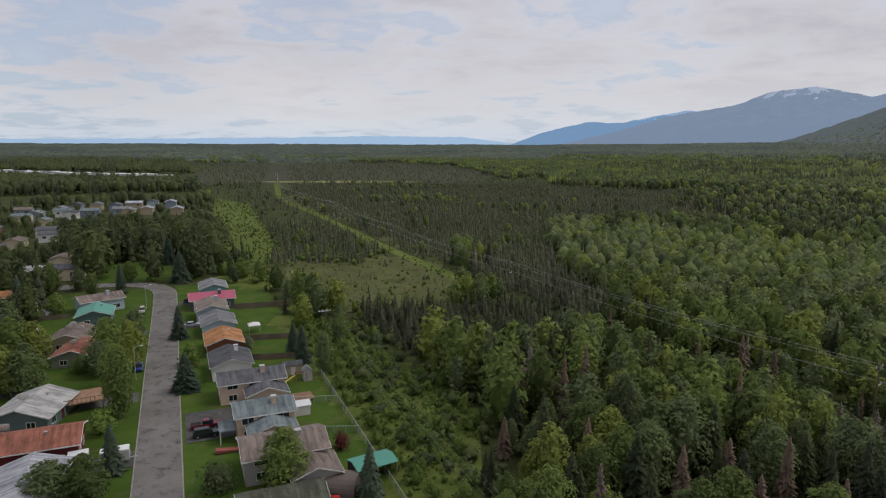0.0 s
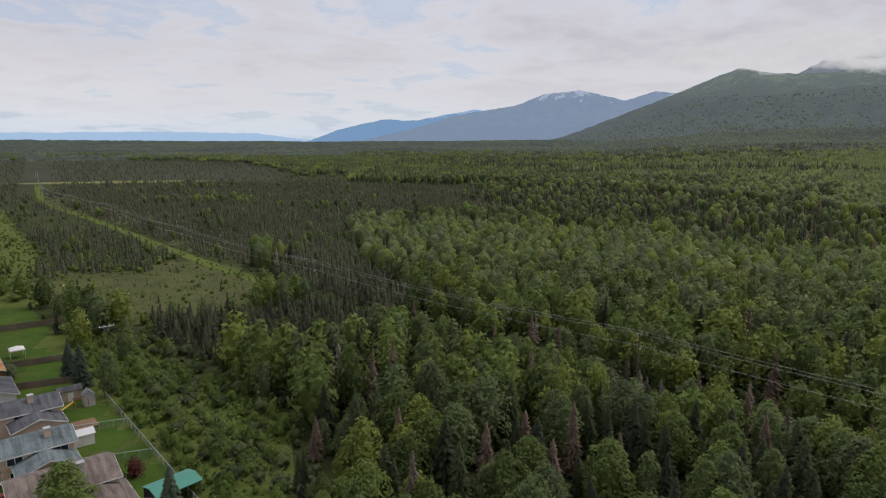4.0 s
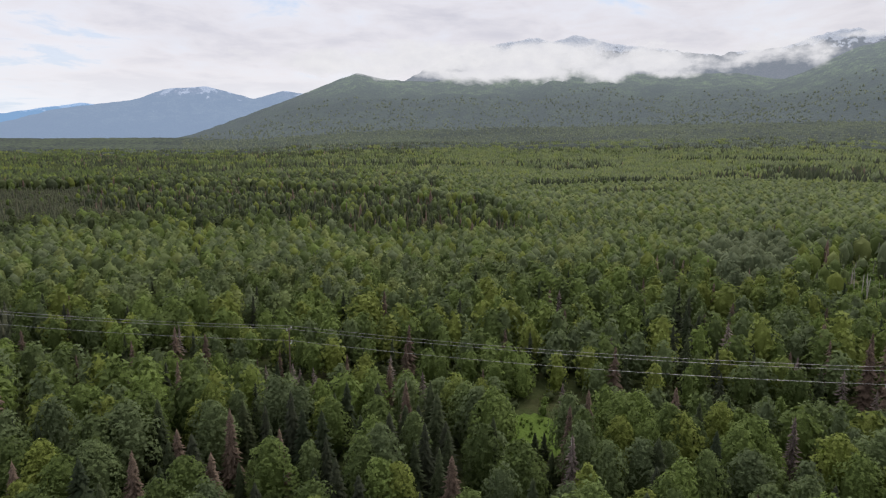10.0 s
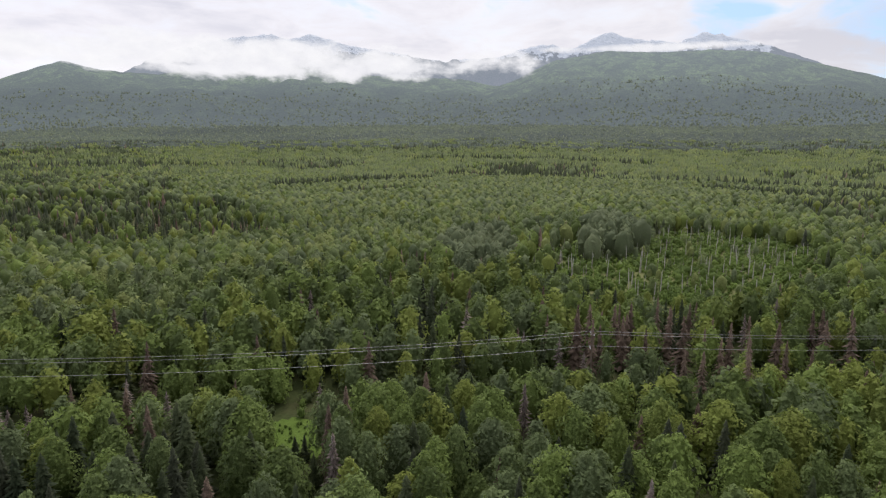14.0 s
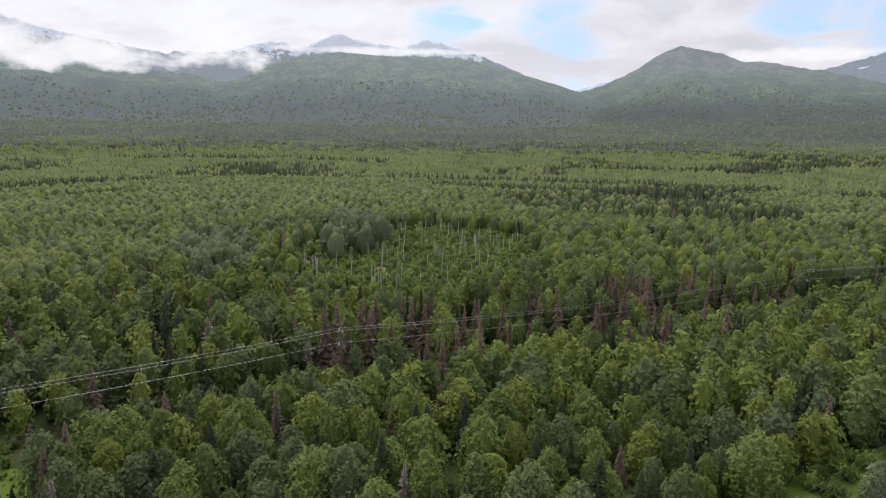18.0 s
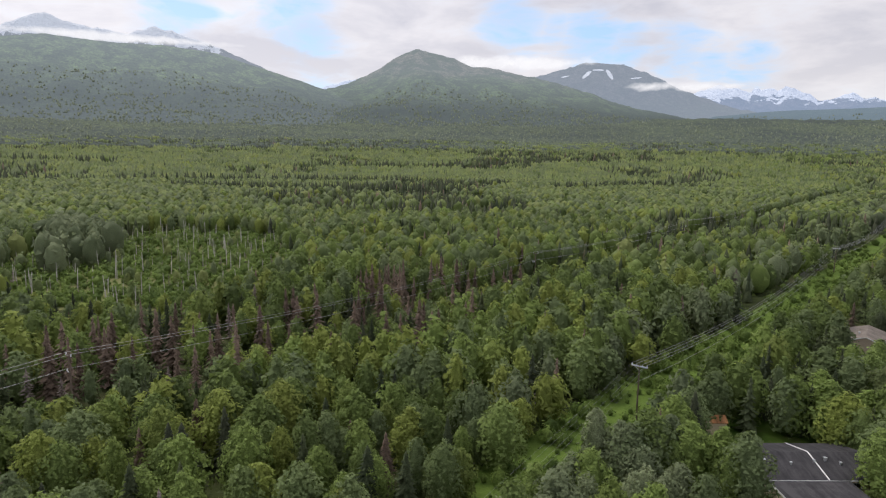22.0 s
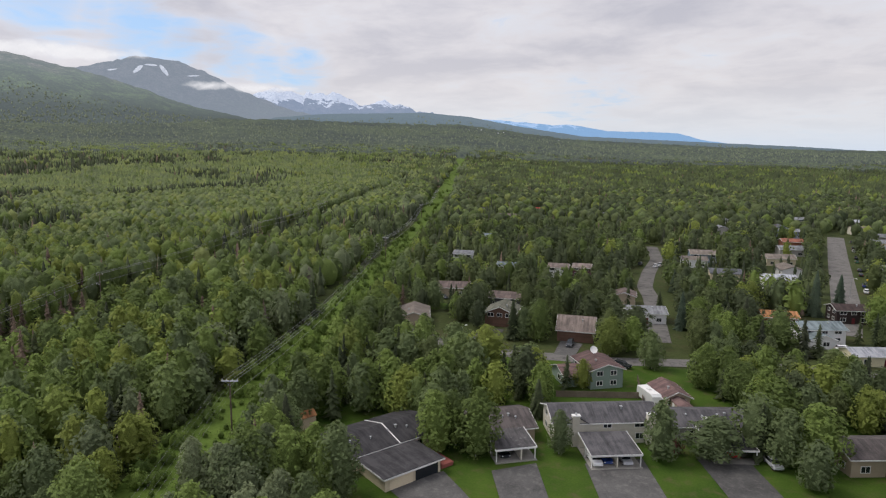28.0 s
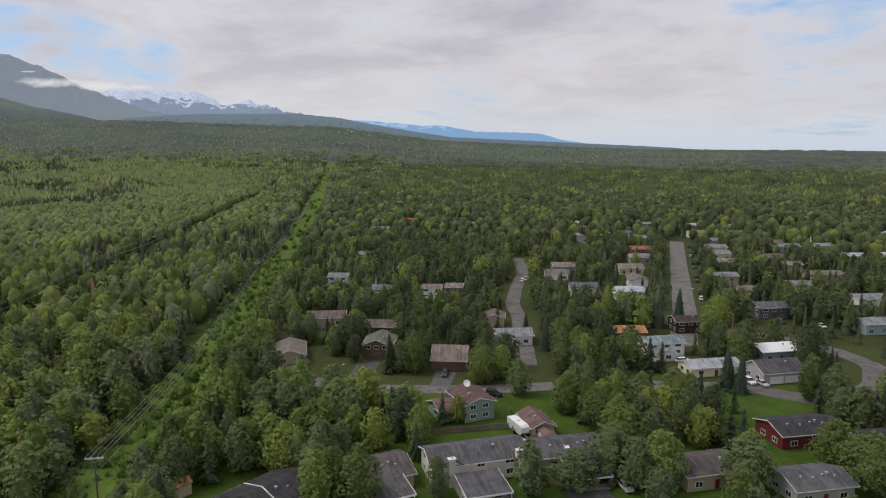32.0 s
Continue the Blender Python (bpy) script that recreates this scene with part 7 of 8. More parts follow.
HA, HB, HC, HD = home_at(64.5, -99.5), home_at(46, -117), home_at(26.3, -127), home_at(6.5, -138.5)
carport(HC, -6.4, 3.4, -15.2, -6.3, 2.5, "oldgrey", "double carport with a worn grey roof and white posts", (-1.3,))
carport(HB, -3.6, 4.6, -13.0, -5.2, 2.5, "flaking", "carport with a flaking grey roof", (1.6,))
carport(HD, -4.2, 4.2, -14.6, -5.0, 2.5, "charcoal", "carport with a dark roof sheltering a red car")
# the black-roofed house has a broad flat garage before it
part("garage_wall", Shape().box(-7.2, 4.8, -15.4, -6.02, -0.2, 2.5), paint("cream"), HA)
gr = part("garage_roof", Shape().box(-7.8, 5.4, -16.0, -5.6, 2.5, 2.85, 0.08), paint("charcoal", True), HA, "flat black garage roof with pale edge")
part("edge_trim", Shape().box(-7.85, 5.45, -16.05, -15.97, 2.45, 2.75).box(-7.85, -7.77, -16.0, -5.6, 2.45, 2.75), paint("trim"), gr)
part("garage_door", Shape().box(-6.3, -1.3, -15.47, -15.38, 0.1, 2.2), paint("cream"), HA)
# shade inside the open bay, put on the closed wall as a dark panel
part("open_bay", Shape().box(-0.8, 4.2, -15.48, -15.39, 0.1, 2.2), M["glass"], HA, "dark open garage bay")
part("deck", Shape().box(5.4, 8.2, -15.0, -8.5, 0.1, 0.8), M["redwood"], HA, "red wooden deck")


# ---- cars ----
CAR_PAINT = dict(black=(0.02, 0.022, 0.028), maroon=(0.14, 0.015, 0.025), white=(0.75, 0.75, 0.75), blue=(0.03, 0.06, 0.20), silver=(0.45, 0.46, 0.48), red=(0.50, 0.03, 0.03), tan=(0.42, 0.38, 0.32), dark=(0.05, 0.055, 0.06), green=(0.05, 0.12, 0.07), yellow=(0.7, 0.45, 0.05))


def car_paint(c):
    key = "car_" + c
    if key not in M:
        r, g, b = CAR_PAINT[c]
        M[key] = surface(c + "_car_paint", (r, g, b), (r * 1.1, g * 1.1, b * 1.1), rough=0.25, coarse=0.5, fine=3.0, bump=0, spec=0.5, vary=0)
    return M[key]


M["tyre"] = surface("tyre_rubber", (0.02, 0.02, 0.02), (0.035, 0.035, 0.035), rough=0.9, bump=0.1)
M["rim"] = surface("wheel_rim", (0.4, 0.4, 0.41), (0.5, 0.5, 0.5), rough=0.35, metal=0.8, bump=0)
M["lamp_red"] = surface("tail_lamp", (0.35, 0.02, 0.02), (0.4, 0.03, 0.03), rough=0.3, bump=0)
M["lamp_clear"] = surface("head_lamp", (0.6, 0.6, 0.62), (0.7, 0.7, 0.7), rough=0.15, bump=0)


def profile_body(prof, half, top_in=0.0):
    """Side profile (y, z) swept across the width, drawn in at the top."""
    zmax = max(z for _, z in prof)
    rings = []
    for x in (-half, -half * 0.93, half * 0.93, half):
        k = 0.94 if abs(x) == half else 1.0
        rings.append([(x * (1 - top_in * (z / zmax) ** 3), y * k, z * (0.985 if abs(x) == half else 1)) for y, z in prof])
    return Shape().loft(rings)


def car(x, y, turn, colour, kind="sedan", label="", z=0.13):
    """Along local y; 4.5 to 5.6 m long."""
    L = {"sedan": 2.3, "suv": 2.45, "pickup": 2.8}[kind]
    c = tagged(new("car"), label or "parked %s %s on asphalt" % (colour, {"sedan": "saloon car", "suv": "sport utility car", "pickup": "pickup truck"}[kind]), "car", "parked cars")
    c.matrix_basis = pose(x, y, float(height(x, y)) + z, 0, 0, turn)
    hood = {"sedan": 0.92, "suv": 1.05, "pickup": 1.08}[kind]
    part("body", profile_body([(-L, 0.35), (L, 0.35), (L, 0.75), (L - 0.15, hood - 0.08), (L - 1.15, hood), (-L + 0.1, hood + 0.02), (-L, hood - 0.15)], 0.92), car_paint(colour), c)
    r = {"sedan": ((-1.75, 0.0), (-1.15, 0.5), (0.35, 0.52), (1.2, 0.0)), "suv": ((-2.3, 0.0), (-2.05, 0.68), (0.5, 0.70), (1.3, 0.0)), "pickup": ((-0.7, 0.0), (-0.55, 0.66), (0.75, 0.68), (1.5, 0.0))}[kind]
    cab = part("cabin", profile_body([(p, hood - 0.02 + q) for p, q in r][::-1], 0.86, 0.14), M["glass"], c, "dark glazed cabin")
    top = hood + r[1][1]
    part("roof_panel", Shape().box(-0.66, 0.66, r[1][0] + 0.02, r[2][0] - 0.02, top - 0.03, top + 0.04, 0.02), car_paint(colour), cab)
    if kind == "pickup":
        part("load_bed", Shape().box(-0.78, 0.78, -L + 0.12, -0.85, hood - 0.12, hood + 0.035), M["tyre"], c, "black load bed")
    for sx in (-1, 1):
        for wy in (-L * 0.62, L * 0.62):
            w = part("wheel", Shape().tube((sx * 0.70, wy, 0.34), (sx * 0.93, wy, 0.34), 0.34, None, 14), M["tyre"], c)
            part("rim", Shape().tube((sx * 0.90, wy, 0.34), (sx * 0.945, wy, 0.34), 0.21, 0.19, 10), M["rim"], w)
        part("headlight", Shape().box(sx * 0.72 - 0.16, sx * 0.72 + 0.16, L - 0.06, L + 0.02, 0.62, 0.76), M["lamp_clear"], c)
        part("taillight", Shape().box(sx * 0.76 - 0.12, sx * 0.76 + 0.12, -L - 0.02, -L + 0.06, 0.65, 0.88), M["lamp_red"], c)
    return c


STREET = math.degrees(math.atan2(ROAD_U[1], ROAD_U[0])) - 90  # local y along the north street
car(-48.3, 112.6, STREET - 90, "black", "suv", "black sport utility car in a driveway")
car(-49.8, 116.2, STREET - 90, "maroon", "pickup", "maroon pickup truck beside the black car")
car(-105.6, 202.0, STREET + 180, "tan", "suv", "pale tan car parked on the street")
car(-79.4, 148.2, STREET + 180, "blue", "sedan", "dark blue saloon at the kerb")
car(-101.0, 185.6, STREET + 80, "dark", "sedan", "dark car in a driveway under trees")
car(*lot(132, 8.5), STREET - 90, "dark", "suv", "dark car before the pink-roofed house")
car(*lot(101, 8), STREET - 90, "silver", "sedan", "silver car before a pale blue house")
car(*lot(98, -10), STREET + 85, "black", "pickup", "black pickup on a driveway by birches")
car(-20.6, 90.0, STREET - 90, "red", "sedan", "red car beside a fence", 0.05)


def in_house(h, x, y):
    p = h.matrix_basis @ Vector((x, y, 0))
    return p.x, p.y


def house_turn(h):
    return math.degrees(h.matrix_basis.to_euler().z)


for h, x, y, colour, kind, label in ((HC, -4.9, -12.6, "white", "suv", "white car under the double carport"), (HC, -2.7, -12.0, "blue", "sedan", "blue car deep under the carport"), (HC, 0.9, -12.6, "silver", "sedan", "silver car under the double carport"),
                                     (HB, -1.2, -9.8, "black", "sedan", "black car under a carport"), (HD, 0.6, -10.6, "red", "suv", "red car under a dark carport"), (HD, 6.5, -15.5, "silver", "sedan", "pale blue-silver car on the drive")):
    car(*in_house(h, x, y), house_turn(h) + 180, colour, kind, label, 0.17)
for x, y, t, colour, kind in ((95.0, -179.5, 40, "black", "pickup"), (48.0, -183.5, 5, "dark", "suv"), (30.0, -171.0, 70, "black", "suv"), (40.8, -164.5, 35, "dark", "sedan"), (43.5, -340.0, 175, "white", "pickup"), (45.0, -336.0, 175, "white", "suv"), (53.0, -338.0, 175, "dark", "suv"),
                              (78.5, -279.0, 10, "white", "suv"), (110.0, -222.0, 60, "dark", "sedan"), (128.0, -297.0, 30, "silver", "suv"), (-70.0, -279.5, 20, "dark", "suv"), (-84.0, -276.0, 20, "white", "sedan"), (-26.0, -216.0, 110, "white", "suv"), (-28.5, -214.0, 110, "white", "sedan"),
                              (-47.0, -200.0, 25, "silver", "sedan"), (-43.5, -201.0, 25, "white", "suv"), (-92.0, -277.0, 40, "silver", "suv")):
    car(x, y, t, colour, kind)
rc = random.Random(8)
for i in range(14):
    y = -300 - i * 14.5
    x = -34.5 + (y + 281) * 0.0755 - 6.2 + rc.uniform(-0.3, 0.3) - (4 if i % 3 == 0 else 0)
    car(x, y, 175 + (90 if i % 3 == 0 else 0), rc.choice(("white", "dark", "silver", "black", "green", "yellow", "blue")), rc.choice(("suv", "sedan", "pickup")))

# camper trailer beside the garage
cp = tagged(new("camper_trailer"), "white camper trailer parked beside a fence", "camper")
cp.matrix_basis = pose(19.6, -148.8, 0.05, 0, 0, 128 - 90)
part("body", Shape().loft([[(-1.2, -3.6, z), (1.2, -3.6, z), (1.2, 3.4 + f, z), (-1.2, 3.4 + f, z)] for z, f in ((0.6, -0.5), (1.3, 0.2), (2.6, 0.0), (3.0, -0.5))]), M["steel"], cp)
part("roof_panel", Shape().box(-1.1, 1.1, -3.4, 2.8, 3.0, 3.08, 0.02), paint("trim"), cp)
for wy in (-2.4, 0.2):
    part("window", Shape().box(-1.24, -1.18, wy, wy + 1.3, 1.7, 2.4), M["glass"], cp)
part("roof_unit", Shape().box(-0.4, 0.4, -0.8, 0.3, 3.08, 3.35, 0.05), M["steel"], cp)
for sx in (-1, 1):
    part("wheel", Shape().tube((sx * 1.0, -0.6, 0.36), (sx * 1.22, -0.6, 0.36), 0.36, None, 12), M["tyre"], cp)
part("drawbar", Shape().box(-0.08, 0.08, 3.0, 4.6, 0.45, 0.6), M["galv"], cp)


def cargo_trailer(x, y, turn, long, label):
    """Enclosed box trailer with a ribbed roof, rear door, wheels and drawbar."""
    c = tagged(new("cargo_trailer"), label, "trailer", "trailers in a drive")
    c.matrix_basis = pose(x, y, 0.15, 0, 0, turn)
    a = long / 2
    body = part("body", Shape().box(-a, a, -1.1, 1.1, 0.5, 2.5, 0.06), M["steel"], c, "white sheet-metal box body")
    part("roof_panel", Shape().box(-a + 0.05, a - 0.05, -1.05, 1.05, 2.5, 2.56, 0.02), paint("whitemetal"), c)
    for i in range(int(long)):
        part("roof_rib", Shape().box(-a + 0.5 + i, -a + 0.56 + i, -1.05, 1.05, 2.56, 2.60), paint("whitemetal"), body)
    part("rear_door", Shape().box(-a - 0.04, -a, -0.95, 0.95, 0.6, 2.35), paint("trim"), c)
    for sy in (-1, 1):
        for wx in (-0.5, 0.4):
            part("wheel", Shape().tube((wx, sy * 1.0, 0.34), (wx, sy * 1.22, 0.34), 0.34, None, 12), M["tyre"], c)
        part("mudguard", Shape().box(-1.0, 0.9, sy * 1.17 - 0.1, sy * 1.17 + 0.1, 0.70, 0.76), M["galv"], c)
    part("drawbar", Shape().box(a, a + 1.2, -0.06, 0.06, 0.45, 0.57), M["galv"], c)


slab("driveway", [lot(12.5, -18), lot(12.5, -3.8), lot(18.5, -3.8), lot(18.5, -18)], 0.13, M["drive"], "grey asphalt driveway with two parked trailers", "driveway")
cargo_trailer(*lot(15.2, -6.9), N_TURN, 4.6, "white box trailer with a ribbed roof parked in a driveway")
cargo_trailer(*lot(16.0, -12.6), N_TURN + 4, 3.2, "short white box trailer parked beside a maroon house")


# ---- power lines ----
M["ceramic"] = surface("pale_insulators", (0.55, 0.55, 0.55), (0.68, 0.68, 0.68), rough=0.3, bump=0)


def power_pole(x, y, tall, turn, double, label):
    z = float(height(x, y))
    p = tagged(new("power_pole"), label, "utility pole", "power poles")
    p.matrix_basis = pose(x, y, z, 0, 0, turn)
    part("pole", Shape().tube((0, 0, -0.5), (0, 0, tall + 0.4), 0.22, 0.13, 10), M["pole"], p)
    hooks = []
    if double:  # two crossarms with four wires
        for dz, dy in ((0.0, -0.12), (0.0, 0.12)):
            part("crossarm", Shape().box(-1.7, 1.7, dy - 0.06, dy + 0.06, tall - 0.12, tall + 0.06), M["galv"], p)
        for wx in (-1.55, -0.6, 0.6, 1.55):
            part("insulator", Shape().tube((wx, 0, tall + 0.05), (wx, 0, tall + 0.42), 0.11, 0.06, 8), M["ceramic"], p)
            hooks.append((wx, tall + 0.42))
        hooks.append((0.25, tall - 3.4))
        for sx in (-1, 1):
            part("brace", Shape().tube((sx * 1.0, 0, tall - 0.1), (sx * 0.1, 0, tall - 1.0), 0.03), M["galv"], p)
    else:  # short arm on top and a single bracket lower down
        part("crossarm", Shape().box(-1.25, 1.25, -0.07, 0.07, tall - 0.15, tall + 0.05), M["pole"], p)
        for wx in (-1.1, 1.1):
            part("insulator", Shape().tube((wx, 0, tall + 0.02), (wx, 0, tall + 0.5), 0.13, 0.07, 8), M["ceramic"], p)
            hooks.append((wx, tall + 0.5))
        part("bracket", Shape().box(-0.1, 1.3, -0.06, 0.06, tall - 3.6, tall - 3.45), M["galv"], p)
        part("insulator", Shape().tube((1.2, 0, tall - 3.45), (1.2, 0, tall - 3.0), 0.13, 0.07, 8), M["ceramic"], p)
        hooks.append((1.2, tall - 3.0))
    return [p.matrix_basis @ Vector((wx, 0, wz)) for wx, wz in hooks]


def wire(a, b, sag, r):
    pts = [a.lerp(b, i / 16) - Vector((0, 0, sag * 4 * (i / 16) * (1 - i / 16))) for i in range(17)]
    s = Shape()
    rings = []
    side = (b - a).cross(Vector((0, 0, 1))).normalized()
    for p in pts:
        rings.append([p + side * r, p - side * r * 0.5 + Vector((0, 0, r * 0.87)), p - side * r * 0.5 - Vector((0, 0, r * 0.87))])
    s.loft(rings)
    return tagged(new("overhead_wire", s.mesh("overhead_wire", M["wire"])), "thin sagging aluminium power line wire", "wire", "overhead wires")


def power_line(pts, tall, double, sag, label, thick=0.021):
    hooks = []
    for i, (x, y) in enumerate(pts):
        a, b = pts[max(0, i - 1)], pts[min(len(pts) - 1, i + 1)]
        turn = math.degrees(math.atan2(b[1] - a[1], b[0] - a[0])) + 90
        hooks.append(power_pole(x, y, tall, turn, double, label))
    for ha, hb in zip(hooks, hooks[1:]):
        far = (ha[0] + hb[0]).length / 2
        slack = thick if ha is not hooks[0] or thick > 0.02 else thick * 0.45
        for a, b in zip(ha, hb):
            wire(a, b, sag * ((a - b).length / 130) ** 1.5, slack + 0.00008 * far)


power_line([(-300, 1030), (-252, 864), (-215, 745), (-182, 640), (-140, 555), (-96, 470), (-38, 335), (17.5, 225), (80, 118), (140.7, 13), (210.9, -145.7), (279, -303), (346, -460)], 13.5, False, 1.5, "weathered wooden power pole with three wires")
power_line([(-36, 163), (93.7, -91.3), (180.6, -292.5), (267, -493), (354, -694)], 11.6, True, 2.2, "wooden distribution pole with pale double crossarm", 0.014)
for x, y in ((-20, 345), (-110, 490), (-165, 585), (-205, 670)):
    power_pole(x, y, 11, 65, False, "bare wooden pole in the cleared strip")


# ---- street lamps ----
def street_lamp(x, y, turn, tall=8.0):
    p = tagged(new("street_lamp"), "slim galvanised street lamp with a short arm", "street lamp", "street lamps")
    p.matrix_basis = pose(x, y, float(height(x, y)), 0, 0, turn)
    part("pole", Shape().tube((0, 0, 0), (0, 0, tall), 0.10, 0.06), M["galv"], p)
    part("arm", Shape().tube((0, 0, tall - 0.1), (1.6, 0, tall + 0.3), 0.05, 0.04), M["galv"], p)
    part("lamp_head", Shape().box(1.4, 2.1, -0.16, 0.16, tall + 0.2, tall + 0.38, 0.04), M["steel"], p)
    part("lens", Shape().box(1.5, 2.0, -0.12, 0.12, tall + 0.14, tall + 0.2), M["lamp_clear"], p)
    part("base_plate", Shape().box(-0.2, 0.2, -0.2, 0.2, 0, 0.12), M["concrete"], p)


street_lamp(*lot(58, -5.6), N_TURN)
street_lamp(*lot(130, -5.6), N_TURN)
street_lamp(74.0, -161.5, 250)
street_lamp(-91.0, -212.0, 100)
street_lamp(-36.0, -300.0, 180)


# ---- sheds, fences and yard things ----
def shed(x, y, turn, long, deep, tall, roof, wall, label, pitch=0.4, open_front=False):
    s = tagged(new("shed"), label, "shed", "sheds")
    s.matrix_basis = pose(x, y, float(height(x, y)) + 0.03, 0, 0, turn)
    a, b = long / 2, deep / 2
    if open_front:
        for px in (-a + 0.1, 0, a - 0.1):
            for py in (-b + 0.1, b - 0.1):
                part("post", Shape().box(px - 0.08, px + 0.08, py - 0.08, py + 0.08, 0, tall), M["fence"], s)
        part("wall", Shape().box(-a, a, b - 0.1, b, 0, tall).box(-a, -a + 0.1, -b, b, 0, tall), paint(wall), s)
    else:
        part("wall", gable_body(-a, a, -b, b, 0, tall, b * pitch), paint(wall), s)
        part("door", Shape().box(-0.55, 0.55, -b - 0.05, -b + 0.01, 0.05, min(1.95, tall - 0.05)), paint("trim"), s)
    part("roof", gable_roof(-a, a, -b, b, tall, b * pitch, 0.2, 0.1), paint(roof, True), s)
    return s


shed(-33.5, 123.8, N_TURN, 4.6, 3.0, 2.1, "whitemetal", "white", "small white shed with a ribbed metal roof")
shed(-41.0, 147.6, N_TURN, 4.4, 3.2, 2.3, "slate", "tan", "tan garden shed with a dark roof")
shed(-36.2, 143.2, N_TURN + 90, 2.2, 2.0, 2.4, "grey", "greysiding", "narrow grey garden shed", 0.9)
shed(-14.6, 99.4, N_TURN + 8, 7.0, 4.6, 2.6, "greenmetal", "brownblack", "open lean-to with a teal metal roof", 0.25, True)
shed(-143.6, 201.0, N_TURN, 5, 3.5, 2.2, "silver", "tan", "tan shed among yards")
shed(-133.4, 195.7, N_TURN + 40, 3, 2.5, 2.0, "silver", "white", "small pale shed on a lawn")
shed(-123.4, 172.8, N_TURN, 4.5, 3, 2.2, "whitemetal", "tan", "tan shed with a white roof")
shed(82.5, -101.5, 64.7, 3.0, 2.6, 2.6, "rust", "tan", "small wooden shed behind a hedge of birches", 0.7)
shed(12.5, -146.5, 120, 8.5, 3.0, 2.3, "plum", "tan", "low shed with a stained brown roof")
dome = tagged(new("quonset_shelter", Shape().loft([[(3.2 * math.cos(a), y, 2.6 * math.sin(a)) for a in (math.pi * i / 12 for i in range(13))] for y in (-2.6, -1.3, 0, 1.3, 2.6)][::-1]).mesh("quonset_shelter", paint("taupe"))), "brown fabric arched shelter in a back yard", "shelter")
dome.matrix_basis = pose(-18.8, 95.4, 0.0, 0, 0, N_TURN + 60)

tent = tagged(new("canopy_tent"), "white pop-up canopy tent on a lawn", "tent")
tent.matrix_basis = pose(*lot(88, 25), 0.03, 0, 0, N_TURN)
part("canopy", Shape().loft([[(-1.7, -1.7, 2.1), (1.7, -1.7, 2.1), (1.7, 1.7, 2.1), (-1.7, 1.7, 2.1)], [(-1.7, -1.7, 2.35), (1.7, -1.7, 2.35), (1.7, 1.7, 2.35), (-1.7, 1.7, 2.35)], [(-0.1, -0.1, 3.1), (0.1, -0.1, 3.1), (0.1, 0.1, 3.1), (-0.1, 0.1, 3.1)]]), paint("white"), tent)
for sx in (-1.6, 1.6):
    for sy in (-1.6, 1.6):
        part("leg", Shape().box(sx - 0.04, sx + 0.04, sy - 0.04, sy + 0.04, 0, 2.2), M["steel"], tent)
play = tagged(new("play_set"), "wooden play set with a yellow slide", "play set")
play.matrix_basis = pose(*lot(42, 29), 0.03, 0, 0, N_TURN)
part("slide", Shape().loft([[(-2.4, -0.3, 0.2), (-2.4, 0.3, 0.2), (-2.4, 0.3, 0.4), (-2.4, -0.3, 0.4)], [(0, -0.3, 1.6), (0, 0.3, 1.6), (0, 0.3, 1.8), (0, -0.3, 1.8)]]), car_paint("yellow"), play, "bright yellow slide")
for sx in (0.1, 2.6):
    for sy in (-0.8, 0.8):
        part("post", Shape().tube((sx, sy * 1.3, 0), (sx, sy * 0.3, 2.3), 0.07), M["redwood"], play)
part("beam", Shape().box(-0.1, 2.8, -0.08, 0.08, 2.25, 2.4), M["redwood"], play)
deck = tagged(new("wooden_deck"), "low brown deck behind a house", "deck")
deck.matrix_basis = pose(*lot(32, 28), 0.0, 0, 0, N_TURN)
for i in range(16):
    part("plank", Shape().box(-3.0, 3.0, -2.2 + i * 0.275, -1.95 + i * 0.275, 0.35, 0.42), M["wood"], deck)
part("frame", Shape().box(-2.9, 2.9, -2.1, 2.1, 0.05, 0.34), M["fence"], deck)
rd = tagged(new("red_deck"), "red-stained deck and ramp by a beige house", "deck")
rd.matrix_basis = pose(*lot(13, 26.5), 0.0, 0, 0, N_TURN)
part("platform", Shape().box(-2.5, 2.5, -1.8, 1.8, 0.1, 0.6, 0.03), M["redwood"], rd)
part("ramp", Shape().loft([[(-12, -1.8, 0.1), (-12, -0.6, 0.1), (-12, -0.6, 0.3), (-12, -1.8, 0.3)], [(-17, -1.8, 0.3), (-17, -0.6, 0.3), (-17, -0.6, 0.9), (-17, -1.8, 0.9)]][::-1]), M["redwood"], rd)
wd = tagged(new("raised_deck"), "raised wooden deck with a railing by a silver-roofed house", "deck")
wd.matrix_basis = pose(*lot(45.5, -14.6), 0.0, 0, 0, N_TURN + 8)
part("platform", Shape().box(-4.2, 3.2, -4, 4, 2.0, 2.2), M["wood"], wd)
for i in range(10):
    part("baluster", Shape().box(-4.1 + i * 0.8, -4.0 + i * 0.8, -4, -3.9, 2.2, 3.1), M["wood"], wd)
part("handrail", Shape().box(-4.2, 3.2, -4.05, -3.85, 3.1, 3.2), M["wood"], wd)
for sx in (-4, 3):
    for sy in (-3.8, 3.8):
        part("post", Shape().box(sx - 0.1, sx + 0.1, sy - 0.1, sy + 0.1, 0, 2.0), M["fence"], wd)


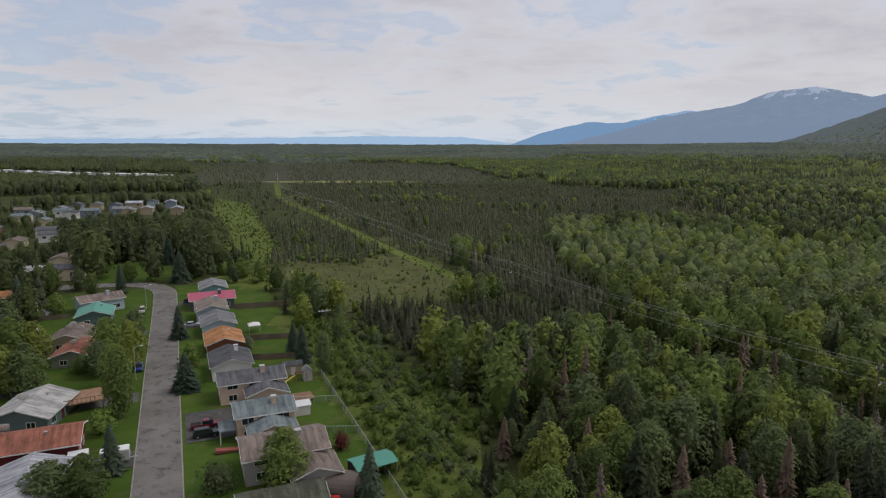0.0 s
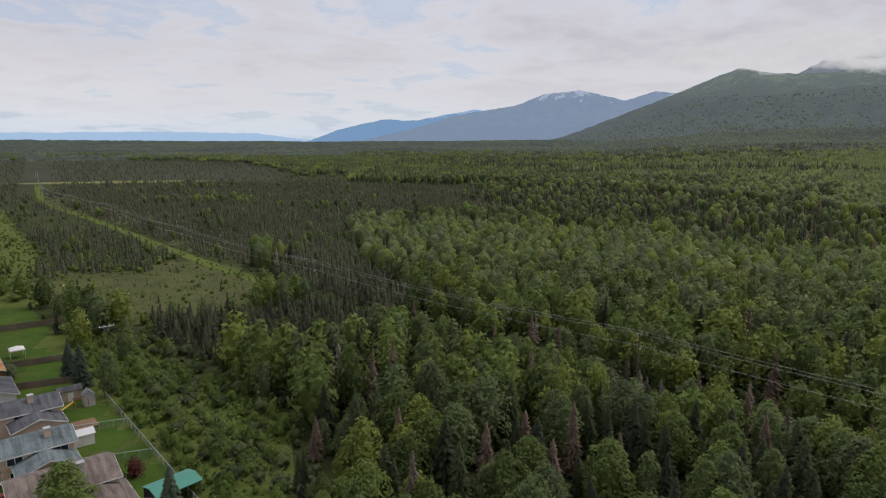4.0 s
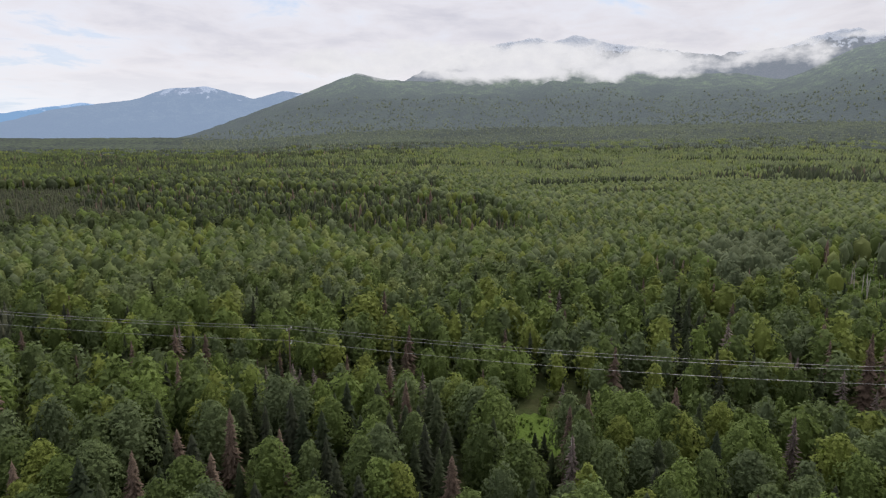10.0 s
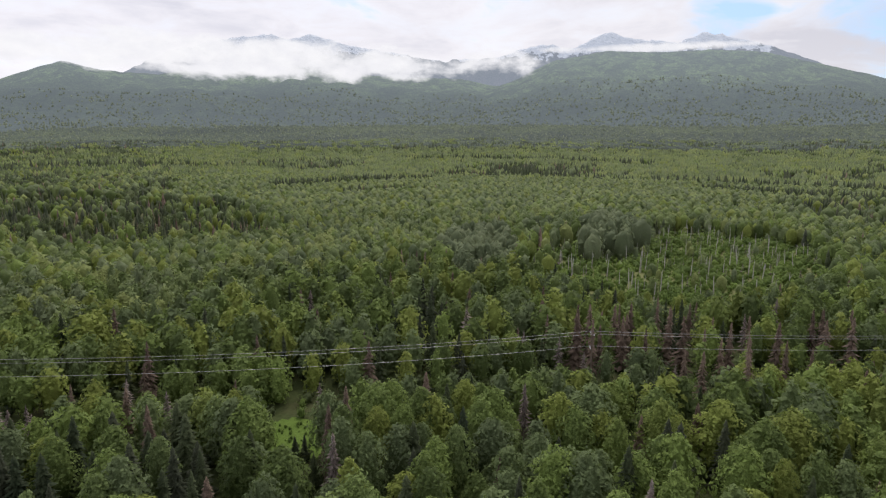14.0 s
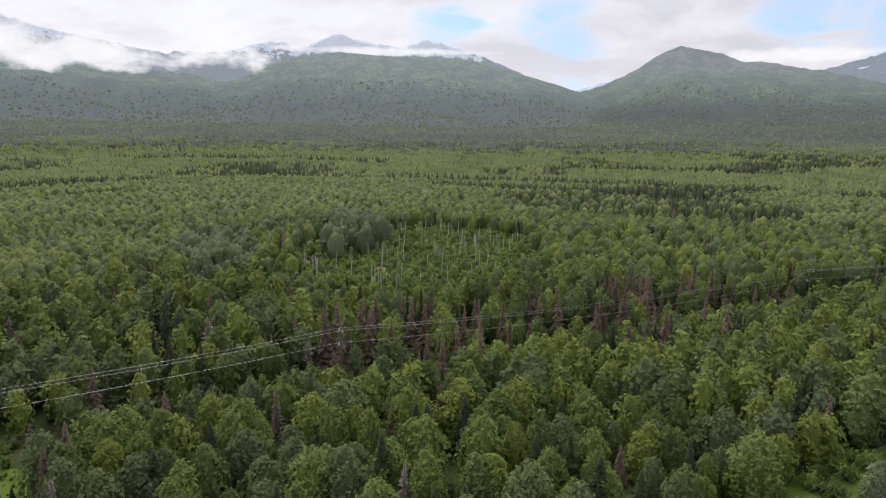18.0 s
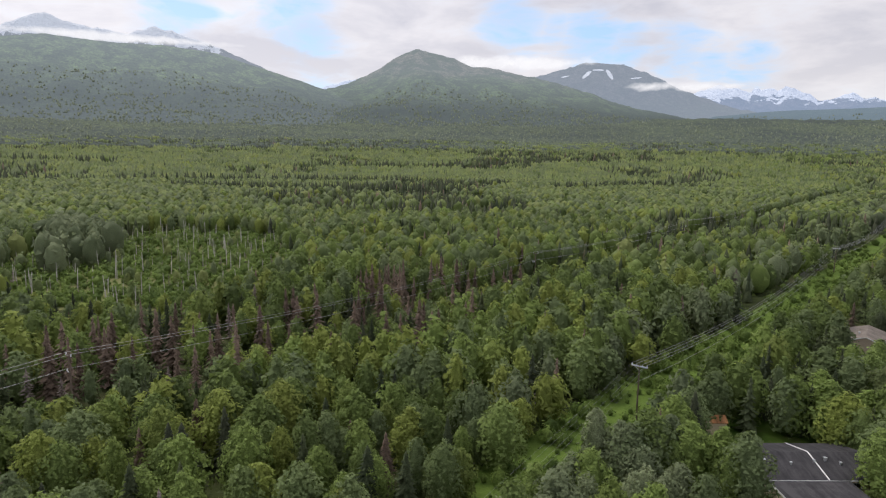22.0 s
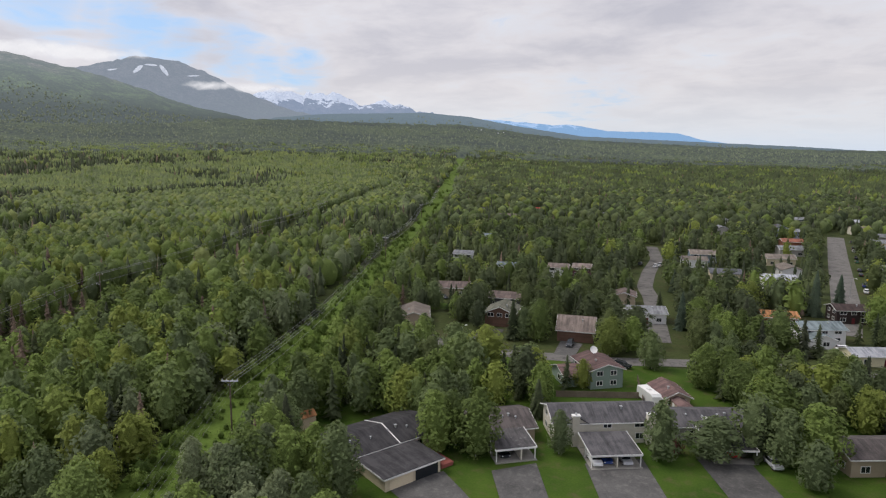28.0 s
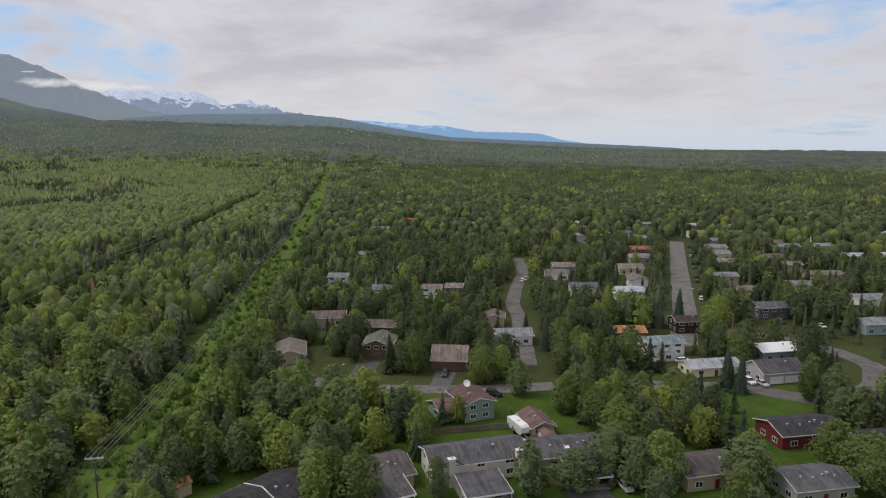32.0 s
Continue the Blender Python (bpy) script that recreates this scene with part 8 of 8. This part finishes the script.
def fence(p0, p1, tall, kind, label):
    """Posts every 2.4 m; boards, or rails with wire mesh."""
    d = Vector((p1[0] - p0[0], p1[1] - p0[1], 0))
    n = max(1, round(d.length / 2.4))
    f = tagged(new("fence"), label, "fence", "garden fences")
    f.matrix_basis = pose(p0[0], p0[1], float(height(*p0)), 0, 0, math.degrees(math.atan2(d.y, d.x)))
    step = d.length / n
    post = Shape().box(-0.06, 0.06, -0.06, 0.06, -0.2, tall + 0.08).mesh("post", M["fence"] if kind == "board" else M["galv"])
    for i in range(n + 1):
        part("post", post, None, f, at=pose(i * step, 0, 0))
    if kind == "board":
        k = int(step / 0.3)
        edge = []  # a wavy run of boards, seen from above
        for j in range(k):
            edge += [(j * step / k, 0.06), (j * step / k + 0.02, 0.09), ((j + 1) * step / k - 0.02, 0.09)]
        edge.append((step, 0.06))
        ring = edge + [(step, 0.04), (0, 0.04)]
        me = Shape().loft([[(a, b, z) for a, b in ring[::-1]] for z in (0.05, tall)]).mesh("panel", M["fence"])
        for i in range(n):
            part("panel", me, None, f, at=pose(i * step, 0, 0))
    else:
        part("rail", Shape().tube((0, 0, tall), (d.length, 0, tall), 0.05, None, 5), M["galv"], f)
        net = Shape()
        m = int(d.length / 0.35)
        for j in range(m):
            x = j * d.length / m
            for q in (-1, 1):
                net.add([(x, 0.01 * q, 0.05), (x + 0.05, 0.01 * q, 0.05), (x + 0.05 + q * 0.6, 0.01 * q, tall), (x + q * 0.6, 0.01 * q, tall)], [(0, 1, 2, 3)])
        part("wire_mesh", net, M["chain"], f, "green-grey chain-link mesh")
    return f


M["chain"] = surface("chain_link", (0.26, 0.33, 0.28), (0.34, 0.40, 0.35), rough=0.5, metal=0.3, bump=0)
fence(lot(-28, 35.5), lot(46, 35.5), 1.5, "mesh", "chain-link fence along the back yards")
fence(lot(30, 26), lot(27, 35.4), 1.4, "mesh", "chain-link fence between two lawns")
fence(lot(13, 29), lot(10.5, 35.4), 1.4, "mesh", "chain-link fence beside a lawn")
fence(lot(62, 21), lot(58, 36), 1.7, "board", "dark board fence between yards")
fence(lot(80, 21), lot(77, 36), 1.7, "board", "brown board fence behind a bungalow")
fence(lot(118, 22), lot(116, 40), 1.9, "board", "dark board fence at a yard's end")
fence(lot(86, -58), lot(86, -28), 1.7, "board", "weathered board fence across a yard")
fence(lot(102, -62), lot(102, -30), 1.7, "board", "dark board fence behind a bungalow")
fence(lot(126, -60), lot(126, -28), 1.5, "board", "orange-brown board fence across a yard")
fence(lot(-12, 33), lot(-4, 30), 1.6, "board", "board fence beside an arched shelter")
fence((24.5, -162), (20.5, -146), 1.7, "board", "weathered fence beside the camper trailer")
fence((16, -137), (-8, -150), 1.7, "board", "weathered fence behind a bungalow")
fence((40, -142), (18, -152), 1.6, "board", "grey fence at the end of a lawn")
